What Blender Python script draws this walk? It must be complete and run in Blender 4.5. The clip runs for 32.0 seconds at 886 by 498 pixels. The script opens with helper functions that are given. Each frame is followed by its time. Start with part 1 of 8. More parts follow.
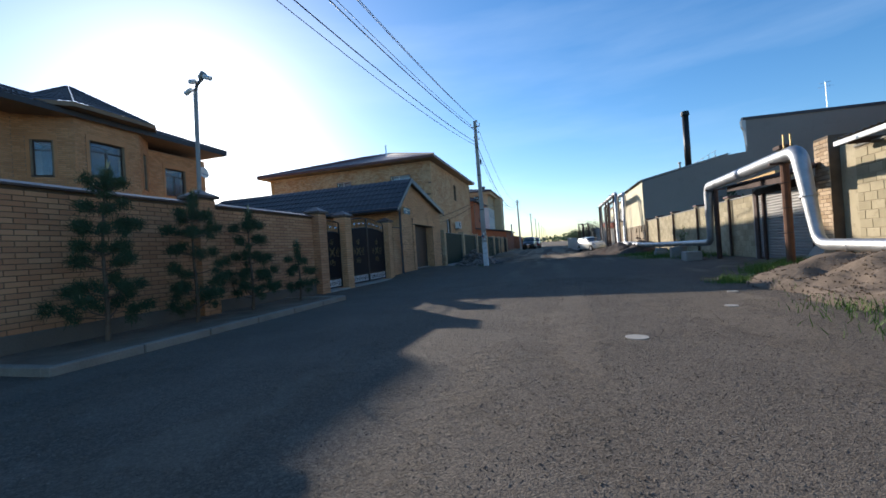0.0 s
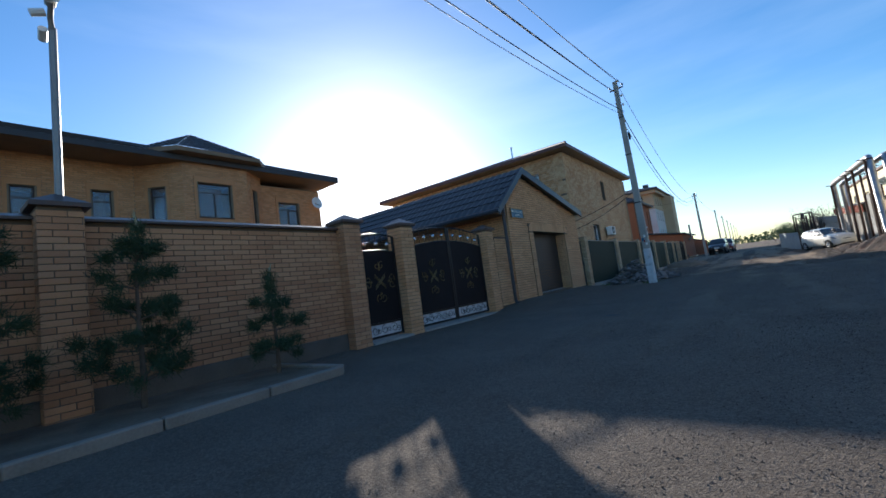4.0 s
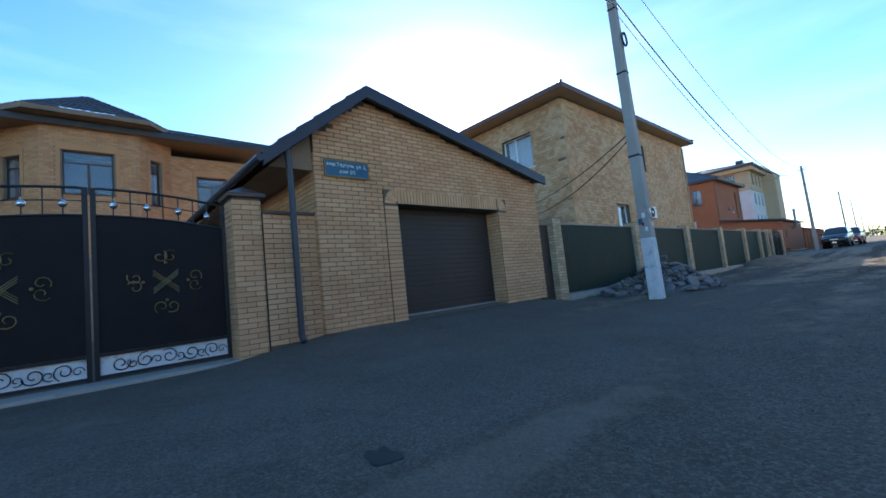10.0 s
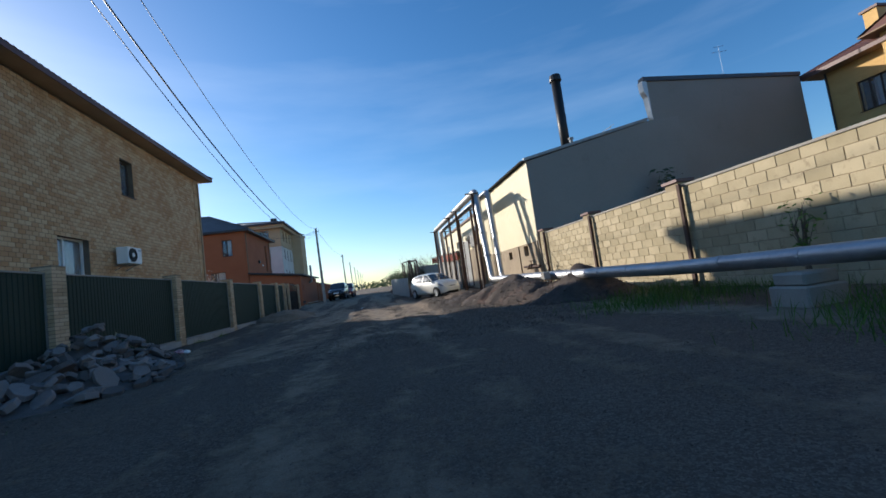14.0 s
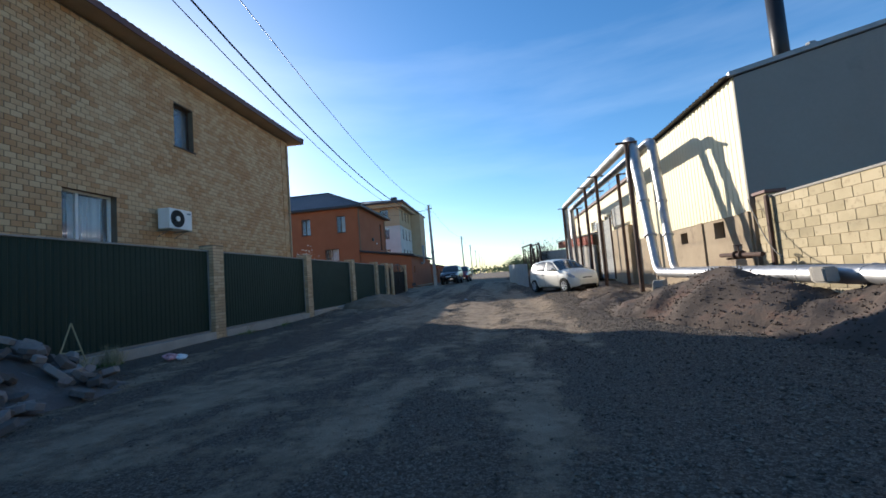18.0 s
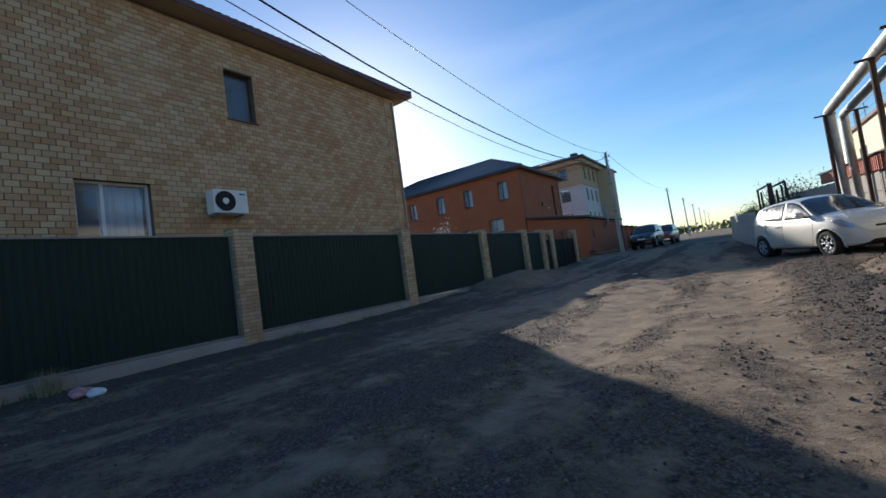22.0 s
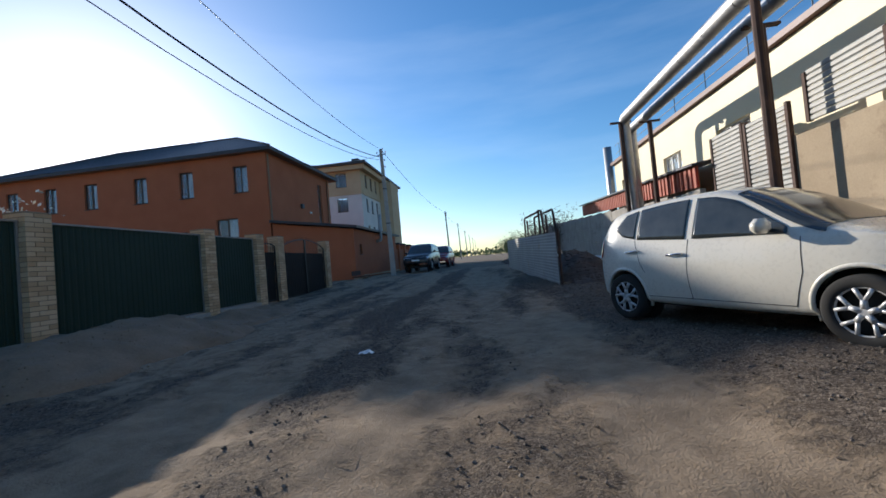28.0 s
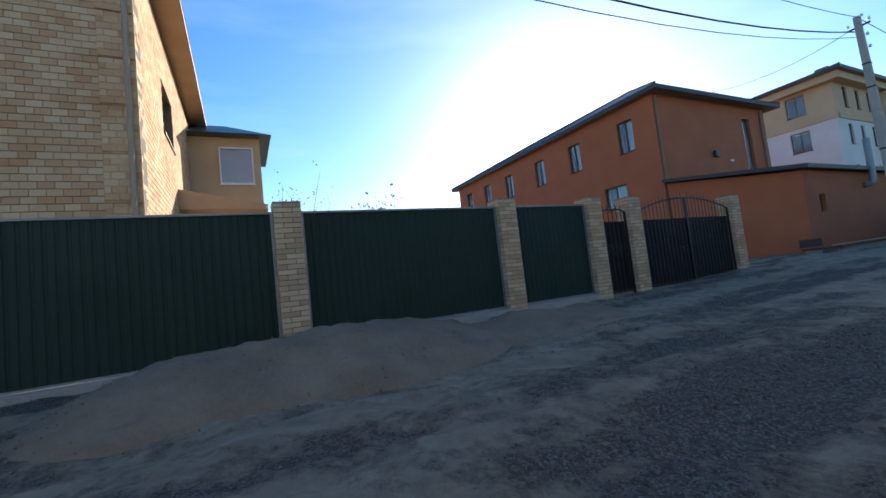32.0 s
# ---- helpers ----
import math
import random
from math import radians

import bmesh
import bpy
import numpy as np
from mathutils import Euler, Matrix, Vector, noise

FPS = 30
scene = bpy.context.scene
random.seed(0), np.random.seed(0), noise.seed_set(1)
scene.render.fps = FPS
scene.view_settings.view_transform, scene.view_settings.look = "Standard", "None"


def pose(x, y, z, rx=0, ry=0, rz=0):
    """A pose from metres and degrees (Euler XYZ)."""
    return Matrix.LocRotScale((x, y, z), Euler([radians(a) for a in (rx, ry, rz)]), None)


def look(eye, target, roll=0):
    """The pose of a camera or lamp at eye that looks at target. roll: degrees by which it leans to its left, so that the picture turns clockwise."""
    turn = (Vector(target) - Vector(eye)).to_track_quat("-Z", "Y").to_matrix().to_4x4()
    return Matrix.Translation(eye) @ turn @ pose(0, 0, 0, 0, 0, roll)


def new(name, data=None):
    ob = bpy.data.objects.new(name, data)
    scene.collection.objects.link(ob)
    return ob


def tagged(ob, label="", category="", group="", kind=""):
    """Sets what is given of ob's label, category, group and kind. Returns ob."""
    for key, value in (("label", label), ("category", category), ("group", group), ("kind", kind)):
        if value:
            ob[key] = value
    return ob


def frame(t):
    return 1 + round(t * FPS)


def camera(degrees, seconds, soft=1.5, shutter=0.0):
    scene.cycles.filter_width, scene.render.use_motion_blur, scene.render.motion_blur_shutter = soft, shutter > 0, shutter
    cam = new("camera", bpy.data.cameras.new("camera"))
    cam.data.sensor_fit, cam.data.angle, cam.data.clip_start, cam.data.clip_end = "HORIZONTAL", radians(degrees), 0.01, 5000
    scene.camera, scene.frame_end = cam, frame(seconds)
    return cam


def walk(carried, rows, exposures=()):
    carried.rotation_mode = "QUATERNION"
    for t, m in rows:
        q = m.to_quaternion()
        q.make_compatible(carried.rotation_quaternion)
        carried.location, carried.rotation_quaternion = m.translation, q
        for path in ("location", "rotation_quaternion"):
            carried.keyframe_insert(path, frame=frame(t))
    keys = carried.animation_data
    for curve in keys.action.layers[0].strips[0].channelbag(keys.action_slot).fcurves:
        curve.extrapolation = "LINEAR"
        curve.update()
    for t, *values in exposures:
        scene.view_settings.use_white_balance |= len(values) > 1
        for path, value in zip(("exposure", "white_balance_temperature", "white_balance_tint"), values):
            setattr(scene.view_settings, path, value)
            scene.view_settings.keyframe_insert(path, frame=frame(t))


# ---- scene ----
cam = camera(94.5, 32.0, soft=1.6)
PATH = [
    (0, look((-0.486, 7.722, 1.008), (-3.191, 17.349, 1.060), -3.82)),
    (0.5, look((-0.483, 8.437, 0.988), (-5.068, 17.324, 0.951), -5.33)),
    (1, look((-0.582, 9.262, 0.988), (-6.459, 17.351, 1.164), -5.94)),
    (1.5, look((-0.671, 9.924, 1.001), (-6.772, 17.839, 1.361), -5.48)),
    (2, look((-0.659, 10.562, 1.036), (-6.078, 18.936, 1.753), -5.90)),
    (2.5, look((-0.722, 11.15, 0.985), (-6.535, 19.230, 1.80), -6.2)),
    (4.5, look((-1.163, 14.006, 0.933), (-7.163, 21.954, 1.839), -7.68)),
    (5, look((-1.064, 14.822, 1.001), (-5.002, 23.989, 1.681), -7.23)),
    (5.5, look((-0.627, 15.565, 1.002), (-2.037, 25.443, 1.656), -6.98)),
    (6, look((-0.338, 16.006, 0.928), (0.860, 25.923, 1.390), -7.80)),
    (6.5, look((-0.070, 16.598, 0.884), (0.463, 26.568, 1.433), -6.89)),
    (7, look((-0.023, 17.371, 0.886), (-0.414, 27.349, 1.422), -6.11)),
    (7.5, look((-0.139, 18.147, 0.880), (-1.793, 27.984, 1.595), -6.41)),
    (8, look((-0.312, 18.844, 0.889), (-2.823, 28.497, 1.609), -6.03)),
    (8.5, look((-0.441, 19.484, 0.840), (-3.451, 28.995, 1.529), -6.32)),
    (9, look((-0.496, 20.265, 0.770), (-7.056, 27.764, 1.628), -5.38)),
    (9.5, look((-0.725, 20.803, 0.765), (-8.606, 26.870, 1.803), -5.53)),
    (10, look((-0.801, 21.525, 0.800), (-8.223, 28.173, 1.644), -5.88)),
    (10.5, look((-0.767, 22.013, 0.886), (-6.094, 30.461, 1.386), -6.69)),
    (11, look((-0.654, 22.500, 0.929), (-4.968, 31.510, 1.375), -5.69)),
    (11.5, look((-0.678, 23.103, 0.866), (-4.046, 32.501, 1.440), -5.92)),
    (12, look((-0.650, 23.873, 0.837), (-3.169, 33.525, 1.535), -6.16)),
    (12.5, look((-0.513, 24.604, 0.836), (-2.337, 34.411, 1.533), -5.60)),
    (13, look((-0.303, 25.271, 0.868), (-0.903, 35.218, 1.710), -6.15)),
    (13.5, look((-0.482, 26.178, 0.909), (0.164, 36.124, 1.721), -5.76)),
    (14, look((-0.638, 26.768, 0.903), (1.067, 36.591, 1.678), -7.78)),
    (14.5, look((-0.640, 27.361, 0.869), (-0.899, 37.336, 1.540), -6.99)),
    (15, look((-0.292, 27.851, 0.913), (-2.548, 37.573, 1.540), -7.67)),
    (15.5, look((0.013, 28.257, 0.916), (-4.676, 37.072, 1.472), -5.46)),
    (17.5, look((0.415, 31.078, 1.010), (-3.903, 40.072, 1.696), -4.23)),
    (18, look((-0.033, 31.936, 0.987), (-1.324, 41.825, 1.712), -4.51)),
    (18.5, look((-0.333, 32.614, 0.927), (1.333, 42.427, 1.896), -6.76)),
    (19, look((-0.086, 33.013, 0.997), (3.951, 42.107, 2.001), -6.68)),
    (19.5, look((0.087, 33.627, 0.953), (4.450, 42.570, 1.941), -8.62)),
    (20, look((0.170, 34.326, 0.949), (2.663, 43.986, 1.636), -7.76)),
    (20.5, look((0.287, 34.797, 0.974), (1.635, 44.687, 1.581), -8.07)),
    (21, look((0.542, 35.296, 0.971), (-0.846, 45.172, 1.702), -7.00)),
    (21.5, look((0.838, 36.157, 0.940), (-2.931, 45.393, 1.633), -7.85)),
    (22, look((0.904, 36.954, 0.897), (-4.862, 45.108, 1.403), -7.79)),
    (22.5, look((0.627, 37.802, 0.861), (-6.190, 45.111, 1.187), -7.56)),
    (23, look((0.441, 38.473, 0.809), (-6.619, 45.547, 1.163), -7.95)),
    (23.5, look((0.419, 39.092, 0.884), (-7.016, 45.776, 1.096), -6.46)),
    (24, look((0.558, 39.558, 0.959), (-5.324, 47.643, 1.161), -6.30)),
    (24.5, look((0.199, 40.123, 0.927), (-5.226, 48.522, 1.051), -5.00)),
    (25, look((-0.042, 40.951, 0.941), (-4.232, 50.029, 1.103), -6.24)),
    (25.5, look((-0.144, 41.730, 0.961), (-4.293, 50.829, 1.013), -5.01)),
    (26, look((-0.119, 42.443, 0.926), (-3.952, 51.667, 1.399), -4.70)),
    (26.5, look((-0.127, 43.234, 0.942), (-3.142, 52.753, 1.490), -4.05)),
    (28.5, look((-0.072, 45.898, 0.970), (-1.054, 55.847, 1.189), -5.38)),
    (29, look((-0.095, 46.467, 1.033), (-2.717, 56.117, 1.131), -5.97)),
    (29.5, look((-0.013, 47.104, 0.993), (-4.130, 56.213, 1.275), -6.24)),
    (30, look((-0.008, 47.833, 0.914), (-6.306, 55.595, 1.207), -5.30)),
    (30.5, look((-0.173, 48.448, 0.903), (-7.487, 55.247, 1.439), -4.89)),
    (31, look((-0.514, 49.012, 0.934), (-8.696, 54.732, 1.523), -4.74)),
    (31.5, look((-0.550, 49.600, 0.899), (-9.122, 54.700, 1.605), -6.34)),
    (32, look((-0.692, 50.166, 0.914), (-9.624, 54.608, 1.614), -6.32)),
]
EXPOSURES = [(0, 0.5, 5750, 10), (2, 0.65, 5750, 10), (5, 0.45, 5700, 10), (7, 0.35, 5700, 10), (9, 0.75, 5700, 10), (9.5, 1.2, 5750, 10), (10, 1.45, 5750, 10), (11, 1.05, 5750, 10), (12, 0.7, 5750, 10), (13, 0.5, 5750, 10), (14, 0.3, 5700, 10), (15, 0.45, 5750, 10), (17.5, 1.1, 5800, 10), (18, 0.6, 5800, 10), (19, -0.02, 5750, 10), (20, -0.05, 5700, 10), (21, 0.15, 5700, 10), (22, 0.25, 5750, 10), (23, 1, 5800, 10), (24, 1.6, 5800, 10), (25, 0.85, 5800, 10), (26, 0.45, 5750, 10), (28.5, 0.3, 5750, 10), (29, 0.5, 5750, 10), (30, 0.45, 5700, 10), (31, 0.75, 5750, 10), (32, 0.95, 5800, 10)]
# the plan is drawn to 1 : 1.1, and all of it is brought to full size at the end
SIZE = 1.1
walk(cam, [(t, Matrix.Translation(m.translation * (SIZE - 1)) @ m) for t, m in PATH], EXPOSURES)

# world, sun and exposure
SUN_AZ, SUN_EL = 46.2, 17.7
world = bpy.data.worlds.new("sky")
scene.world = world
world.use_nodes = True
wn, wl = world.node_tree.nodes, world.node_tree.links
wn.clear()
sky = wn.new("ShaderNodeTexSky")
sky.sky_type, sky.sun_disc = "NISHITA", False
sky.sun_elevation, sky.sun_rotation = radians(SUN_EL), radians(-SUN_AZ)
sky.air_density, sky.dust_density, sky.ozone_density = 1.0, 0.42, 2.2
sky_bg = wn.new("ShaderNodeBackground")
sky_bg.inputs["Strength"].default_value = 0.125
# thin cirrus
w_co = wn.new("ShaderNodeTexCoord")
w_map = wn.new("ShaderNodeMapping")
w_map.inputs["Scale"].default_value = (1.2, 1.2, 7.0)
w_noise = wn.new("ShaderNodeTexNoise")
w_noise.inputs["Scale"].default_value, w_noise.inputs["Detail"].default_value, w_noise.inputs["Roughness"].default_value = 1.6, 5.0, 0.55
w_ramp = wn.new("ShaderNodeValToRGB")
w_ramp.color_ramp.elements[0].position, w_ramp.color_ramp.elements[0].color = 0.47, (0, 0, 0, 1)
w_ramp.color_ramp.elements[1].position, w_ramp.color_ramp.elements[1].color = 0.78, (0.10, 0.10, 0.10, 1)
w_mix = wn.new("ShaderNodeMix")
w_mix.data_type = "RGBA"
w_mix.inputs[7].default_value = (7.0, 7.6, 8.2, 1)
w_out = wn.new("ShaderNodeOutputWorld")
wl.new(w_co.outputs["Generated"], w_map.inputs["Vector"])
wl.new(w_map.outputs["Vector"], w_noise.inputs["Vector"])
wl.new(w_noise.outputs["Fac"], w_ramp.inputs["Fac"])
wl.new(w_ramp.outputs["Color"], w_mix.inputs[0])
w_sat = wn.new("ShaderNodeHueSaturation")
w_sat.inputs["Saturation"].default_value = 1.25
wl.new(sky.outputs["Color"], w_sat.inputs["Color"])
wl.new(w_sat.outputs["Color"], w_mix.inputs[6])
wl.new(w_mix.outputs[2], sky_bg.inputs["Color"])
wl.new(sky_bg.outputs["Background"], w_out.inputs["Surface"])

sun_dir = Vector((-math.sin(radians(SUN_AZ)) * math.cos(radians(SUN_EL)), math.cos(radians(SUN_AZ)) * math.cos(radians(SUN_EL)), math.sin(radians(SUN_EL))))
sun = new("sun", bpy.data.lights.new("sun", "SUN"))
sun.data.energy, sun.data.angle, sun.data.color = 5.0, radians(0.55), (1.0, 0.86, 0.68)
sun.matrix_world = look(sun_dir * 60, (0, 0, 0))


# ---- tools ----
UP = Vector((0, 0, 1))


def thing(name, at=(0, 0, 0), label="", category="", group="", kind=""):
    ob = new(name)
    ob.empty_display_size = 0.2
    ob.location = at
    return tagged(ob, label, category, group, kind)


def place_of(ob):
    return ob.matrix_basis.translation if ob.parent is None else place_of(ob.parent)


def part(name, bm, material, parent=None, label="", smooth=False):
    """One mesh object from a bmesh in world coordinates, under a thing or a part."""
    me = bpy.data.meshes.new(name)
    bm.normal_update()
    bm.to_mesh(me)
    bm.free()
    ob = new(name, me)
    me.materials.append(material)
    if smooth:
        me.polygons.foreach_set("use_smooth", [True] * len(me.polygons))
    if parent is not None:
        me.transform(Matrix.Translation(-place_of(parent)))
        ob.parent = parent
    if label:
        ob["label"] = label
    return ob


def box(bm, x0, x1, y0, y1, z0, z1, bev=0.0):
    made = bmesh.ops.create_cube(bm, size=1.0)["verts"]
    bmesh.ops.scale(bm, verts=made, vec=(abs(x1 - x0), abs(y1 - y0), abs(z1 - z0)))
    bmesh.ops.translate(bm, verts=made, vec=((x0 + x1) / 2, (y0 + y1) / 2, (z0 + z1) / 2))
    if bev:
        edges = list({e for v in made for e in v.link_edges})
        bmesh.ops.bevel(bm, geom=edges, offset=bev, segments=1, affect="EDGES")
    return bm


def boxed(*a, bev=0.0):
    return box(bmesh.new(), *a, bev=bev)


def tube(bm, points, r, n=10, caps=True):
    """A round tube along points; r: one radius or one for each point."""
    pts = [Vector(p) for p in points]
    rs = r if isinstance(r, (list, tuple)) else [r] * len(pts)
    rings, side = [], None
    for i, p in enumerate(pts):
        d = (pts[min(i + 1, len(pts) - 1)] - pts[max(i - 1, 0)]).normalized()
        if side is None:
            side = d.orthogonal().normalized()
        side = (side - d * side.dot(d)).normalized()
        up = d.cross(side)
        rings.append([bm.verts.new(p + (side * math.cos(2 * math.pi * k / n) + up * math.sin(2 * math.pi * k / n)) * rs[i]) for k in range(n)])
    for a, b in zip(rings, rings[1:]):
        for k in range(n):
            bm.faces.new((a[k], a[(k + 1) % n], b[(k + 1) % n], b[k]))
    if caps:
        bm.faces.new(rings[0][::-1])
        bm.faces.new(rings[-1])
    return bm


def tubed(points, r, n=10):
    return tube(bmesh.new(), points, r, n)


def prism(bm, outline, move):
    """A solid: a flat outline of points, pushed along move."""
    a = [bm.verts.new(Vector(p)) for p in outline]
    b = [bm.verts.new(Vector(p) + Vector(move)) for p in outline]
    bm.faces.new(a)
    bm.faces.new(b[::-1])
    for i in range(len(a)):
        j = (i + 1) % len(a)
        bm.faces.new((a[j], a[i], b[i], b[j]))
    bmesh.ops.recalc_face_normals(bm, faces=bm.faces)
    return bm


def prismed(outline, move):
    return prism(bmesh.new(), outline, move)


def smoothstep(a, b, x):
    t = min(max((x - a) / (b - a), 0.0), 1.0)
    return t * t * (3 - 2 * t)


class Face:
    """The outer face of a wall: an origin at its foot, the way along it and the way out of it."""

    def __init__(self, origin, along, out):
        self.o, self.u, self.n = Vector(origin), Vector(along).normalized(), Vector(out).normalized()

    def at(self, u, v, d=0.0):
        return self.o + self.u * u + UP * v + self.n * d

    def slab(self, bm, u0, u1, v0, v1, d0, d1):
        c = [self.at(u, v, d) for d in (d0, d1) for u, v in ((u0, v0), (u1, v0), (u1, v1), (u0, v1))]
        vs = [bm.verts.new(p) for p in c]
        for f in ((0, 1, 2, 3), (7, 6, 5, 4), (0, 4, 5, 1), (1, 5, 6, 2), (2, 6, 7, 3), (3, 7, 4, 0)):
            bm.faces.new([vs[i] for i in f])
        bmesh.ops.recalc_face_normals(bm, faces=list({f for v in vs for f in v.link_faces}))
        return bm

    def slabbed(self, *a):
        return self.slab(bmesh.new(), *a)

    def wall(self, width, height, thick, holes=(), top=None, cuts=()):
        """A wall with holes (u0, u1, v0, v1) cut through it; top: a function of u that cuts it off."""
        us = sorted({0.0, width, *cuts, *(h[0] for h in holes), *(h[1] for h in holes)})
        vs = sorted({0.0, height, *(h[2] for h in holes), *(h[3] for h in holes)})
        bm = bmesh.new()
        memo = {}

        def vert(u, v, d):
            if top is not None and v == height:
                v = top(u)
            key = (round(u, 4), round(v, 4), d)
            if key not in memo:
                memo[key] = bm.verts.new(self.at(u, v, d))
            return memo[key]

        def solid(i, j):
            if not (0 <= i < len(us) - 1 and 0 <= j < len(vs) - 1):
                return False
            cu, cv = (us[i] + us[i + 1]) / 2, (vs[j] + vs[j + 1]) / 2
            return not any(h[0] < cu < h[1] and h[2] < cv < h[3] for h in holes)

        for i in range(len(us) - 1):
            for j in range(len(vs) - 1):
                if not solid(i, j):
                    continue
                a, b, c, e = us[i], us[i + 1], vs[j], vs[j + 1]
                quads = [[(a, c, 0), (b, c, 0), (b, e, 0), (a, e, 0)], [(a, e, -thick), (b, e, -thick), (b, c, -thick), (a, c, -thick)]]
                if not solid(i - 1, j):
                    quads.append([(a, c, -thick), (a, c, 0), (a, e, 0), (a, e, -thick)])
                if not solid(i + 1, j):
                    quads.append([(b, c, 0), (b, c, -thick), (b, e, -thick), (b, e, 0)])
                if not solid(i, j - 1):
                    quads.append([(a, c, -thick), (b, c, -thick), (b, c, 0), (a, c, 0)])
                if not solid(i, j + 1):
                    quads.append([(a, e, 0), (b, e, 0), (b, e, -thick), (a, e, -thick)])
                for q in quads:
                    bm.faces.new([vert(*p) for p in q])
        bmesh.ops.recalc_face_normals(bm, faces=bm.faces)
        return bm


BRICKS = {}


def brick_mesh(length, height, proud, chamfer, material):
    key = (round(length, 3), height, proud, material.name)
    if key not in BRICKS:
        l, h, c = length / 2, height / 2, chamfer
        co = [(-l, 0, -h), (l, 0, -h), (l, 0, h), (-l, 0, h), (-l, -proud + c, -h), (l, -proud + c, -h), (l, -proud + c, h), (-l, -proud + c, h),
              (-l + c, -proud, -h + c), (l - c, -proud, -h + c), (l - c, -proud, h - c), (-l + c, -proud, h - c)]
        fs = [(8, 9, 10, 11)] + [(i, (i + 1) % 4, (i + 1) % 4 + 4, i + 4) for i in range(4)] + [(i + 4, (i + 1) % 4 + 4, (i + 1) % 4 + 8, i + 8) for i in range(4)]
        me = bpy.data.meshes.new("brick")
        me.from_pydata(co, [], fs)
        me.materials.append(material)
        BRICKS[key] = me
    return BRICKS[key]


def courses(width, height, length, high, joint, holes=(), top=None, v0=0.0, shift=0.5):
    """Brick rectangles (u, v, length) of a running bond, cut at the holes and the ends."""
    out, row, v = [], 0, v0
    while v + high < height + 0.02:
        spans = [(0.0, width)]
        for h in holes:
            if h[2] < v + high / 2 < h[3]:
                spans = [s for a, b in spans for s in ((a, min(b, h[0])), (max(a, h[1]), b)) if s[1] - s[0] > 0.03]
        for a, b in spans:
            step = length + joint
            u = a - (a - (shift * step if row % 2 else 0.0)) % step
            while u < b - 0.02:
                p, q = max(u, a), min(u + length, b)
                if q - p > 0.04 and (top is None or v + high * 0.3 < min(top(p), top(q))):
                    out.append(((p + q) / 2, v + high / 2, q - p))
                u += step
        v += high + joint
        row += 1
    return out


def lay(face, rects, high, proud, single, joined, parent, near, limit=300, name="brick", chamfer=0.004):
    """Lays bricks: those nearest to near (u, v) as parts of their own, the others joined into one."""
    rects = sorted(rects, key=lambda r: (r[0] - near[0]) ** 2 + (r[1] - near[1]) ** 2)
    base = place_of(parent)
    turn = Matrix((face.u, -face.n, UP)).transposed().to_4x4()
    for u, v, l in rects[:limit]:
        ob = new(name, brick_mesh(l, high, proud, chamfer, single))
        ob.parent = parent
        j = random.uniform(-0.0015, 0.0015)
        ob.matrix_basis = Matrix.Translation(face.at(u, v, j) - base) @ turn
    co, fs = [], []
    for u, v, l in rects[limit:]:
        me = brick_mesh(round(l, 2), high, proud, chamfer, single)
        n, j = len(co), random.uniform(-0.0015, 0.0015)
        for w in me.vertices:
            co.append(face.at(u + w.co.x, v + w.co.z, j - w.co.y) - base)
        fs += [tuple(i + n for i in p.vertices) for p in me.polygons]
    if co:
        me = bpy.data.meshes.new("brickwork")
        me.from_pydata(co, [], fs)
        me.materials.append(joined)
        ob = new("brickwork", me)
        ob.parent = parent
        ob["kind"] = "stuff"


# ---- ground height ----
def ground_z(x, y):
    z = 0.36 * smoothstep(52, 70, y) + 0.009 * min(max(0.0, y - 70), 330)
    z += 0.12 * smoothstep(0.2, 2.6, x) * smoothstep(38, 47, y) * (1 - smoothstep(50, 68, y))
    z += 0.21 * smoothstep(-4.6, -6.9, x) * smoothstep(22.5, 25.0, y) * (1 - smoothstep(29.5, 31.2, y)) * smoothstep(-30, -15, x)
    z += 0.06 * smoothstep(-5.0, -7.2, x) * smoothstep(33, 40, y)
    z += 0.05 * smoothstep(3.5, 6.0, x) * (1 - smoothstep(38, 42, y))
    z -= 0.09 * smoothstep(33, 38, y) * (1 - smoothstep(44.5, 50, y)) * (1 - smoothstep(0.6, 2.2, x)) * smoothstep(-30, -12, x)
    near = smoothstep(-9, -7, x) * (1 - smoothstep(7, 9, x)) * smoothstep(-5, 3, y) * (1 - smoothstep(85, 95, y))
    if near:
        rough = 0.25 + 0.75 * smoothstep(33, 40, y)
        track = smoothstep(40, 45, y)
        z += near * rough * (0.035 + 0.02 * track) * (noise.noise((x * 0.9, y * 0.45, 0)) + 0.6 * noise.noise((x * 2.6, y * 1.5, 3)))
        z += near * (0.012 + 0.028 * track) * rough * noise.noise((x * 6, y * 4, 7))
        z += near * 0.016 * track * noise.noise((x * 13, y * 8, 4))
        for tx, w in ((-1.9, 0.42), (-0.3, 0.35), (1.35, 0.4)):
            wob = 0.35 * noise.noise((y * 0.12, tx, 0))
            z -= near * 0.028 * rough * math.exp(-((x - tx - wob) / w) ** 2) * smoothstep(34, 40, y)
    return z


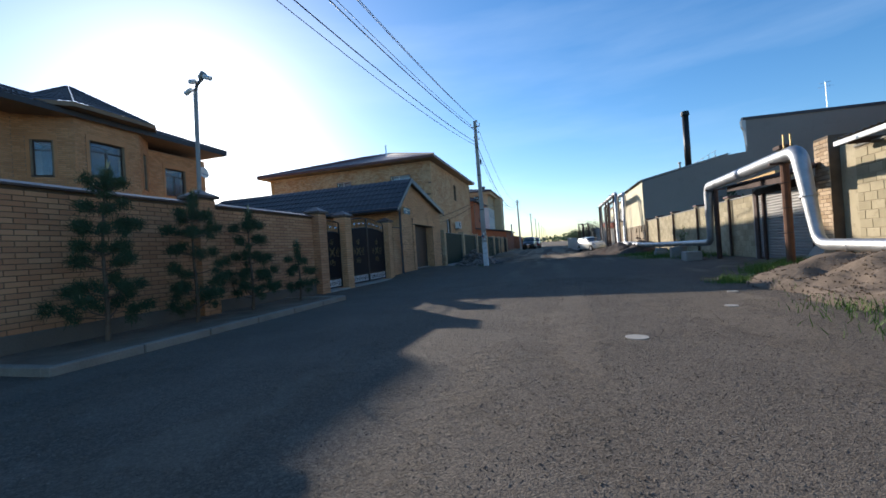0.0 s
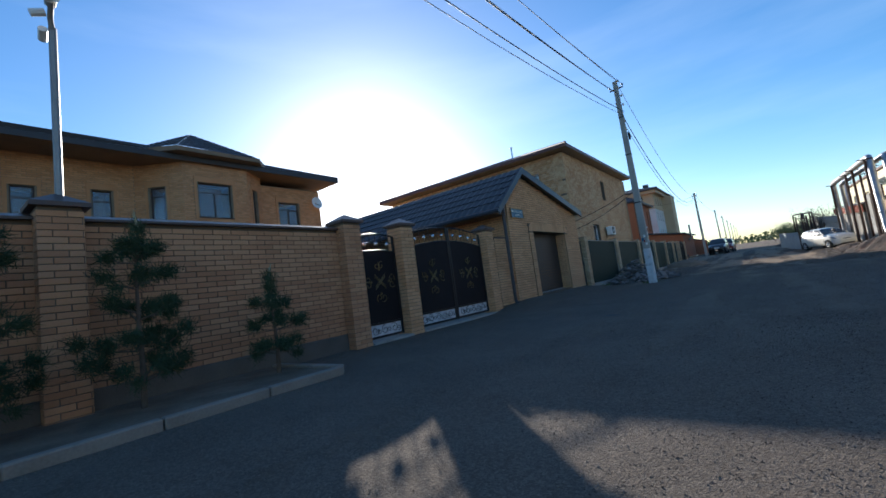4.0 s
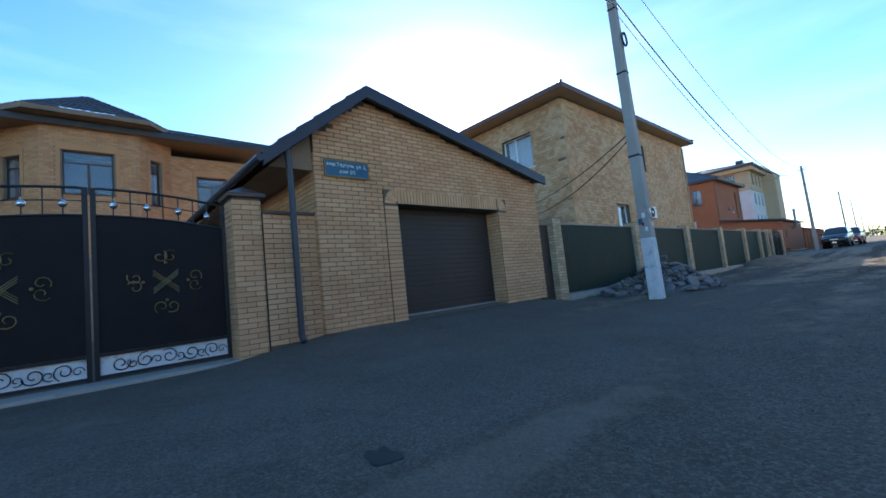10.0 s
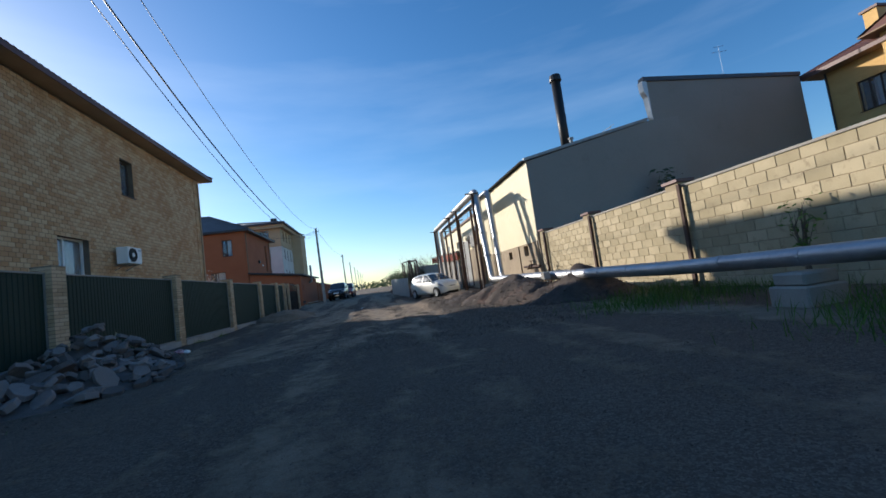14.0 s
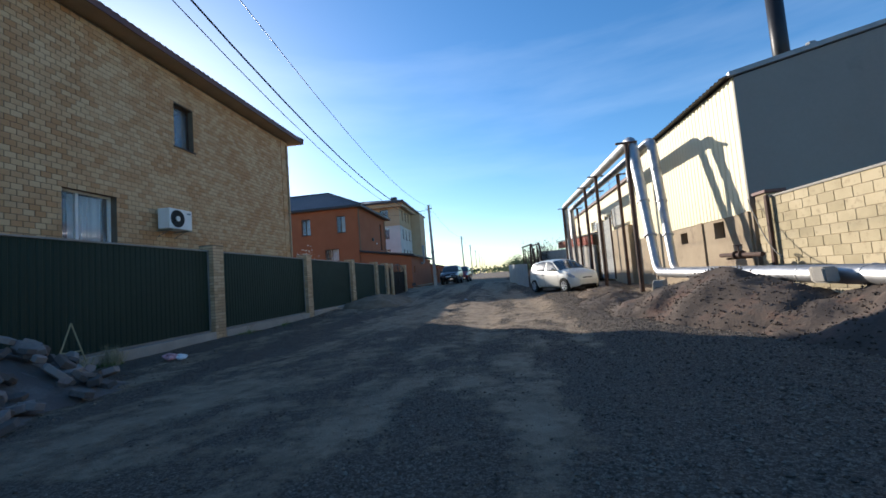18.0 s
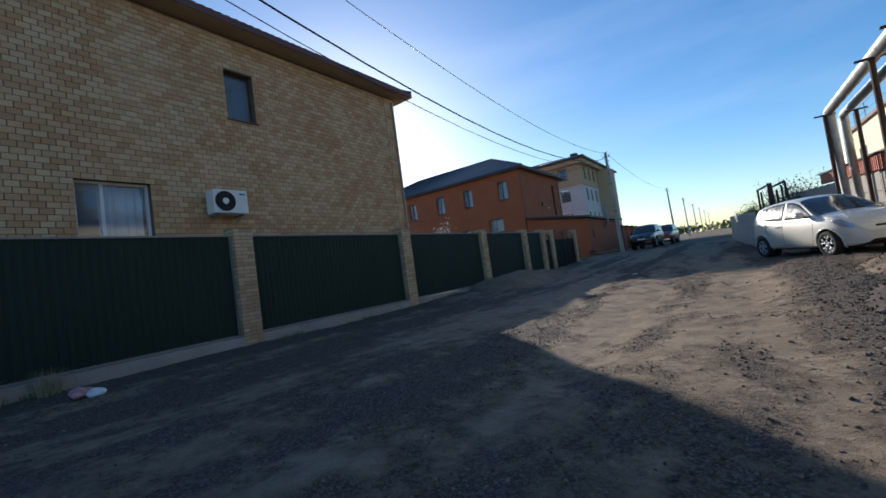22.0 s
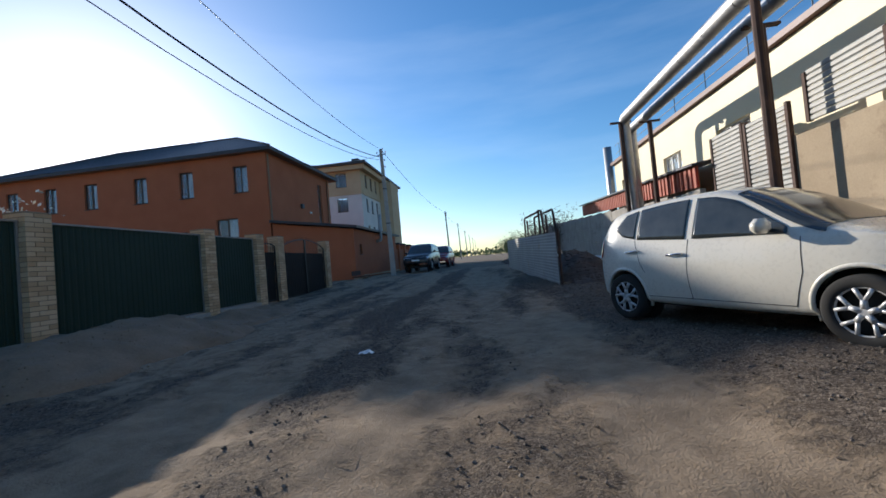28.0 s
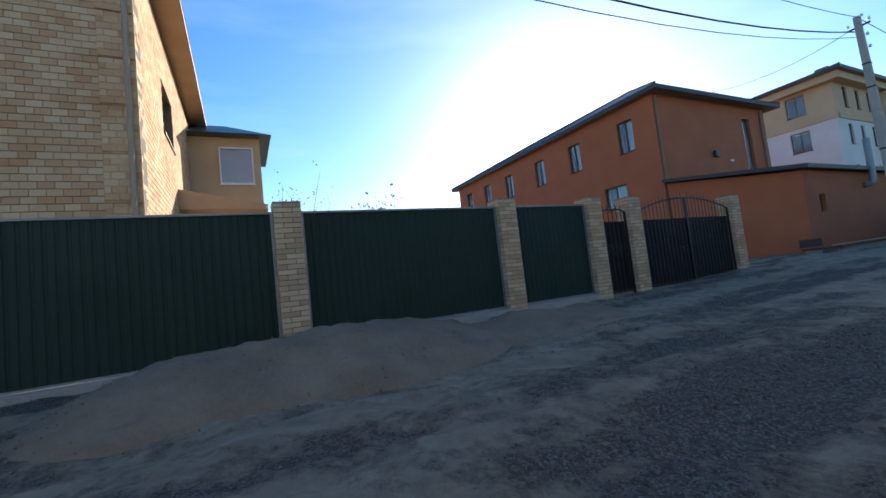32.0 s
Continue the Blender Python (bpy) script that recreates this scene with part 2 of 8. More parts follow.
def dusty(x, y):
    """How far pale dust covers the gravel at a place of the road, 0 to 1."""
    wob = 0.5 * noise.noise((y * 0.1, 3, 0))
    v = 0.34 + 0.6 * noise.noise((x * 0.85, y * 0.16, 11)) + 0.5 * noise.noise((x * 1.7, y * 0.1, 21)) + 0.45 * noise.noise((x * 2.1, y * 0.9, 5)) + 0.3 * noise.noise((x * 5, y * 3, 8))
    if y > 34:
        far = smoothstep(38, 45, y)
        v += 0.04 + 0.42 * far * math.exp(-((x + 0.5 - wob) / 1.5) ** 2) + 0.4 * math.exp(-((x + 2.9 - wob) / 0.8) ** 2)
        v -= 0.4 * smoothstep(1.0, 1.8, x) * (1 - smoothstep(2.8, 4.5, x)) + 0.5 * far * math.exp(-((x + 1.75 - wob) / 0.42) ** 2)
        v += 0.4 * smoothstep(-4.2, -5.5, x) * smoothstep(45, 49, y) - 0.18 * smoothstep(-3.8, -5.0, x) * (1 - smoothstep(44, 48, y))
    else:
        v -= 0.06
        v += 0.15 * smoothstep(1.8, 3.2, x) - 0.15 * smoothstep(-2.0, -4.0, x)
    return min(max(v, 0.0), 1.0)


# ---- materials ----
def surf(name, c1, c2, scale=3.0, fine=40.0, rough=0.85, bump=0.15, metal=0.0, grime=None, pick="", spread=0.0, stretch=(1, 1, 1), fine_mix=0.35, bump_dist=0.01, spec=0.4):
    """A surface of two colours, mixed by broad and fine noise at world scale, with a fine relief.
    pick: 'object' or 'island' gives each piece a tone of its own, spread wide."""
    m = bpy.data.materials.new(name)
    m.use_nodes = True
    nt = m.node_tree
    nd, lk = nt.nodes, nt.links
    bs = nd["Principled BSDF"]
    geo = nd.new("ShaderNodeNewGeometry")
    mp = nd.new("ShaderNodeMapping")
    mp.inputs["Scale"].default_value = stretch
    lk.new(geo.outputs["Position"], mp.inputs["Vector"])
    n1, n2 = nd.new("ShaderNodeTexNoise"), nd.new("ShaderNodeTexNoise")
    for n, s, d in ((n1, scale, 4.0), (n2, fine, 3.0)):
        n.inputs["Scale"].default_value, n.inputs["Detail"].default_value = s, d
        lk.new(mp.outputs["Vector"], n.inputs["Vector"])
    blend = nd.new("ShaderNodeMix")
    blend.inputs[0].default_value = fine_mix
    lk.new(n1.outputs["Fac"], blend.inputs[2])
    lk.new(n2.outputs["Fac"], blend.inputs[3])
    value = blend.outputs[0]
    if pick:
        src = nd.new("ShaderNodeObjectInfo").outputs["Random"] if pick == "object" else geo.outputs["Random Per Island"]
        sub = nd.new("ShaderNodeMath")
        sub.operation = "SUBTRACT"
        sub.inputs[1].default_value = 0.5
        lk.new(src, sub.inputs[0])
        mul = nd.new("ShaderNodeMath")
        mul.operation = "MULTIPLY_ADD"
        mul.inputs[1].default_value = spread
        lk.new(sub.outputs[0], mul.inputs[0])
        lk.new(value, mul.inputs[2])
        value = mul.outputs[0]
    ramp = nd.new("ShaderNodeValToRGB")
    ramp.color_ramp.elements[0].position, ramp.color_ramp.elements[0].color = 0.3, (*c1, 1)
    ramp.color_ramp.elements[1].position, ramp.color_ramp.elements[1].color = 0.7, (*c2, 1)
    lk.new(value, ramp.inputs["Fac"])
    colour = ramp.outputs["Color"]
    if grime:
        n3 = nd.new("ShaderNodeTexNoise")
        n3.inputs["Scale"].default_value, n3.inputs["Detail"].default_value, n3.inputs["Roughness"].default_value = grime[1], 6.0, 0.65
        lk.new(geo.outputs["Position"], n3.inputs["Vector"])
        r3 = nd.new("ShaderNodeValToRGB")
        r3.color_ramp.elements[0].position, r3.color_ramp.elements[0].color = grime[2], (0, 0, 0, 1)
        r3.color_ramp.elements[1].position, r3.color_ramp.elements[1].color = grime[2] + 0.15, (1, 1, 1, 1)
        lk.new(n3.outputs["Fac"], r3.inputs["Fac"])
        mx = nd.new("ShaderNodeMix")
        mx.data_type = "RGBA"
        mx.inputs[7].default_value = (*grime[0], 1)
        gm = nd.new("ShaderNodeMath")
        gm.operation = "MULTIPLY"
        gm.inputs[1].default_value = grime[3] if len(grime) > 3 else 0.7
        lk.new(r3.outputs["Color"], gm.inputs[0])
        lk.new(gm.outputs[0], mx.inputs[0])
        lk.new(colour, mx.inputs[6])
        colour = mx.outputs[2]
    lk.new(colour, bs.inputs["Base Color"])
    rr = nd.new("ShaderNodeMapRange")
    rr.inputs["To Min"].default_value, rr.inputs["To Max"].default_value = max(rough - 0.12, 0.02), min(rough + 0.1, 1.0)
    lk.new(n2.outputs["Fac"], rr.inputs["Value"])
    lk.new(rr.outputs["Result"], bs.inputs["Roughness"])
    bs.inputs["Metallic"].default_value = metal
    bs.inputs["Specular IOR Level"].default_value = spec
    if bump:
        bp = nd.new("ShaderNodeBump")
        bp.inputs["Strength"].default_value, bp.inputs["Distance"].default_value = bump, bump_dist
        lk.new(blend.outputs[0], bp.inputs["Height"])
        lk.new(bp.outputs["Normal"], bs.inputs["Normal"])
    return m


def brick_pair(name, c1, c2, spread=0.9, scale=1.2, **k):
    return (surf(name, c1, c2, scale, 60, 0.9, 0.25, pick="object", spread=spread, bump_dist=0.004, **k),
            surf(name + "_joined", c1, c2, scale, 60, 0.9, 0.25, pick="island", spread=spread, bump_dist=0.004, **k))


M_FENCE_BRICK = brick_pair("ochre_brick", (0.43, 0.205, 0.10), (0.56, 0.30, 0.155), 0.4)
M_GARAGE_BRICK = brick_pair("buff_brick", (0.53, 0.285, 0.135), (0.67, 0.385, 0.20), 0.35)
M_H2_BRICK = brick_pair("mottled_brick", (0.45, 0.255, 0.12), (0.59, 0.42, 0.245), 0.42, 0.8)
M_VILLA_BRICK = brick_pair("villa_brick", (0.46, 0.225, 0.10), (0.60, 0.32, 0.155), 0.4)
M_POST_BRICK = brick_pair("sand_brick", (0.42, 0.29, 0.165), (0.57, 0.42, 0.265), 0.6)
M_BLOCK = brick_pair("sandstone_block", (0.35, 0.29, 0.175), (0.48, 0.40, 0.255), 0.45, 2.0, grime=((0.26, 0.205, 0.125), 7.0, 0.56))
M_MORTAR = surf("mortar", (0.20, 0.15, 0.10), (0.29, 0.23, 0.16), 4, 60, 0.95, 0.3)
M_MORTAR_LIGHT = surf("light_mortar", (0.34, 0.29, 0.22), (0.44, 0.38, 0.30), 4, 60, 0.95, 0.3)
M_PLINTH = surf("dark_plinth", (0.10, 0.085, 0.068), (0.17, 0.145, 0.115), 1.5, 45, 0.95, 0.3)
M_MORTAR_H2 = surf("grey_mortar", (0.115, 0.09, 0.066), (0.17, 0.138, 0.105), 4, 60, 0.95, 0.3)
M_MORTAR_BLOCK = surf("block_mortar", (0.27, 0.22, 0.14), (0.37, 0.30, 0.195), 4, 60, 0.95, 0.3)
M_MORTAR_DARK = surf("dark_mortar", (0.10, 0.07, 0.05), (0.16, 0.12, 0.08), 4, 60, 0.95, 0.3)
M_CONCRETE = surf("concrete", (0.26, 0.24, 0.21), (0.40, 0.37, 0.32), 1.5, 45, 0.9, 0.3, grime=((0.15, 0.13, 0.11), 2.2, 0.58))
M_POLE = surf("pole_concrete", (0.30, 0.28, 0.25), (0.40, 0.38, 0.34), 1.5, 60, 0.9, 0.3, grime=((0.2, 0.18, 0.16), 3, 0.6))
M_WHITEWASH = surf("whitewash", (0.55, 0.55, 0.55), (0.72, 0.72, 0.72), 5, 40, 0.9, 0.2, grime=((0.3, 0.28, 0.26), 6, 0.55))
M_PLASTER_OLD = surf("old_plaster", (0.27, 0.21, 0.14), (0.40, 0.32, 0.22), 0.9, 30, 0.95, 0.35, grime=((0.17, 0.12, 0.08), 1.6, 0.56))
M_ROOF_DARK = surf("dark_roof_metal", (0.040, 0.037, 0.040), (0.065, 0.06, 0.062), 0.8, 30, 0.55, 0.05, spec=0.35)
M_ROOF_TEAL = surf("teal_roof_metal", (0.03, 0.06, 0.065), (0.05, 0.085, 0.09), 0.8, 30, 0.4, 0.05)
M_ROOF_BROWN = surf("brown_roof_metal", (0.10, 0.045, 0.035), (0.15, 0.07, 0.055), 0.8, 30, 0.5, 0.05)
M_SOFFIT = surf("brown_soffit", (0.20, 0.13, 0.08), (0.27, 0.18, 0.11), 2, 30, 0.7, 0.05)
M_SOFFIT_TAN = surf("tan_soffit", (0.34, 0.24, 0.15), (0.42, 0.31, 0.20), 2, 30, 0.7, 0.05)
M_TRIM_DARK = surf("dark_trim", (0.03, 0.03, 0.04), (0.05, 0.05, 0.06), 2, 30, 0.4, 0.03)
M_COPING = surf("brown_coping", (0.07, 0.045, 0.035), (0.11, 0.07, 0.055), 2, 30, 0.45, 0.03)
M_DOOR_BROWN = surf("brown_garage_door", (0.035, 0.027, 0.024), (0.05, 0.039, 0.034), 1.5, 60, 0.5, 0.06)
M_GREEN = surf("dark_green_sheet", (0.006, 0.021, 0.013), (0.011, 0.029, 0.020), 1.2, 30, 0.62, 0.04, spec=0.3, grime=((0.05, 0.05, 0.04), 4, 0.66, 0.5))
M_GREEN_TRIM = surf("grey_rail", (0.20, 0.20, 0.20), (0.30, 0.29, 0.28), 3, 40, 0.5, 0.05, metal=0.4)
M_BLACK_IRON = surf("black_iron", (0.016, 0.015, 0.016), (0.03, 0.028, 0.028), 3, 60, 0.45, 0.08, metal=0.3)
M_GATE_SHEET = surf("dark_gate_sheet", (0.010, 0.007, 0.007), (0.017, 0.012, 0.012), 2, 50, 0.72, 0.04, spec=0.25)
M_GOLD = surf("patinated_gold", (0.16, 0.11, 0.045), (0.30, 0.22, 0.10), 6, 60, 0.4, 0.1, metal=0.8)
M_STEEL = surf("polished_steel", (0.5, 0.5, 0.5), (0.7, 0.7, 0.7), 6, 60, 0.25, 0.05, metal=1.0)
M_FOIL = surf("zinc_cladding", (0.34, 0.34, 0.345), (0.52, 0.52, 0.52), 2.5, 12, 0.52, 0.6, metal=0.85, grime=((0.3, 0.29, 0.28), 3, 0.62), bump_dist=0.02)
M_RUST = surf("rusty_steel", (0.10, 0.045, 0.025), (0.20, 0.095, 0.05), 4, 40, 0.85, 0.3)
M_RUST_DARK = surf("dark_rusty_steel", (0.05, 0.03, 0.022), (0.10, 0.055, 0.04), 4, 40, 0.8, 0.3)
M_BEIGE = surf("cream_sheet", (0.74, 0.64, 0.41), (0.80, 0.70, 0.47), 0.8, 25, 0.55, 0.03)
M_GREY_PANEL = surf("grey_panel", (0.215, 0.20, 0.18), (0.26, 0.243, 0.22), 0.35, 12, 0.6, 0.03, grime=((0.15, 0.135, 0.12), 0.6, 0.62, 0.5))
M_ORANGE = surf("orange_render", (0.33, 0.105, 0.045), (0.40, 0.135, 0.06), 0.9, 40, 0.9, 0.2, grime=((0.30, 0.10, 0.05), 1.2, 0.6, 0.5))
M_CREAM_RENDER = surf("cream_render", (0.44, 0.32, 0.19), (0.53, 0.40, 0.25), 0.7, 30, 0.9, 0.12)
M_WHITE_RENDER = surf("white_render", (0.55, 0.53, 0.50), (0.66, 0.64, 0.60), 0.7, 30, 0.9, 0.12)
M_H1_BRICK = surf("yellow_facade_brick", (0.36, 0.205, 0.075), (0.50, 0.30, 0.12), 0.6, 14, 0.9, 0.3, stretch=(1, 1, 3.2), fine_mix=0.5)
M_YELLOW_BRICK = surf("bright_yellow_brick", (0.50, 0.31, 0.11), (0.66, 0.43, 0.18), 0.8, 16, 0.9, 0.3, stretch=(1, 1, 3.2), fine_mix=0.5)
M_RED_SHEET = surf("red_sheet", (0.30, 0.055, 0.025), (0.40, 0.09, 0.04), 1.2, 25, 0.6, 0.1, grime=((0.2, 0.06, 0.03), 2, 0.6))
M_GALV = surf("galvanised_sheet", (0.25, 0.25, 0.24), (0.36, 0.36, 0.34), 1.5, 30, 0.6, 0.06, metal=0.15, grime=((0.30, 0.22, 0.12), 2.2, 0.58))
M_SHUTTER = surf("shutter_slats", (0.30, 0.28, 0.26), (0.40, 0.38, 0.35), 1.5, 30, 0.5, 0.06, metal=0.3, grime=((0.2, 0.15, 0.12), 3, 0.62))
M_WHITE = surf("white_plastic", (0.70, 0.70, 0.69), (0.78, 0.78, 0.77), 3, 40, 0.45, 0.02)
M_FRAME_BROWN = surf("brown_window_frame", (0.05, 0.03, 0.022), (0.075, 0.047, 0.035), 3, 40, 0.5, 0.03)
M_CURTAIN = surf("white_curtain", (0.55, 0.55, 0.55), (0.72, 0.72, 0.72), 3, 9, 0.9, 0.1, stretch=(6, 6, 0.4))
# near-black colour that holds the shade of unlit interiors
M_INDOOR_SHADE = surf("indoor_shade", (0.03, 0.028, 0.026), (0.05, 0.047, 0.044), 1, 8, 0.9, 0.0)
M_CABLE = surf("black_cable", (0.015, 0.015, 0.015), (0.03, 0.03, 0.03), 5, 50, 0.6, 0.0)
M_BARK = surf("bark", (0.09, 0.06, 0.04), (0.16, 0.115, 0.08), 8, 50, 0.95, 0.5)
M_NEEDLE = surf("pine_needles", (0.028, 0.05, 0.022), (0.055, 0.085, 0.038), 6, 40, 0.75, 0.0, pick="island", spread=0.8)
M_CANDLE = surf("pine_candles", (0.30, 0.27, 0.16), (0.42, 0.38, 0.24), 8, 40, 0.8, 0.0)
M_GRASS = surf("grass", (0.06, 0.12, 0.014), (0.13, 0.21, 0.035), 4, 40, 0.8, 0.0, pick="island", spread=1.0)
M_BUSH = surf("bush_leaves", (0.05, 0.08, 0.02), (0.12, 0.15, 0.05), 2, 30, 0.8, 0.0, pick="island", spread=1.0)
M_TWIG = surf("bare_twigs", (0.10, 0.08, 0.06), (0.17, 0.14, 0.11), 6, 40, 0.9, 0.1)
M_BLOSSOM = surf("white_blossom", (0.62, 0.60, 0.52), (0.78, 0.76, 0.68), 9, 40, 0.8, 0.0, pick="island", spread=0.6)
M_EARTH = surf("brown_earth", (0.11, 0.078, 0.052), (0.24, 0.175, 0.12), 2.2, 26, 1.0, 0.8, grime=((0.20, 0.155, 0.115), 3.5, 0.6), bump_dist=0.03)
M_EARTH_DARK = surf("dark_earth", (0.045, 0.034, 0.027), (0.115, 0.086, 0.066), 2.6, 30, 1.0, 0.8, grime=((0.15, 0.072, 0.045), 1.3, 0.56, 0.7), bump_dist=0.03)
M_KERB = surf("soiled_kerb_concrete", (0.19, 0.155, 0.12), (0.31, 0.265, 0.215), 2.2, 40, 0.95, 0.3)
M_SAND = surf("sandy_earth", (0.16, 0.112, 0.070), (0.27, 0.195, 0.13), 2.0, 26, 1.0, 0.6, bump_dist=0.02)
M_STONE = surf("grey_rubble", (0.11, 0.094, 0.084), (0.24, 0.208, 0.19), 3, 30, 0.95, 0.5, pick="object", spread=0.9)
M_PEBBLE = surf("gravel_stone", (0.085, 0.068, 0.053), (0.23, 0.19, 0.148), 5, 40, 0.95, 0.2, pick="island", spread=1.0)


def road_material():
    """Worn asphalt and gravel that turn into a dirt track further along. The mesh attributes say where dust covers the gravel and where the asphalt ends."""
    m = bpy.data.materials.new("road_dirt")
    m.use_nodes = True
    nd, lk = m.node_tree.nodes, m.node_tree.links
    bs = nd["Principled BSDF"]
    geo = nd.new("ShaderNodeNewGeometry")

    def wave(scale, detail, rough=0.6):
        n = nd.new("ShaderNodeTexNoise")
        n.inputs["Scale"].default_value, n.inputs["Detail"].default_value, n.inputs["Roughness"].default_value = scale, detail, rough
        lk.new(geo.outputs["Position"], n.inputs["Vector"])
        return n.outputs["Fac"]

    def ramp(fac, *stops):
        r = nd.new("ShaderNodeValToRGB")
        for k, (p, c) in enumerate(stops):
            e = r.color_ramp.elements[k] if k < 2 else r.color_ramp.elements.new(p)
            e.position, e.color = p, (*c, 1)
        lk.new(fac, r.inputs["Fac"])
        return r.outputs["Color"]

    def mix(fac, a, b, mode="MIX"):
        x = nd.new("ShaderNodeMix")
        x.data_type, x.blend_type = "RGBA", mode
        if isinstance(fac, float):
            x.inputs[0].default_value = fac
        else:
            lk.new(fac, x.inputs[0])
        lk.new(a, x.inputs[6])
        lk.new(b, x.inputs[7])
        return x.outputs[2]

    def math_node(op, a, b):
        x = nd.new("ShaderNodeMath")
        x.operation = op
        for k, v in enumerate((a, b)):
            if isinstance(v, float):
                x.inputs[k].default_value = v
            else:
                lk.new(v, x.inputs[k])
        return x.outputs[0]

    def field(name):
        x = nd.new("ShaderNodeAttribute")
        x.attribute_name = name
        return x.outputs["Fac"]

    # stones: cells of two sizes, each with a tone of its own
    def cells(scale):
        v = nd.new("ShaderNodeTexVoronoi")
        v.inputs["Scale"].default_value = scale
        lk.new(geo.outputs["Position"], v.inputs["Vector"])
        g = nd.new("ShaderNodeSeparateColor")
        lk.new(v.outputs["Color"], g.inputs[0])
        return v.outputs["Distance"], g.outputs[0]
    d1, t1 = cells(62.0)
    d2, t2 = cells(150.0)
    tone = math_node("ADD", math_node("MULTIPLY", t1, 0.55), math_node("MULTIPLY", t2, 0.45))
    gravel = ramp(tone, (0.15, (0.055, 0.042, 0.032)), (0.55, (0.112, 0.088, 0.067)), (0.9, (0.23, 0.188, 0.145)))
    asphalt = mix(0.55, ramp(wave(0.9, 6.0), (0.35, (0.128, 0.106, 0.083)), (0.68, (0.195, 0.162, 0.128))), gravel)
    dust = ramp(wave(3.2, 7.0, 0.68), (0.32, (0.205, 0.154, 0.104)), (0.66, (0.34, 0.262, 0.18)))
    edge = math_node("ADD", field("dust"), math_node("MULTIPLY", math_node("SUBTRACT", wave(6.0, 8.0, 0.72), 0.5), 1.5))
    cover = nd.new("ShaderNodeMapRange")
    cover.inputs["From Min"].default_value, cover.inputs["From Max"].default_value = 0.32, 0.68
    lk.new(edge, cover.inputs["Value"])
    dirt = mix(cover.outputs["Result"], gravel, dust)
    base = mix(field("dirt"), mix(math_node("MULTIPLY", cover.outputs["Result"], 0.12), asphalt, dust), dirt)
    lk.new(base, bs.inputs["Base Color"])
    bs.inputs["Roughness"].default_value = 0.97
    bs.inputs["Specular IOR Level"].default_value = 0.2
    # relief: grit under the dust, soft lumps in it
    grit = math_node("MULTIPLY", math_node("ADD", math_node("MULTIPLY", d1, 0.35), math_node("MULTIPLY", d2, 0.5)), -0.7)
    soft = math_node("ADD", math_node("MULTIPLY", wave(30.0, 6.0, 0.7), 1.1), math_node("MULTIPLY", wave(5.0, 3.0), 1.2))
    lift = nd.new("ShaderNodeMix")
    lk.new(cover.outputs["Result"], lift.inputs[0])
    lk.new(grit, lift.inputs[2])
    lk.new(soft, lift.inputs[3])
    both = math_node("ADD", lift.outputs[0], math_node("MULTIPLY", wave(70.0, 4.0), 0.9))
    bp = nd.new("ShaderNodeBump")
    bp.inputs["Strength"].default_value, bp.inputs["Distance"].default_value = 0.9, 0.012
    lk.new(both, bp.inputs["Height"])
    lk.new(bp.outputs["Normal"], bs.inputs["Normal"])
    return m


M_ROAD = road_material()


def glass(name, tint=(0.9, 0.95, 1.0), rough=0.02):
    m = bpy.data.materials.new(name)
    m.use_nodes = True
    bs = m.node_tree.nodes["Principled BSDF"]
    bs.inputs["Base Color"].default_value = (*tint, 1)
    bs.inputs["Roughness"].default_value = rough
    bs.inputs["Transmission Weight"].default_value = 0.9
    bs.inputs["IOR"].default_value = 1.5
    return m


M_GLASS = glass("window_glass")
M_CAR_GLASS = glass("car_glass", (0.35, 0.40, 0.38))


def paint(name, colour, metal=0.0, rough=0.3, coat=0.6):
    m = surf(name, tuple(c * 0.92 for c in colour), colour, 2.5, 30, rough, 0.0, metal=metal)
    m.node_tree.nodes["Principled BSDF"].inputs["Coat Weight"].default_value = coat
    return m


M_CAR_WHITE = paint("white_car_paint", (0.74, 0.70, 0.60))
M_CAR_DARK = paint("dark_car_paint", (0.02, 0.021, 0.025))
M_CAR_RED = paint("red_car_paint", (0.25, 0.02, 0.02))
M_TYRE = surf("tyre_rubber", (0.018, 0.018, 0.018), (0.035, 0.034, 0.032), 5, 50, 0.9, 0.2)
M_RIM = surf("alloy_rim", (0.48, 0.48, 0.48), (0.60, 0.60, 0.60), 5, 50, 0.42, 0.05, metal=0.35)
M_BLACK_PLASTIC = surf("black_plastic", (0.015, 0.015, 0.015), (0.03, 0.03, 0.03), 5, 50, 0.6, 0.05)
M_LAMP_CLEAR = surf("headlamp_lens", (0.5, 0.5, 0.52), (0.7, 0.7, 0.72), 5, 30, 0.12, 0.05, metal=0.5)
M_LAMP_RED = surf("tail_lamp_lens", (0.28, 0.012, 0.012), (0.4, 0.03, 0.03), 5, 30, 0.15, 0.02)
M_SIGN_BLUE = surf("blue_enamel", (0.02, 0.09, 0.16), (0.035, 0.13, 0.21), 4, 40, 0.4, 0.02)
M_SIGN_WHITE = surf("sign_lettering", (0.70, 0.72, 0.62), (0.80, 0.82, 0.72), 4, 40, 0.5, 0.0)


# ---- ground ----
def spaced(lo, a, b, hi, step, grow=1.22):
    mid = [a + i * step for i in range(int(round((b - a) / step)) + 1)]
    out, s, v = [], step, b
    while v < hi:
        s *= grow
        v += s
        out.append(v)
    low, s, v = [], step, a
    while v > lo:
        s *= grow
        v -= s
        low.append(v)
    return low[::-1] + mid + out


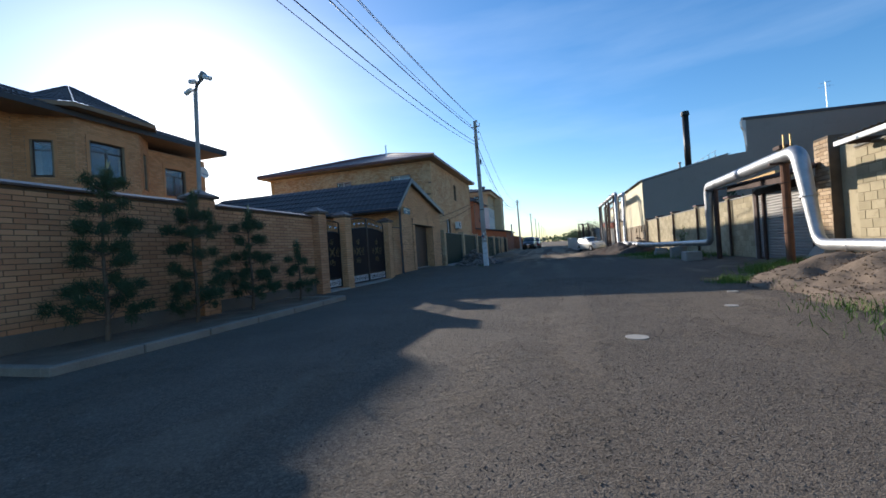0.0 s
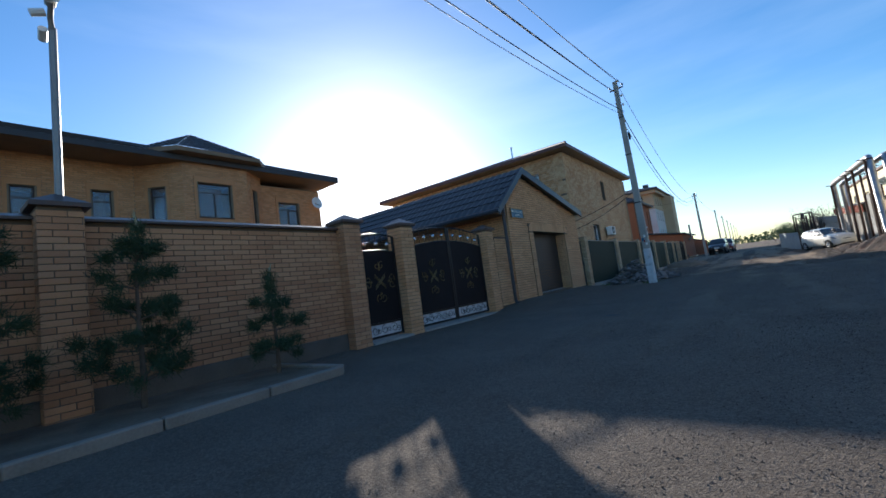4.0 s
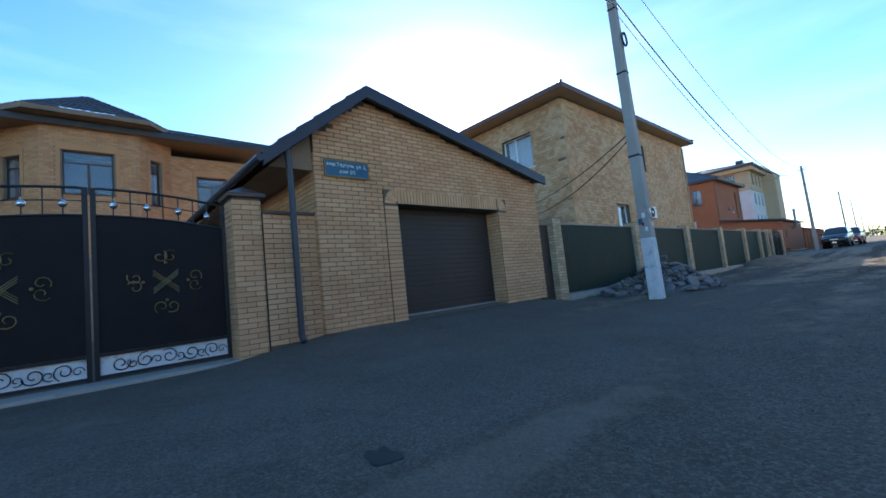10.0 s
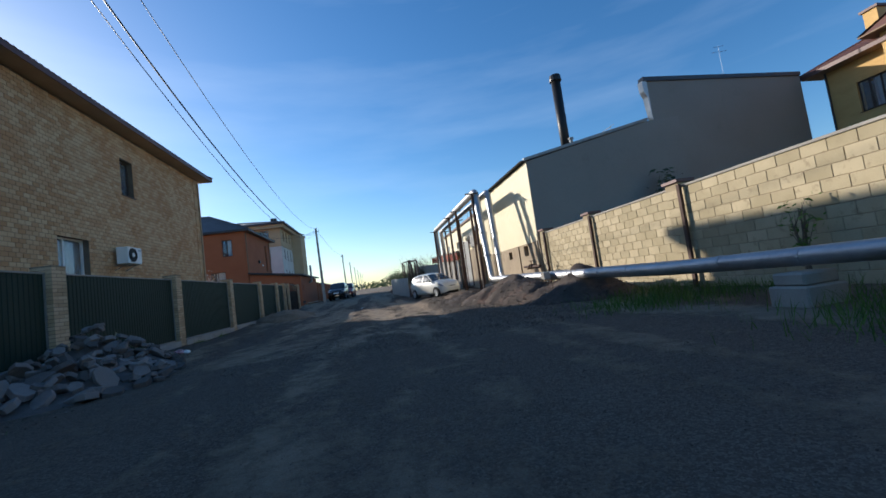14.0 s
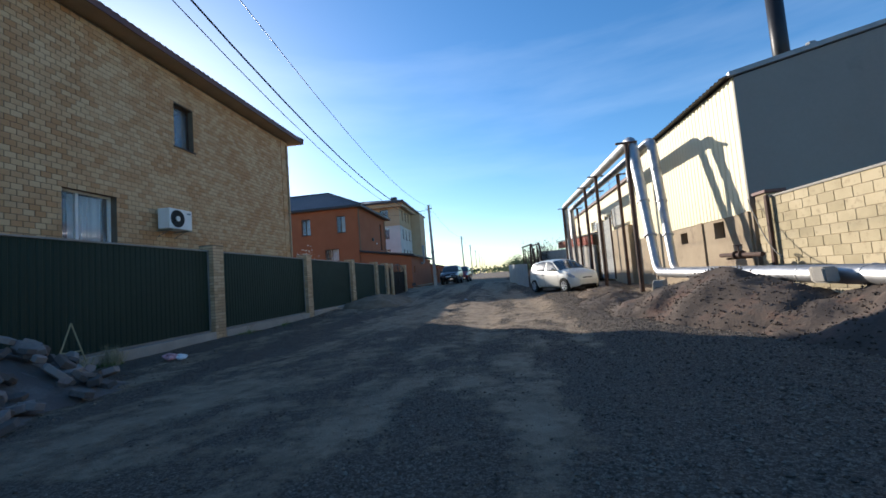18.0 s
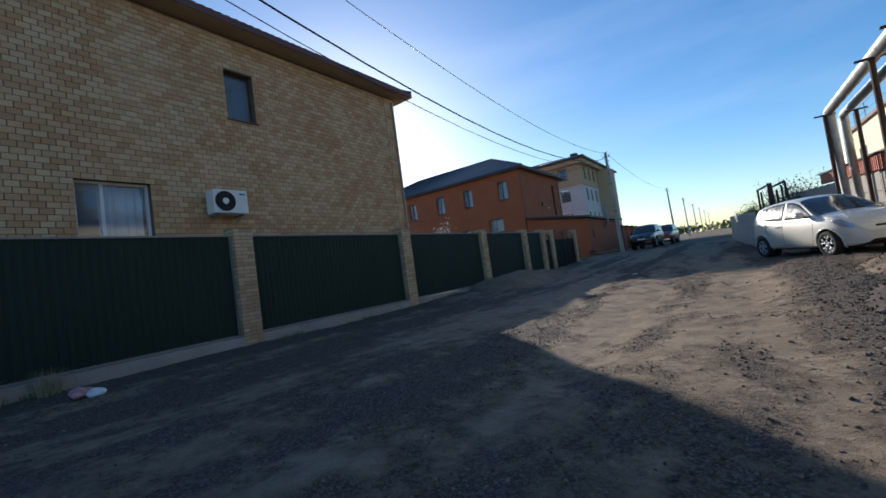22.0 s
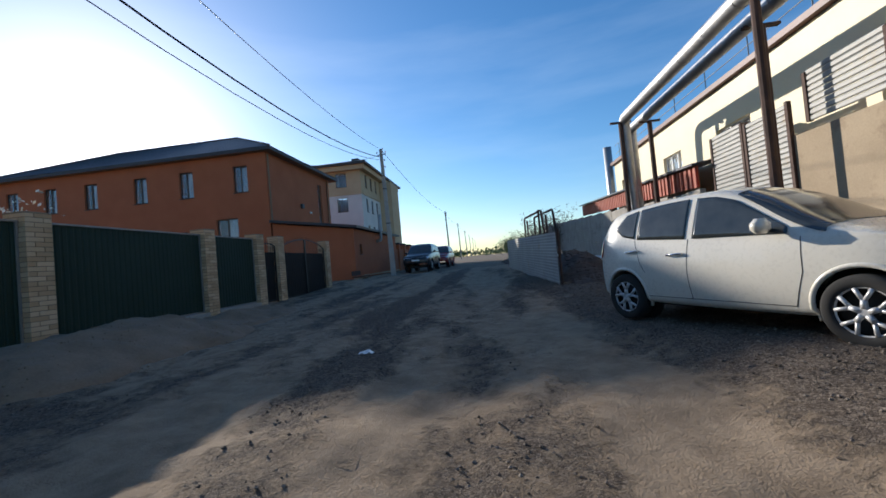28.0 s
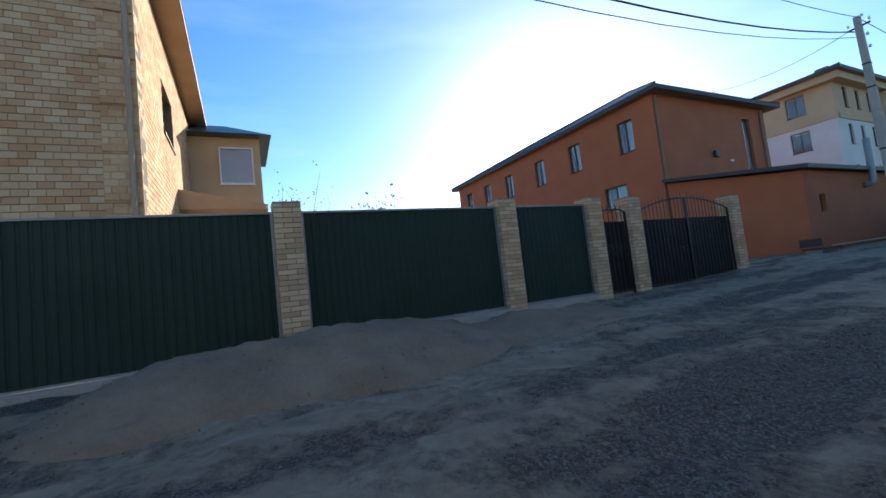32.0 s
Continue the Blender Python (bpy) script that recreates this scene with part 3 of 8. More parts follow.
gx, gy = spaced(-900, -8.0, 7.0, 900, 0.125), spaced(-300, 5.0, 66.0, 1500, 0.125)
g_co = [(x, y, ground_z(x, y)) for y in gy for x in gx]
nx = len(gx)
g_fs = [(j * nx + i, j * nx + i + 1, (j + 1) * nx + i + 1, (j + 1) * nx + i) for j in range(len(gy) - 1) for i in range(nx - 1)]
g_me = bpy.data.meshes.new("ground")
g_me.from_pydata(g_co, [], g_fs)
g_me.materials.append(M_ROAD)
g_me.polygons.foreach_set("use_smooth", [True] * len(g_fs))
g_dust, g_dirt = g_me.attributes.new("dust", "FLOAT", "POINT"), g_me.attributes.new("dirt", "FLOAT", "POINT")
g_dust.data.foreach_set("value", [dusty(x, y) if -9 < x < 8 and 3 < y < 72 else 0.5 for x, y, z in g_co])
g_dirt.data.foreach_set("value", [smoothstep(22, 38, y + 5 * noise.noise((x * 0.4, y * 0.15, 2))) if y > 22 else 0.55 * smoothstep(1.6, 3.4, x + noise.noise((y * 0.4, 1, 0))) for x, y, z in g_co])
ground = tagged(new("ground", g_me), "grey-brown dirt road with worn asphalt, gravel and ruts", "road", kind="structure")


def octa(co, fs, c, r, sx=1.0, sy=1.0, sz=1.0):
    n, a = len(co), random.uniform(0, 3.14)
    ca, sa = math.cos(a), math.sin(a)
    for x, y, z in ((1, 0, -0.3), (0.1, 1, 0), (-0.9, 0.2, 0.1), (-0.1, -1, -0.2), (0.1, 0, 0.8), (0, 0.1, -0.9)):
        x, y, z = x * r * sx * random.uniform(0.7, 1.2), y * r * sy * random.uniform(0.7, 1.2), z * r * sz
        co.append((c[0] + x * ca - y * sa, c[1] + x * sa + y * ca, c[2] + z))
    fs += [tuple(n + i for i in f) for f in ((0, 1, 4), (1, 2, 4), (2, 3, 4), (3, 0, 4), (1, 0, 5), (2, 1, 5), (3, 2, 5), (0, 3, 5))]


def scatter(name, count, where, size, material, label, category, sink=0.2):
    co, fs = [], []
    while count:
        x, y = where()
        r = size()
        octa(co, fs, (x, y, ground_z(x, y) + r * (0.5 - sink)), r, 1.0, 0.8, 0.7)
        count -= 1
    me = bpy.data.meshes.new(name)
    me.from_pydata(co, [], fs)
    me.materials.append(material)
    return tagged(new(name, me), label, category, kind="stuff")


def on_road(y0, y1, mid, spread, cover):
    """A place for a loose stone; stones lie where little dust covers them."""
    while True:
        x, y = random.gauss(mid, spread), random.uniform(y0, y1)
        if -6.6 < x < 5.6 and random.random() > dusty(x, y) * cover:
            return x, y


scatter("gravel", 42000, lambda: on_road(8, 20, 0.6, 1.8, 0.6), lambda: random.choice((0.0035, 0.004, 0.005, 0.006, 0.008)), M_PEBBLE, "fine grey gravel lying loose on the worn asphalt", "gravel")
scatter("gravel", 22000, lambda: on_road(18, 36, 0.4, 1.9, 0.8), lambda: random.choice((0.004, 0.005, 0.006, 0.009)), M_PEBBLE, "fine grey gravel lying loose on the worn asphalt", "gravel")
scatter("gravel", 46000, lambda: on_road(33, 62, 0.3, 2.0, 1.5), lambda: random.choice((0.004, 0.005, 0.006, 0.008, 0.011, 0.016)), M_PEBBLE, "loose grey-brown gravel scattered over the dirt track", "gravel")
scatter("gravel", 700, lambda: on_road(33, 58, 1.6, 1.6, 1.6), lambda: random.choice((0.012, 0.016, 0.022)), M_PEBBLE, "single larger stones on the dirt track", "gravel")
scatter("gravel", 4500, lambda: (random.gauss(2.6, 0.7), random.uniform(33, 46)), lambda: random.choice((0.006, 0.008, 0.012, 0.016, 0.024)), M_PEBBLE, "coarser gravel and clods beside the dirt pile", "gravel")
scatter("gravel", 4000, lambda: (random.uniform(-6.8, -4.2), random.uniform(31.5, 57)), lambda: random.choice((0.005, 0.008, 0.012, 0.018)), M_PEBBLE, "small stones along the foot of the fence", "gravel")


# ---- windows ----
def window(face, u0, u1, v0, v1, frame_mat=None, bars=((0.5, 0),), parent=None, curtain=True, depth=0.12, name="window", label="", bar=0.05):
    """A window set into its hole: frame, mullions, panes, sill and, behind, a near-black box with the indoor shade in
    its colour and a curtain. bars: (u, transom v or 0) in shares.
    """
    frame_mat = frame_mat or M_FRAME_BROWN
    w = new(name, None) if parent is None else None
    bm = bmesh.new()
    d0, d1 = -depth - 0.06, -depth
    face.slab(bm, u0, u1, v0, v0 + bar, d0, d1)
    face.slab(bm, u0, u1, v1 - bar, v1, d0, d1)
    face.slab(bm, u0, u0 + bar, v0 + bar, v1 - bar, d0, d1)
    face.slab(bm, u1 - bar, u1, v0 + bar, v1 - bar, d0, d1)
    frame_ob = part(name, bm, frame_mat, parent, label)
    cuts, trans = [u0], None
    for s, tr in bars:
        if s:
            c = u0 + (u1 - u0) * s
            cuts.append(c)
        trans = tr or trans
    cuts.append(u1)
    tv = v0 + (v1 - v0) * trans if trans else None
    for c in cuts[1:-1]:
        part("mullion", face.slabbed(c - bar * 0.6, c + bar * 0.6, v0 + bar, (tv or v1) - bar * (0 if tv else 1), d0, d1), frame_mat, frame_ob)
    if tv:
        part("transom", face.slabbed(u0 + bar, u1 - bar, tv, tv + bar, d0 + 0.002, d1 + 0.002), frame_mat, frame_ob)
    for a, b in zip(cuts, cuts[1:]):
        pane = part("pane", face.slabbed(a + bar * 0.8, b - bar * 0.8, v0 + bar * 0.8, (tv or v1 - bar * 0.8), d0 + 0.02, d0 + 0.026), M_GLASS, frame_ob)
        pane.visible_shadow = False
    if tv:
        pane = part("pane", face.slabbed(u0 + bar * 0.8, u1 - bar * 0.8, tv + bar * 0.8, v1 - bar * 0.8, d0 + 0.02, d0 + 0.026), M_GLASS, frame_ob)
        pane.visible_shadow = False
    # back and sides coloured near black in place of indoor shade
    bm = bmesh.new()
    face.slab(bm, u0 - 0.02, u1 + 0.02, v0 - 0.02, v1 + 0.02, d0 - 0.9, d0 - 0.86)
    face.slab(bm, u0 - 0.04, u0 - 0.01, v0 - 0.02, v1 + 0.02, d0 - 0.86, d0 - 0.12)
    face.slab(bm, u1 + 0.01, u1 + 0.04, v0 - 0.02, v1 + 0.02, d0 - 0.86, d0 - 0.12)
    part("shade_box", bm, M_INDOOR_SHADE, frame_ob)
    if curtain:
        cu = bmesh.new()
        n = 24
        rows = []
        for k in range(n + 1):
            u = u0 + 0.06 + (u1 - u0 - 0.12) * k / n
            dd = d0 - 0.2 + 0.03 * math.sin(k * 1.9)
            rows.append((cu.verts.new(face.at(u, v0 + 0.02, dd)), cu.verts.new(face.at(u, v1 - 0.03, dd))))
        for a, b in zip(rows, rows[1:]):
            cu.faces.new((a[0], b[0], b[1], a[1]))
        cut = n // 3 if curtain == "part" else 0
        if cut:
            bmesh.ops.delete(cu, geom=cu.faces[:][:cut], context="FACES")
        part("curtain", cu, M_CURTAIN, frame_ob, "white curtain")
    sill = part("window_sill", face.slabbed(u0 - 0.05, u1 + 0.05, v0 - 0.035, v0 - 0.004, -depth, 0.05), frame_mat, frame_ob)
    return frame_ob


def ribbed_roof(quad, pitch, rise, lift, tile=0.0):
    """A roof slope with ribs that run down it. quad: eave start, eave end, ridge end, ridge start. tile: depth of the steps of metal tiles."""
    bm = bmesh.new()
    a, b, c, d = (Vector(p) for p in quad)
    up = ((d - a).cross(b - a)).normalized()
    if up.z < 0:
        up = -up
    n = max(2, int((b - a).length / pitch) * 4)
    rows_n = max(1, int(((d - a).length) / 0.35)) if tile else 1
    grid = []
    for j in range(rows_n + 1):
        for edge in ((0, 1) if tile and 0 < j < rows_n else (0,)):
            t = j / rows_n
            row = []
            for i in range(n + 1):
                s = i / n
                p = (a.lerp(b, s)).lerp(d.lerp(c, s), t)
                row.append(bm.verts.new(p + up * (lift + rise * (0.5 + 0.5 * math.sin(2 * math.pi * i / 4)) + (tile if tile and edge == 1 else 0.0))))
            grid.append(row)
    for r, q in zip(grid, grid[1:]):
        for i in range(n):
            try:
                bm.faces.new((r[i], r[i + 1], q[i + 1], q[i]))
            except ValueError:
                pass
    return bm


def hip_roof(parent, x0, x1, y0, y1, z, rise, inset, material, soffit, thick=0.16, ribs=0.24, tile=0.02):
    """A hipped roof on a rectangle of eaves, with fascia, soffit and four ribbed slopes."""
    long_y = (y1 - y0) >= (x1 - x0)
    if long_y:
        cx = (x0 + x1) / 2
        r0, r1 = Vector((cx, y0 + inset, z + rise)), Vector((cx, y1 - inset, z + rise))
    else:
        cy = (y0 + y1) / 2
        r0, r1 = Vector((x0 + inset, cy, z + rise)), Vector((x1 - inset, cy, z + rise))
    e = [Vector(p) for p in ((x0, y0, z), (x1, y0, z), (x1, y1, z), (x0, y1, z))]
    quads = [(e[0], e[1], r0, r0), (e[1], e[2], r1, r0), (e[2], e[3], r1, r1), (e[3], e[0], r0, r1)] if long_y else [(e[0], e[1], r1, r0), (e[1], e[2], r1, r1), (e[2], e[3], r0, r1), (e[3], e[0], r0, r0)]
    for q in quads:
        part("roof_slope", ribbed_roof(q, ribs, 0.02, 0.02, tile), material, parent)
    part("soffit", boxed(x0 + 0.02, x1 - 0.02, y0 + 0.02, y1 - 0.02, z - thick, z - thick + 0.03), soffit, parent)
    bm = bmesh.new()
    box(bm, x0, x1, y0, y0 + 0.02, z - thick - 0.005, z + 0.02)
    box(bm, x0, x1, y1 - 0.02, y1, z - thick - 0.005, z + 0.02)
    box(bm, x0, x0 + 0.02, y0 + 0.02, y1 - 0.02, z - thick - 0.005, z + 0.02)
    box(bm, x1 - 0.02, x1, y0 + 0.02, y1 - 0.02, z - thick - 0.005, z + 0.02)
    part("fascia", bm, material, parent)
    bm = bmesh.new()
    for a, b in [(r0, r1)] + [(p, min((r0, r1), key=lambda r: (r - p).length)) for p in e]:
        tube(bm, [a + UP * 0.06, b + UP * 0.06], 0.055, 6)
    part("ridge_cap", bm, material, parent)


def brick_post(name, x, y, half, z0, z1, label, group, near=True, cap=None, courses_n=None, material=None):
    """A square brick pillar: a core with brick courses on its four sides and a cap."""
    material = material or M_POST_BRICK
    p = thing(name, (x, y, z0), label, "pillar", group)
    part("core", boxed(x - half + 0.012, x + half - 0.012, y - half + 0.012, y + half - 0.012, z0 - 0.1, z1), M_MORTAR_H2, p)
    high, joint = 0.066, 0.009
    for i, (o, u, n) in enumerate((((x + half - 0.012, y - half, z0), (0, 1, 0), (1, 0, 0)), ((x - half, y - half + 0.012, z0), (1, 0, 0), (0, -1, 0)), ((x + half, y + half - 0.012, z0), (-1, 0, 0), (0, 1, 0)))):
        f = Face(o, u, n)
        r = courses(2 * half, z1 - z0, 0.25, high, joint, shift=0.5)
        lay(f, r, high, 0.012, material[0], material[1], p, (half, 1.2), 60 if i == 0 else 0)
    if cap:
        cap(p, x, y, half, z1)
    return p


def flat_cap(p, x, y, half, z):
    part("cap", boxed(x - half - 0.006, x + half + 0.006, y - half - 0.006, y + half + 0.006, z, z + 0.03, bev=0.008), M_MORTAR, p)


def peaked_cap(p, x, y, half, z):
    bm = boxed(x - half - 0.06, x + half + 0.06, y - half - 0.06, y + half + 0.06, z, z + 0.05)
    b = half + 0.06
    base = [bm.verts.new((x + sx * b, y + sy * b, z + 0.05)) for sx, sy in ((-1, -1), (1, -1), (1, 1), (-1, 1))]
    tip = bm.verts.new((x, y, z + 0.2))
    for i in range(4):
        bm.faces.new((base[i], base[(i + 1) % 4], tip))
    part("cap", bm, M_COPING, p, "dark brown pyramid cap")


# ---- first property: brick wall, pillars and gates ----
FX = -7.3
wall_h1 = thing("wall_yard", (FX, 14.3, 0.0), "ochre brick yard wall with a dark metal coping", "wall", kind="structure")
f_h1 = Face((FX - 0.012, 10.45, 0.3), (0, 1, 0), (1, 0, 0))
part("core", boxed(FX - 0.25, FX - 0.012, 10.45, 18.15, 0.02, 2.24), M_MORTAR_DARK, wall_h1)
part("plinth", boxed(FX - 0.27, FX + 0.03, 10.45, 18.15, -0.15, 0.3, bev=0.015), M_PLINTH, wall_h1, "dark weathered plinth")
part("coping", prismed([(FX - 0.32, 10.45, 2.24), (FX + 0.07, 10.45, 2.24), (FX + 0.07, 10.45, 2.27), (FX - 0.125, 10.45, 2.34), (FX - 0.32, 10.45, 2.27)], (0, 7.7, 0)), M_COPING, wall_h1, "dark brown metal coping")
lay(f_h1, courses(7.7, 1.94, 0.25, 0.065, 0.011), 0.065, 0.012, *M_FENCE_BRICK, wall_h1, (3.0, 1.0), 300)
for yy in (10.25, 14.25, 18.35, 19.87, 23.38):
    brick_post("gate_pillar" if yy != 14.25 else "wall_pillar", FX + 0.02, yy, 0.2, 0.0, 2.36, "ochre brick pillar with a dark pyramid cap", "pillars of the yard wall", cap=peaked_cap, material=M_FENCE_BRICK if yy < 19 else M_GARAGE_BRICK)


def scroll(bm, c, r, turns, start, r_tube=0.008, flip=1):
    pts = []
    for i in range(int(turns * 10) + 1):
        a = start + flip * i * 2 * math.pi / 10
        k = r * (1 - 0.75 * i / (turns * 10))
        pts.append((c[0], c[1] + k * math.cos(a), c[2] + k * math.sin(a)))
    tube(bm, pts, r_tube, 5)


def iron_gate(name, y0, y1, z0, leaves, label, high=1.85, arch=0.16, x=FX, group=""):
    """A sheet-metal gate in an iron frame: rail with balls on top, scrolls at the foot, ornaments on the sheets."""
    g = thing(name, (x, (y0 + y1) / 2, z0), label, "gate", group)
    w = (y1 - y0) / leaves
    ym = (y0 + y1) / 2

    def top_at(y, extra=0.0):
        s = (y - ym) / ((y1 - y0) / 2)
        return z0 + high + arch * (1 - s * s) + extra

    for k in range(leaves):
        a, b = y0 + k * w + 0.01, y0 + (k + 1) * w - 0.01
        leaf = part("leaf", boxed(x - 0.02, x + 0.02, a, a + 0.05, z0 + 0.02, top_at(a) + 0.34), M_BLACK_IRON, g)
        bm = bmesh.new()
        box(bm, x - 0.02, x + 0.02, b - 0.05, b, z0 + 0.02, top_at(b) + 0.34)
        box(bm, x - 0.02, x + 0.02, a + 0.05, b - 0.05, z0 + 0.03, z0 + 0.07)
        box(bm, x - 0.02, x + 0.02, a + 0.05, b - 0.05, z0 + 0.29, z0 + 0.33)
        part("frame", bm, M_BLACK_IRON, leaf)
        bm = bmesh.new()
        n = 12
        ys = [a + 0.05 + (b - a - 0.1) * i / n for i in range(n + 1)]
        prism(bm, [(x - 0.004, a + 0.05, z0 + 0.33)] + [(x - 0.004, b - 0.05, z0 + 0.33)] + [(x - 0.004, y, top_at(y)) for y in ys[::-1]], (0.008, 0, 0))
        part("sheet", bm, M_GATE_SHEET, leaf)
        # added strip, its pale colour stands in for sunlit concrete beyond the open scrolls
        part("lit_gap_strip", boxed(x - 0.016, x - 0.010, a + 0.05, b - 0.05, z0 + 0.07, z0 + 0.29), M_WHITEWASH, leaf, "added pale strip, coloured as lit concrete seen through the scrollwork")
        bm = bmesh.new()
        for extra in (0.0, 0.34):
            tube(bm, [(x, y, top_at(y, extra)) for y in ys], 0.018, 6)
        m = 4 if leaves > 1 else 3
        tube(bm, [(x, y, top_at(y, 0.18)) for y in ys], 0.008, 5)
        for i in range(m * 2 + 1):
            y = a + 0.05 + (b - a - 0.1) * i / (m * 2)
            tube(bm, [(x, y, top_at(y)), (x, y, top_at(y, 0.34))], 0.008, 5)
        part("top_rail", bm, M_BLACK_IRON, leaf)
        for i in range(m):
            y = a + 0.05 + (b - a - 0.1) * (i + 0.5) / m
            bm = bmesh.new()
            bmesh.ops.create_uvsphere(bm, u_segments=10, v_segments=6, radius=0.045, matrix=Matrix.Translation((x, y, top_at(y, 0.14))))
            tube(bm, [(x, y, top_at(y, 0.18)), (x, y, top_at(y, 0.27))], [0.012, 0.002], 5)
            part("ball", bm, M_STEEL, leaf, "steel ball finial", smooth=True)
        bm = bmesh.new()
        cnt = 5 if leaves > 1 else 3
        for i in range(cnt):
            c = a + 0.12 + (b - a - 0.24) * (i + 0.5) / cnt
            scroll(bm, (x, c, z0 + 0.18), 0.1, 1.3, 0.3 + i, 0.007, 1 if i % 2 else -1)
            scroll(bm, (x, c + 0.12, z0 + 0.16), 0.06, 1.1, 2.3 + i, 0.006, -1 if i % 2 else 1)
        part("scrollwork", bm, M_BLACK_IRON, leaf)
        c = (a + b) / 2
        bm = bmesh.new()
        zc = z0 + 1.15
        xx = x + 0.016
        for s in (-1, 0, 1):
            tube(bm, [(xx, c - 0.14, zc + 0.12 + s * 0.03), (xx, c + 0.14, zc - 0.12 + s * 0.03)], 0.006, 5)
            tube(bm, [(xx, c - 0.14, zc - 0.12 + s * 0.03), (xx, c + 0.14, zc + 0.12 + s * 0.03)], 0.006, 5)
        for dy, dz, st in ((0, 0.33, 1.0), (0, -0.33, 4.1), (-0.33, 0, 2.6), (0.33, 0, 5.7)):
            for fl in (1, -1):
                pts_c = (xx, c + dy + (0.06 * fl if dz else 0), zc + dz + (0.06 * fl if dy else 0))
                scroll(bm, pts_c, 0.09, 1.0, st, 0.007, fl)
            bmesh.ops.create_uvsphere(bm, u_segments=8, v_segments=5, radius=0.022, matrix=Matrix.Translation((xx, c + dy * 0.75, zc + dz * 0.75)))
        part("ornament", bm, M_GOLD, leaf, "worn gold scroll ornament")
    return g


iron_gate("entrance_gate", 18.58, 19.65, 0.05, 1, "black sheet-metal wicket gate with scrollwork and steel balls", high=1.75, arch=0.05)
iron_gate("entrance_gate", 20.12, 23.14, 0.06, 2, "black double gate with gold ornaments and ball rail")
iron_gate("entrance_gate", 6.9, 10.0, 0.03, 2, "black double gate of the yard wall")
kerb = thing("kerb", (-5.25, 13.7, 0), "pale concrete kerb round the planting strip", "kerb", kind="structure")
y = 10.6
while y < 16.6:
    part("kerbstone", boxed(-5.6, -5.48, y, min(y + 0.985, 16.7), -0.1, 0.1, bev=0.012), M_KERB, kerb)
    y += 1.0
for y in (10.6, 16.58):
    for x in (-7.2, -6.2):
        part("kerbstone", boxed(x, x + (0.985 if x < -7 else 0.59), y, y + 0.12, -0.1, 0.098, bev=0.012), M_KERB, kerb)

# narrow wall beside the garage and its downpipe
strip = thing("wall_strip", (-7.1, 24.0, 0), "buff brick wall between gate and garage", "wall", kind="structure")
part("core", boxed(-7.3, -7.082, 23.6, 24.42, 0.0, 2.12), M_MORTAR_DARK, strip)
lay(Face((-7.082, 23.6, 0.15), (0, 1, 0), (1, 0, 0)), courses(0.82, 1.97, 0.264, 0.065, 0.011), 0.065, 0.012, *M_GARAGE_BRICK, strip, (0.4, 1.0), 120)
part("coping", boxed(-7.34, -7.03, 23.59, 24.41, 2.12, 2.16), M_COPING, strip)

# ---- garage ----
GX, GY0, GY1, GZ = -6.95, 24.42, 30.43, 0.2
garage = thing("garage", (GX, 27.4, GZ), "buff brick garage with a dark gabled metal roof", "garage")
DOOR = (26.0 - GY0, 28.85 - GY0, 0.05, 2.17)


def gable(u):
    y = GY0 + u
    return 4.08 - (25.4 - y) * 0.784 if y < 25.4 else 4.08 - (y - 25.4) * 0.218


f_g = Face((GX - 0.012, GY0, GZ), (0, 1, 0), (1, 0, 0))
part("front_wall", f_g.wall(GY1 - GY0, 4.3, 0.45, [DOOR], gable, (25.4 - GY0,)), M_MORTAR_DARK, garage)
g_rects = courses(GY1 - GY0, 4.2, 0.25, 0.065, 0.011, [(DOOR[0] - 0.3, DOOR[1] + 0.3, 0, DOOR[3] + 0.28)], gable)
lay(f_g, g_rects, 0.065, 0.012, *M_GARAGE_BRICK, garage, (1.2, 1.4), 300)
for u0, u1 in ((DOOR[0] - 0.3, DOOR[0] - 0.0), (DOOR[1] + 0.0, DOOR[1] + 0.3)):
    fp = Face(f_g.at(u0, 0, 0.03), f_g.u, f_g.n)
    part("pilaster", f_g.slabbed(u0, u1, -0.1, DOOR[3] + 0.0, 0.0, 0.03), M_MORTAR_DARK, garage)
    lay(fp, courses(0.3, DOOR[3], 0.3, 0.065, 0.011, shift=0), 0.065, 0.012, *M_GARAGE_BRICK, garage, (0.1, 1), 60)
part("lintel", f_g.slabbed(DOOR[0] - 0.3, DOOR[1] + 0.3, DOOR[3], DOOR[3] + 0.26, 0.0, 0.03), M_MORTAR_DARK, garage)
n = int((DOOR[1] - DOOR[0]) / 0.076)
fl = Face(f_g.at(0, 0, 0.03), f_g.u, f_g.n)
lay(fl, [(DOOR[0] + 0.038 + i * 0.076, DOOR[3] + 0.13, 0.065) for i in range(n)], 0.25, 0.012, *M_GARAGE_BRICK, garage, (2, 2.4), 100)
for side, u0 in ((-1, DOOR[0]), (1, DOOR[1])):
    for k in range(6):
        a = radians(7.5 + 15 * k)
        du, dv = side * math.sin(a), math.cos(a)
        outline = [fl.at(u0 + du * r + q * dv * side, DOOR[3] + dv * r - q * du * side) for r, q in ((0.05, -0.007), (0.285, -0.033), (0.285, 0.033), (0.05, 0.007))]
        part("fan_brick", prismed(outline, fl.n * 0.012), M_GARAGE_BRICK[0], garage)
# brick reveal beside the door
lay(Face((GX - 0.36, GY0 + DOOR[1], GZ), (1, 0, 0), (0, -1, 0)), courses(0.36, DOOR[3], 0.25, 0.065, 0.011), 0.065, 0.01, *M_GARAGE_BRICK, garage, (0.2, 1), 30)
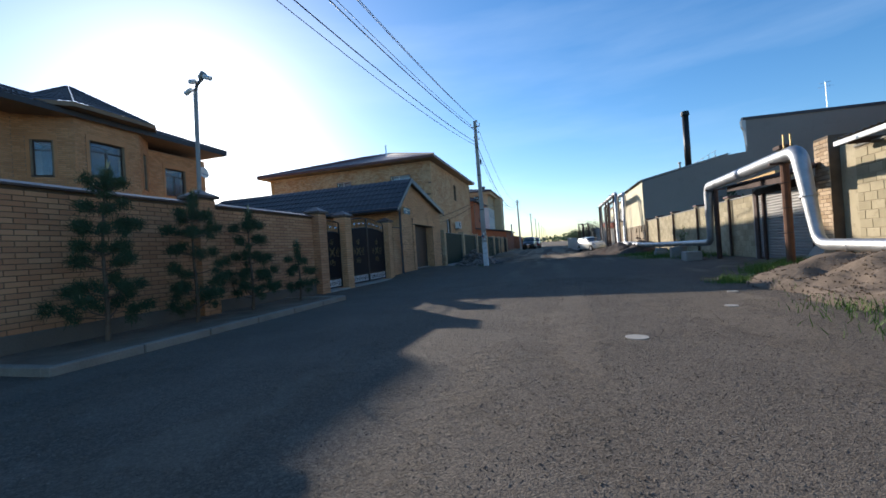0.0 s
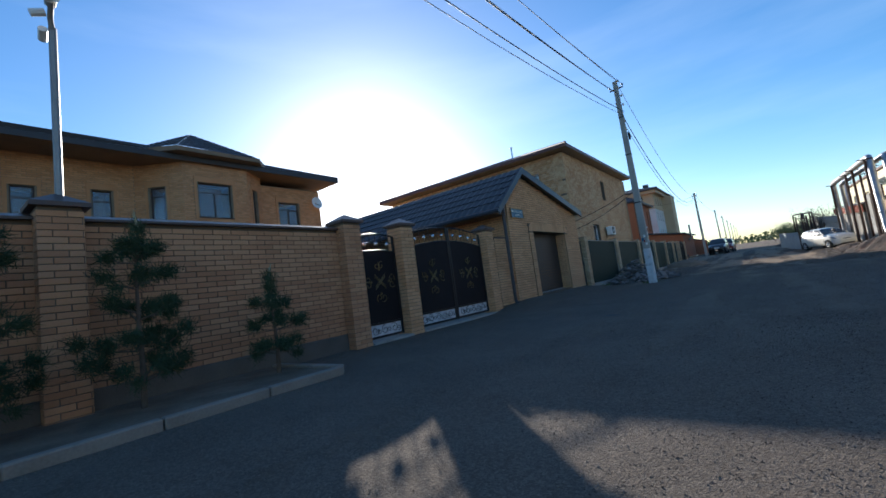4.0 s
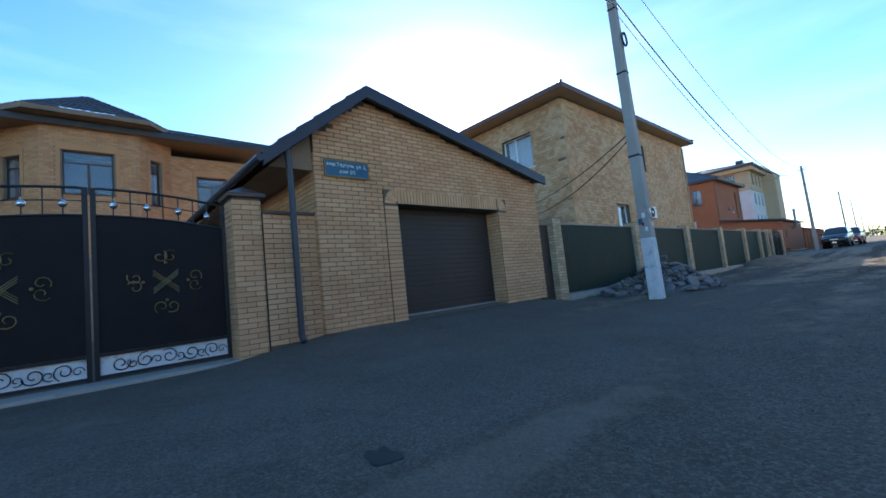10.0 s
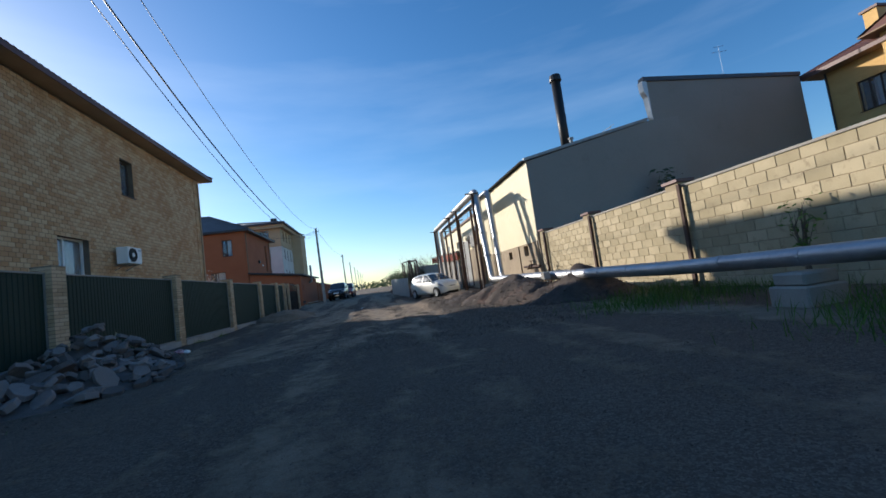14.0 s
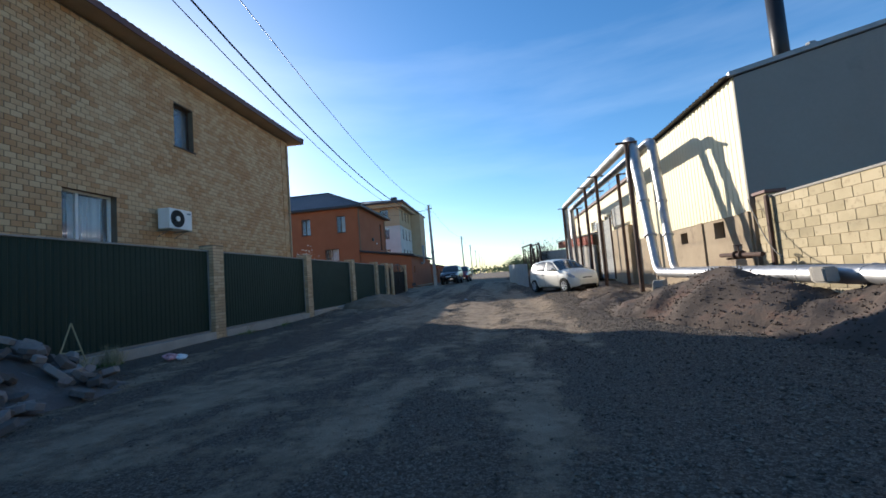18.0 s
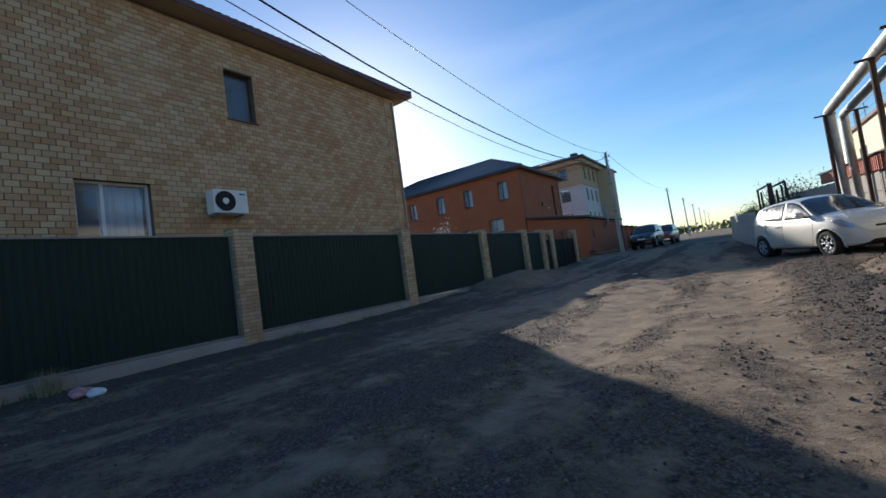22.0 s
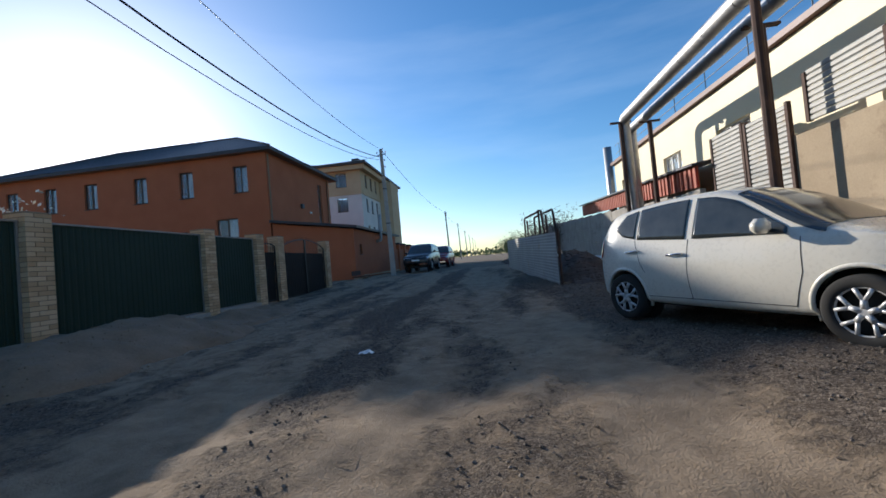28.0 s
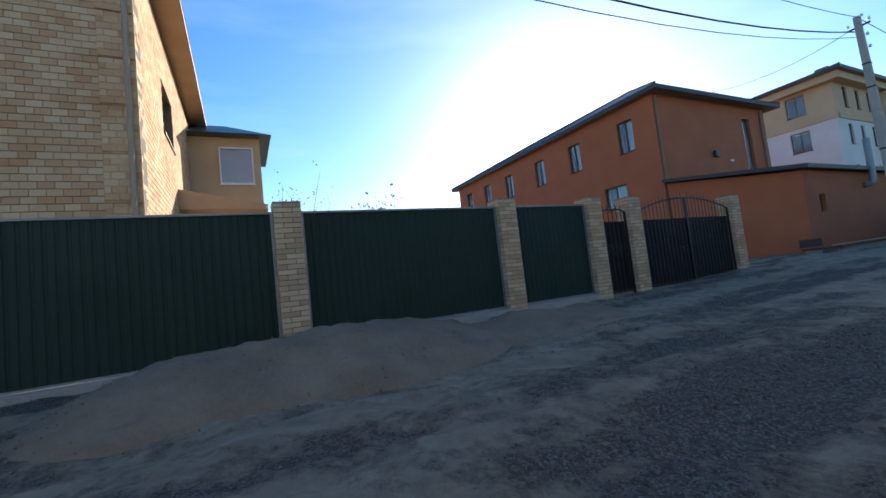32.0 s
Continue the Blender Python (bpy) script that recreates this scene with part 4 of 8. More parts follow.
# side and back walls
f_gs = Face((GX - 5.21, GY0, GZ), (1, 0, 0), (0, -1, 0))
part("side_wall", boxed(-17.0, GX - 0.464, GY0 + 0.001, GY0 + 0.3, 0.0, 3.1), M_MORTAR_DARK, garage)
lay(f_gs, courses(5.209, 3.0, 0.25, 0.065, 0.011), 0.065, 0.012, *M_GARAGE_BRICK, garage, (4.9, 2.6), 120)
part("side_wall", boxed(-17.0, GX - 0.47, GY1 - 0.3, GY1, 0.0, 3.0), M_H1_BRICK, garage)
part("back_wall", boxed(-17.2, -17.0, GY0, GY1, 0.0, 3.0), M_H1_BRICK, garage)
# sectional door with horizontal grooves
gd = part("garage_door", f_g.slabbed(DOOR[0], DOOR[1], 0.05, 0.08, -0.36, -0.30), M_GALV, garage, "pale threshold strip")
for k in range(20):
    h = (DOOR[3] - 0.09) / 20
    part("door_panel", f_g.slabbed(DOOR[0] + 0.005, DOOR[1] - 0.005, 0.085 + k * h, 0.085 + (k + 1) * h - 0.004, -0.40, -0.35), M_DOOR_BROWN, gd, "dark brown ribbed garage door panel")
# roof: two slopes, front rake boards, eaves
for (ya, za), (yb, zb), tile in (((23.55, 2.93), (25.4, 4.38), 0.02), ((30.62, 3.24), (25.4, 4.38), 0.02)):
    part("roof_slope", ribbed_roof([(-6.77, ya, za), (-17.3, ya, za), (-17.3, yb, zb), (-6.77, yb, zb)], 0.24, 0.025, 0.03, tile), M_ROOF_DARK, garage, "dark metal tiles")
    part("roof_deck", prismed([(-6.78, ya, za), (-6.78, yb, zb), (-6.78, yb, zb - 0.05), (-6.78, ya, za - 0.05)], (-10.7, 0, 0)), M_SOFFIT, garage)
    part("rake_board", prismed([(-6.72, ya, za + 0.06), (-6.72, yb, zb + 0.06), (-6.72, yb, zb - 0.16), (-6.72, ya, za - 0.16)], (-0.05, 0, 0)), M_TRIM_DARK, garage, "dark fascia board")
part("gutter", tubed([(-6.72, 23.5, 2.88), (-17.2, 23.5, 2.86)], 0.06, 8), M_TRIM_DARK, garage)
part("downpipe", tubed([(-6.82, 23.93, 3.12), (-6.84, 23.95, 3.0), (-6.86, 23.98, 2.6), (-6.86, 23.98, 0.25), (-6.8, 23.98, 0.16)], 0.05, 8), M_TRIM_DARK, garage, "dark downpipe")
part("gable_filler", prismed([(-7.0, 23.7, 2.85), (-7.0, 24.4, 2.85), (-7.0, 24.4, 3.45)], (-10.0, 0, 0)), M_SOFFIT, garage)
part("vent_pipe", tubed([(-9.5, 27.5, 3.8), (-9.5, 27.5, 4.6), (-9.5, 27.5, 4.62)], [0.03, 0.03, 0.05], 8), M_TRIM_DARK, garage)

# street sign
sign = thing("street_sign", (-6.92, 24.92, 2.95), "blue enamel street sign with white lettering", "sign")
f_s = Face((-6.925, 24.59, 2.78), (0, 1, 0), (1, 0, 0))
part("plate", f_s.slabbed(0, 0.8, 0, 0.26, 0, 0.02), M_SIGN_BLUE, sign)
bm = bmesh.new()
for a in ((-0.02, 0.82, -0.02, 0.0), (-0.02, 0.82, 0.26, 0.28), (-0.02, 0.0, 0.0, 0.26), (0.8, 0.82, 0.0, 0.26)):
    f_s.slab(bm, *a, 0.0, 0.026)
part("border", bm, M_GOLD, sign, "thin brass border")


def lettering(text, size, at, turn, material, parent, name="lettering", align="CENTER"):
    cu = bpy.data.curves.new(name, "FONT")
    cu.body, cu.size, cu.align_x, cu.align_y, cu.extrude = text, size, align, "CENTER", 0.002
    tmp = bpy.data.objects.new(name, cu)
    scene.collection.objects.link(tmp)
    me = bpy.data.meshes.new_from_object(tmp.evaluated_get(bpy.context.evaluated_depsgraph_get()))
    bpy.data.objects.remove(tmp)
    ob = new(name, me)
    me.materials.append(material)
    ob.parent = parent
    ob.matrix_basis = Matrix.Translation(Vector(at) - place_of(parent)) @ turn
    return ob


TO_STREET = Euler((radians(90), 0, radians(90))).to_matrix().to_4x4()
lettering("мкр.Таугуль, ул. 3,", 0.085, (-6.902, 24.99, 2.97), TO_STREET, M_SIGN_WHITE, sign)
lettering("дом 2/3", 0.085, (-6.902, 24.99, 2.86), TO_STREET, M_SIGN_WHITE, sign)

# brown metal door between garage and fence
side_door = thing("yard_door", (-7.1, 30.7, 0.05), "dark brown sheet-metal yard door", "door")
part("leaf", boxed(-7.12, -7.07, 30.47, 30.98, 0.08, 2.08), M_DOOR_BROWN, side_door)
part("frame", boxed(-7.13, -7.06, 30.44, 30.47, 0.0, 2.12), M_TRIM_DARK, side_door)
part("handle", boxed(-7.07, -7.03, 30.88, 30.91, 1.0, 1.15), M_BLACK_IRON, side_door)

# ---- green fence of the second property ----
PX = -6.88
POSTS = (31.15, 36.19, 41.27, 46.19, 50.82, 54.67, 56.89, 58.11, 62.0)
for i, yy in enumerate(POSTS):
    brick_post("fence_post", PX - 0.19, yy, 0.19, -0.3 if 0 < i < 5 else 0.0, 2.23, "sand-coloured brick fence post with a flat cap", "posts of the green fence", cap=flat_cap)


def ribbed_sheet(bm, x, y0, y1, z0, z1, pitch=0.115, deep=0.011, lie=None):
    """A vertical profiled sheet along y with trapezoid ribs."""
    ys, k, y = [], 0, y0
    while y < y1 - 0.001:
        for dy, dx in ((0.0, 0.0), (pitch * 0.55, 0.0), (pitch * 0.65, -deep), (pitch * 0.9, -deep)):
            if y + dy < y1:
                ys.append((y + dy, dx))
        y += pitch
    ys.append((y1, 0.0))
    rows = [(bm.verts.new((x + dx, y, z0)), bm.verts.new((x + dx, y, z1)), bm.verts.new((x + dx - 0.004, y, z1)), bm.verts.new((x + dx - 0.004, y, z0))) for y, dx in ys]
    for a, b in zip(rows, rows[1:]):
        for i in range(4):
            bm.faces.new((a[i], b[i], b[(i + 1) % 4], a[(i + 1) % 4]))
    return bm


for i in range(6):
    a, b = POSTS[i] + 0.2, POSTS[i + 1] - 0.2
    pan = thing("metal_fence", (PX - 0.15, (a + b) / 2, 0.1), "dark green profiled metal fence panel in a grey frame", "fence", "panels of the green fence")
    ext = 2.1
    low = 0.19 if i < 4 else 0.27
    if i == 0:
        low = 0.2
    part("sheet", ribbed_sheet(bmesh.new(), PX - 0.14, a + 0.03, b - 0.03, low, ext), M_GREEN, pan)
    bm = bmesh.new()
    box(bm, PX - 0.17, PX - 0.11, a, b, ext, ext + 0.03)
    box(bm, PX - 0.17, PX - 0.11, a, b, low - 0.03, low)
    box(bm, PX - 0.165, PX - 0.115, a, a + 0.03, low, ext)
    box(bm, PX - 0.165, PX - 0.115, b - 0.03, b, low, ext)
    part("rail", bm, M_GREEN_TRIM, pan, "thin grey steel rail")
    part("plinth", boxed(PX - 0.3, PX + 0.02, a - 0.01, b + 0.01, -0.35, low - 0.04, bev=0.01), M_CONCRETE, pan, "pale concrete footing")


def picket_gate(name, y0, y1, z0, z1, leaves, arch, label):
    g = thing(name, (PX - 0.15, (y0 + y1) / 2, z0), label, "gate")
    ym = (y0 + y1) / 2
    x = PX - 0.14
    part("backing", boxed(x - 0.02, x - 0.012, y0 + 0.03, y1 - 0.03, z0 + 0.08, z1 - 0.2), M_GATE_SHEET, g, "dark sheet behind the bars")
    top = lambda y: z1 + arch * (1 - ((y - ym) / ((y1 - y0) / 2)) ** 2)
    for k in range(leaves):
        a, b = y0 + (y1 - y0) * k / leaves, y0 + (y1 - y0) * (k + 1) / leaves
        bm = bmesh.new()
        for y in (a + 0.02, b - 0.02):
            box(bm, x, x + 0.04, y - 0.02, y + 0.02, z0 + 0.03, top(y))
        box(bm, x, x + 0.04, a + 0.04, b - 0.04, z0 + 0.08, z0 + 0.12)
        leaf = part("leaf", bm, M_BLACK_IRON, g)
        part("arched_rail", tubed([(x + 0.02, a + (b - a) * i / 10, top(a + (b - a) * i / 10)) for i in range(11)], 0.018, 6), M_BLACK_IRON, leaf)
        n = int((b - a) / 0.125)
        for i in range(1, n):
            y = a + (b - a) * i / n
            part("bar", tubed([(x + 0.02, y, z0 + 0.1), (x + 0.02, y, top(y) + 0.06), (x + 0.02, y, top(y) + 0.12)], [0.009, 0.009, 0.002], 5), M_BLACK_IRON, leaf)
        bm = bmesh.new()
        for i in range(3):
            scroll(bm, (x + 0.03, a + (b - a) * (i + 0.5) / 3, z0 + 1.0), 0.14, 1.2, i, 0.008)
        part("scrollwork", bm, M_BLACK_IRON, leaf)
    return g


picket_gate("wicket_gate", 57.1, 57.9, 0.1, 1.93, 1, 0.08, "black iron wicket gate with vertical bars")
picket_gate("driveway_gate", 58.32, 61.8, 0.1, 1.93, 2, 0.3, "arched black iron double gate with vertical bars")

# ---- second house ----
H2X, H2Y0, H2Y1 = -8.9, 35.68, 48.8
house = thing("brick_house", (-15.0, 42.4, 0), "two-storey mottled yellow brick house with a hipped roof", "house")
f_e = Face((H2X - 0.012, H2Y0, 0.0), (0, 1, 0), (1, 0, 0))
E_WINS = [(39.25 - H2Y0, 40.5 - H2Y0, 2.05, 3.55), (42.35 - H2Y0, 43.1 - H2Y0, 5.4, 6.69)]
part("wall_east", f_e.wall(H2Y1 - H2Y0, 7.6, 0.4, E_WINS), M_MORTAR_H2, house)
lay(f_e, courses(H2Y1 - H2Y0, 7.6, 0.195, 0.108, 0.010, E_WINS), 0.108, 0.012, *M_H2_BRICK, house, (6.0, 4.0), 300)
f_so = Face((-22.0, H2Y0 + 0.012, 0.0), (1, 0, 0), (0, -1, 0))
S_W = H2X + 22.0 - 0.4
S_WINS = [(-12.0 + 22, -10.45 + 22, 5.25, 6.74), (-11.55 + 22, -10.6 + 22, 2.3, 3.45), (-16.4 + 22, -15.2 + 22, 5.25, 6.74)]
part("wall_south", f_so.wall(S_W, 7.6, 0.4, S_WINS), M_MORTAR_H2, house)
lay(f_so, courses(S_W + 0.4, 7.6, 0.195, 0.108, 0.010, S_WINS), 0.108, 0.012, *M_H2_BRICK, house, (10.0, 4.0), 120)
f_no = Face((H2X - 0.4, H2Y1 - 0.012, 0.0), (-1, 0, 0), (0, 1, 0))
N_WINS = [(2.3, 3.9, 4.95, 6.3), (8.5, 9.3, 5.2, 6.4)]
part("wall_north", f_no.wall(12.48, 7.6, 0.4, N_WINS), M_MORTAR_H2, house)
lay(Face((H2X, H2Y1 - 0.012, 0), (-1, 0, 0), (0, 1, 0)), courses(13.1, 7.6, 0.195, 0.108, 0.010, [(a + 0.4, b + 0.4, c, d) for a, b, c, d in N_WINS]), 0.108, 0.012, *M_H2_BRICK, house, (2.0, 4.5), 120)
part("wall_west", boxed(-22.3, -22.0, H2Y0, H2Y1, 0, 7.5), M_H1_BRICK, house)
for w in E_WINS:
    window(f_e, *w, M_FRAME_BROWN if w[3] > 5 else M_WHITE, ((0.36, 0),) if w[3] < 5 else (), house, curtain="part" if w[3] < 5 else False, depth=0.16)
for w in S_WINS:
    window(f_so, *w, M_WHITE, ((0.4, 0),), house, curtain=True, depth=0.16)
for w in N_WINS:
    window(f_no, *w, M_FRAME_BROWN, ((0.5, 0),), house, curtain=False, depth=0.16)
# quoins: slightly proud brick stacks on the corners
for face, u, w in ((f_e, 0.0, 0.52), (f_e, H2Y1 - H2Y0 - 0.52, 0.52), (f_so, S_W + 0.4 - 0.52, 0.52)):
    v = 0.3
    while v < 7.2:
        h = 0.108 * 6 + 0.010 * 5
        if face is f_so or v > 0:
            fq = Face(face.at(u, v, 0.012), face.u, face.n)
            part("quoin", face.slabbed(u, u + w, v, v + h, 0.006, 0.026), M_H2_BRICK[1], house)
            lay(Face(face.at(u, v, 0.026), face.u, face.n), courses(w, h, 0.195, 0.108, 0.010), 0.108, 0.01, *M_H2_BRICK, house, (0.2, 0.3), 0)
        v += h + 0.12
hip_roof(house, -23.0, -8.36, 34.97, 49.36, 7.76, 2.3, 6.0, M_ROOF_BROWN, M_SOFFIT_TAN, 0.14, 0.2, 0.0)
part("roof_vent", tubed([(-14, 40, 9.2), (-14, 40, 10.2), (-14, 40, 10.25)], [0.06, 0.06, 0.1], 8), M_STEEL, house)
part("downpipe", tubed([(H2X + 0.06, H2Y1 - 0.12, 7.4), (H2X + 0.06, H2Y1 - 0.12, 0.3)], 0.045, 8), M_SOFFIT_TAN, house)
# bay and canopy on the north side
bay = part("bay", boxed(-20.0, -17.02, H2Y1, 51.1, 4.1, 6.85), M_CREAM_RENDER, house, "plain tan bay")
f_bay = Face((-17.0, H2Y1, 4.1), (0, 1, 0), (1, 0, 0))
window(f_bay, 0.93, 2.05, 1.0, 2.37, M_WHITE, (), house, curtain=False, depth=-0.07)
bm = bmesh.new()
tip = [(-20.6, 48.8, 6.85), (-16.5, 48.8, 6.85), (-16.5, 51.5, 6.85), (-20.6, 51.5, 6.85)]
vs = [bm.verts.new(p) for p in tip] + [bm.verts.new((-18.5, 48.8, 7.85)), bm.verts.new((-18.5, 50.0, 7.85))]
for f in ((0, 1, 4), (1, 2, 5, 4), (2, 3, 5), (3, 0, 4, 5), (3, 2, 1, 0)):
    bm.faces.new([vs[i] for i in f])
part("bay_roof", bm, M_ROOF_TEAL, house, "dark teal metal roof of the bay")
part("canopy", prismed([(-13.4, H2Y1, 4.05), (-13.4, 51.0, 3.6), (-13.4, 51.0, 3.45), (-13.4, H2Y1, 3.5)], (-3.2, 0, 0)), M_SOFFIT_TAN, house, "tan entrance canopy")
# air conditioner on the street side
ac = thing("air_conditioner", (-8.75, 42.05, 2.7), "white outdoor air-conditioning unit on brackets", "air conditioner")
part("case", boxed(-8.82, -8.47, 41.66, 42.46, 2.72, 3.27, bev=0.015), M_WHITE, ac)
bm = bmesh.new()
for rr in range(9):
    r = 0.035 + rr * 0.024
    tube(bm, [(-8.455, 41.93 + r * math.cos(a * math.pi / 12), 3.0 + r * math.sin(a * math.pi / 12)) for a in range(25)], 0.004, 4, caps=False)
for k in range(8):
    a = k * math.pi / 4
    tube(bm, [(-8.453, 41.93 + 0.04 * math.cos(a), 3.0 + 0.04 * math.sin(a)), (-8.453, 41.93 + 0.235 * math.cos(a), 3.0 + 0.235 * math.sin(a))], 0.004, 4)
part("fan_grille", bm, M_BLACK_PLASTIC, ac, "dark round fan grille")
bm = bmesh.new()
bmesh.ops.create_cone(bm, cap_ends=True, segments=28, radius1=0.235, radius2=0.235, depth=0.006, matrix=Matrix.Translation((-8.467, 41.93, 3.0)) @ Matrix.Rotation(radians(90), 4, "Y"))
part("fan_well", bm, M_BLACK_PLASTIC, ac)
bm = bmesh.new()
bmesh.ops.create_cone(bm, cap_ends=True, segments=20, radius1=0.075, radius2=0.07, depth=0.02, matrix=Matrix.Translation((-8.45, 41.93, 3.0)) @ Matrix.Rotation(radians(90), 4, "Y"))
part("fan_hub", bm, M_WHITE, ac)
part("badge", boxed(-8.469, -8.462, 42.27, 42.40, 3.16, 3.195, bev=0.003), M_SIGN_BLUE, ac, "small blue oval badge")
for y in (41.78, 42.34):
    part("bracket", prismed([(-9.1, y, 2.72), (-8.5, y, 2.72), (-8.5, y, 2.69), (-9.06, y, 2.69), (-9.06, y, 2.45), (-9.1, y, 2.45)], (0, 0.03, 0)), M_GALV, ac)
    part("strut", tubed([(-9.08, y + 0.015, 2.48), (-8.6, y + 0.015, 2.7)], 0.012, 5), M_GALV, ac)
ac.location += Vector((0.05, -0.13, 0.15))


# ---- right side: block wall, gateway, pipes, workshop ----
WX = 6.2


def block_wall(name, y0, y1, z0, z1, label, limit=300, near=5.0):
    w = thing(name, (WX, (y0 + y1) / 2, 0), label, "wall", kind="structure")
    part("core", boxed(WX + 0.005, WX + 0.22, y0, y1, -0.2, z1), M_MORTAR_BLOCK, w)
    lay(Face((WX + 0.005, y1, z0), (0, -1, 0), (-1, 0, 0)), courses(y1 - y0, z1 - z0, 0.39, 0.19, 0.010), 0.19, 0.009, *M_BLOCK, w, (near, 1.4), limit, "block", 0.006)
    part("coping", boxed(WX - 0.03, WX + 0.25, y0, y1, z1, z1 + 0.05, bev=0.008), M_CONCRETE, w, "thin concrete coping")
    return w


block_wall("wall_block_north", 24.1, 42.5, 0.05, 2.24, "sandstone-coloured block wall with pillars", 300, 6.0)
block_wall("wall_block_south", 5.0, 19.35, 0.1, 2.75, "tall sandstone-coloured block wall", 250, 0.8)
for yy in (26.7, 30.6, 34.9, 38.75, 42.3):
    p = thing("wall_pillar", (WX, yy, 0), "block pillar with a reddish brick cap beside a steel post", "pillar", "pillars of the block wall")
    part("core", boxed(WX - 0.045, WX + 0.3, yy - 0.2, yy + 0.2, -0.1, 2.36), M_MORTAR_BLOCK, p)
    lay(Face((WX - 0.045, yy + 0.2, 0.0), (0, -1, 0), (-1, 0, 0)), courses(0.4, 2.36, 0.39, 0.188, 0.014, shift=0.5), 0.188, 0.014, *M_BLOCK, p, (0.2, 1.5), 40, "block", 0.006)
    part("cap", boxed(WX - 0.1, WX + 0.36, yy - 0.25, yy + 0.25, 2.36, 2.44, bev=0.01), M_ROOF_BROWN, p, "reddish brown cap")
    part("steel_post", boxed(WX - 0.13, WX - 0.065, yy - 0.31, yy - 0.23, -0.1, 2.3), M_RUST_DARK, p, "dark steel channel")

# roof sheets over the south wall
shed = thing("lean_to_roof", (6.3, 15.5, 2.8), "corrugated roof edge over the block wall", "roof")
part("sheet", ribbed_roof([(5.75, 12.0, 2.92), (5.75, 19.2, 2.95), (8.5, 19.2, 3.5), (8.5, 12.0, 3.5)], 0.2, 0.035, 0.0), M_ROOF_DARK, shed)
part("edge_board", boxed(5.72, 5.78, 12.0, 19.2, 2.8, 2.9), M_WHITE, shed, "white edge board")
for y in (12.4, 14.0, 15.6, 17.2, 18.8):
    part("rafter", boxed(5.8, 6.5, y, y + 0.07, 2.76, 2.88), M_RUST_DARK, shed)

# gateway with a roller shutter and a sheet awning
gw = thing("roller_gate", (5.97, 22.1, 0.05), "weathered grey roller shutter gate in a dark frame", "gate")
part("frame", boxed(5.9, 6.02, 23.58, 23.78, 0.0, 2.3), M_RUST_DARK, gw, "dark steel post")
part("frame", boxed(5.9, 6.02, 20.5, 20.62, 0.0, 2.3), M_RUST_DARK, gw, "dark steel post")
part("frame", boxed(5.9, 6.02, 20.62, 23.58, 2.15, 2.35), M_RUST_DARK, gw, "dark lintel")
part("frame", boxed(5.88, 5.96, 23.1, 23.2, 0.0, 2.2), M_RUST_DARK, gw, "dark steel post")
z = 0.1
while z < 2.12:
    part("slat", prismed([(5.98, 20.62, z), (5.955, 20.62, z + 0.02), (5.955, 20.62, z + 0.06), (5.98, 20.62, z + 0.078), (5.995, 20.62, z + 0.04)], (0, 2.96, 0)), M_SHUTTER, gw)
    z += 0.082
aw = thing("awning", (5.6, 22.1, 2.4), "dark corrugated awning over the gateway", "awning")
part("sheet", ribbed_roof([(5.25, 20.2, 2.36), (5.25, 24.2, 2.56), (6.5, 24.2, 2.8), (6.5, 20.2, 2.72)], 0.2, 0.05, 0.0), M_RUST_DARK, aw)
part("fringe", prismed([(5.3, 20.2, 2.2), (5.3, 24.2, 2.42), (5.3, 24.2, 2.54), (5.3, 20.2, 2.36)], (0.03, 0, 0)), M_RUST_DARK, aw)
for y in (20.4, 21.4, 22.4, 23.4, 24.1):
    part("rafter", tubed([(5.3, y, 2.37 + (y - 20.2) * 0.045), (6.3, y, 2.6 + (y - 20.2) * 0.02)], 0.03, 6), M_RUST_DARK, aw)
jamb = thing("gate_jamb", (6.1, 20.3, 0), "yellow brick gate jamb with a concrete foot", "pillar")
part("core", boxed(6.0, 6.5, 19.9, 20.48, 0.0, 3.2), M_MORTAR_DARK, jamb)
lay(Face((6.0, 20.48, 0.3), (0, -1, 0), (-1, 0, 0)), courses(0.58, 2.9, 0.25, 0.088, 0.01), 0.088, 0.012, *M_POST_BRICK, jamb, (0.3, 1.4), 60)
part("foot", prismed([(5.5, 19.9, 0.0), (6.0, 19.9, 0.0), (6.0, 19.9, 0.55), (5.85, 19.9, 0.5)], (0, 0.55, 0)), M_CONCRETE, jamb, "sloping concrete foot")
jamb2 = thing("gate_jamb", (6.1, 23.95, 0), "grey concrete gate jamb", "pillar")
part("body", boxed(6.0, 6.5, 23.79, 24.1, 0.0, 2.42, bev=0.01), M_CONCRETE, jamb2)
part("lintel", boxed(6.05, 6.5, 22.6, 25.4, 2.56, 2.8), M_YELLOW_BRICK, jamb2, "yellow brick band above the gate")
infill = thing("wall_infill", (6.2, 19.6, 0), "block wall beside the gate", "wall", kind="structure")
part("body", boxed(6.22, 6.45, 19.35, 19.9, -0.1, 2.9), M_BLOCK[1], infill)

# insulated heating pipes on posts
PR = 0.15


def bend(points, radius=0.35, steps=5):
    pts = [Vector(p) for p in points]
    out = [pts[0]]
    for a, b, c in zip(pts, pts[1:], pts[2:]):
        d0, d1 = (a - b).normalized(), (c - b).normalized()
        r = min(radius, (a - b).length / 2, (c - b).length / 2)
        p, q = b + d0 * r, b + d1 * r
        for i in range(steps + 1):
            t = i / steps
            out.append((p.lerp(b, t)).lerp(b.lerp(q, t), t))
    out.append(pts[-1])
    return out


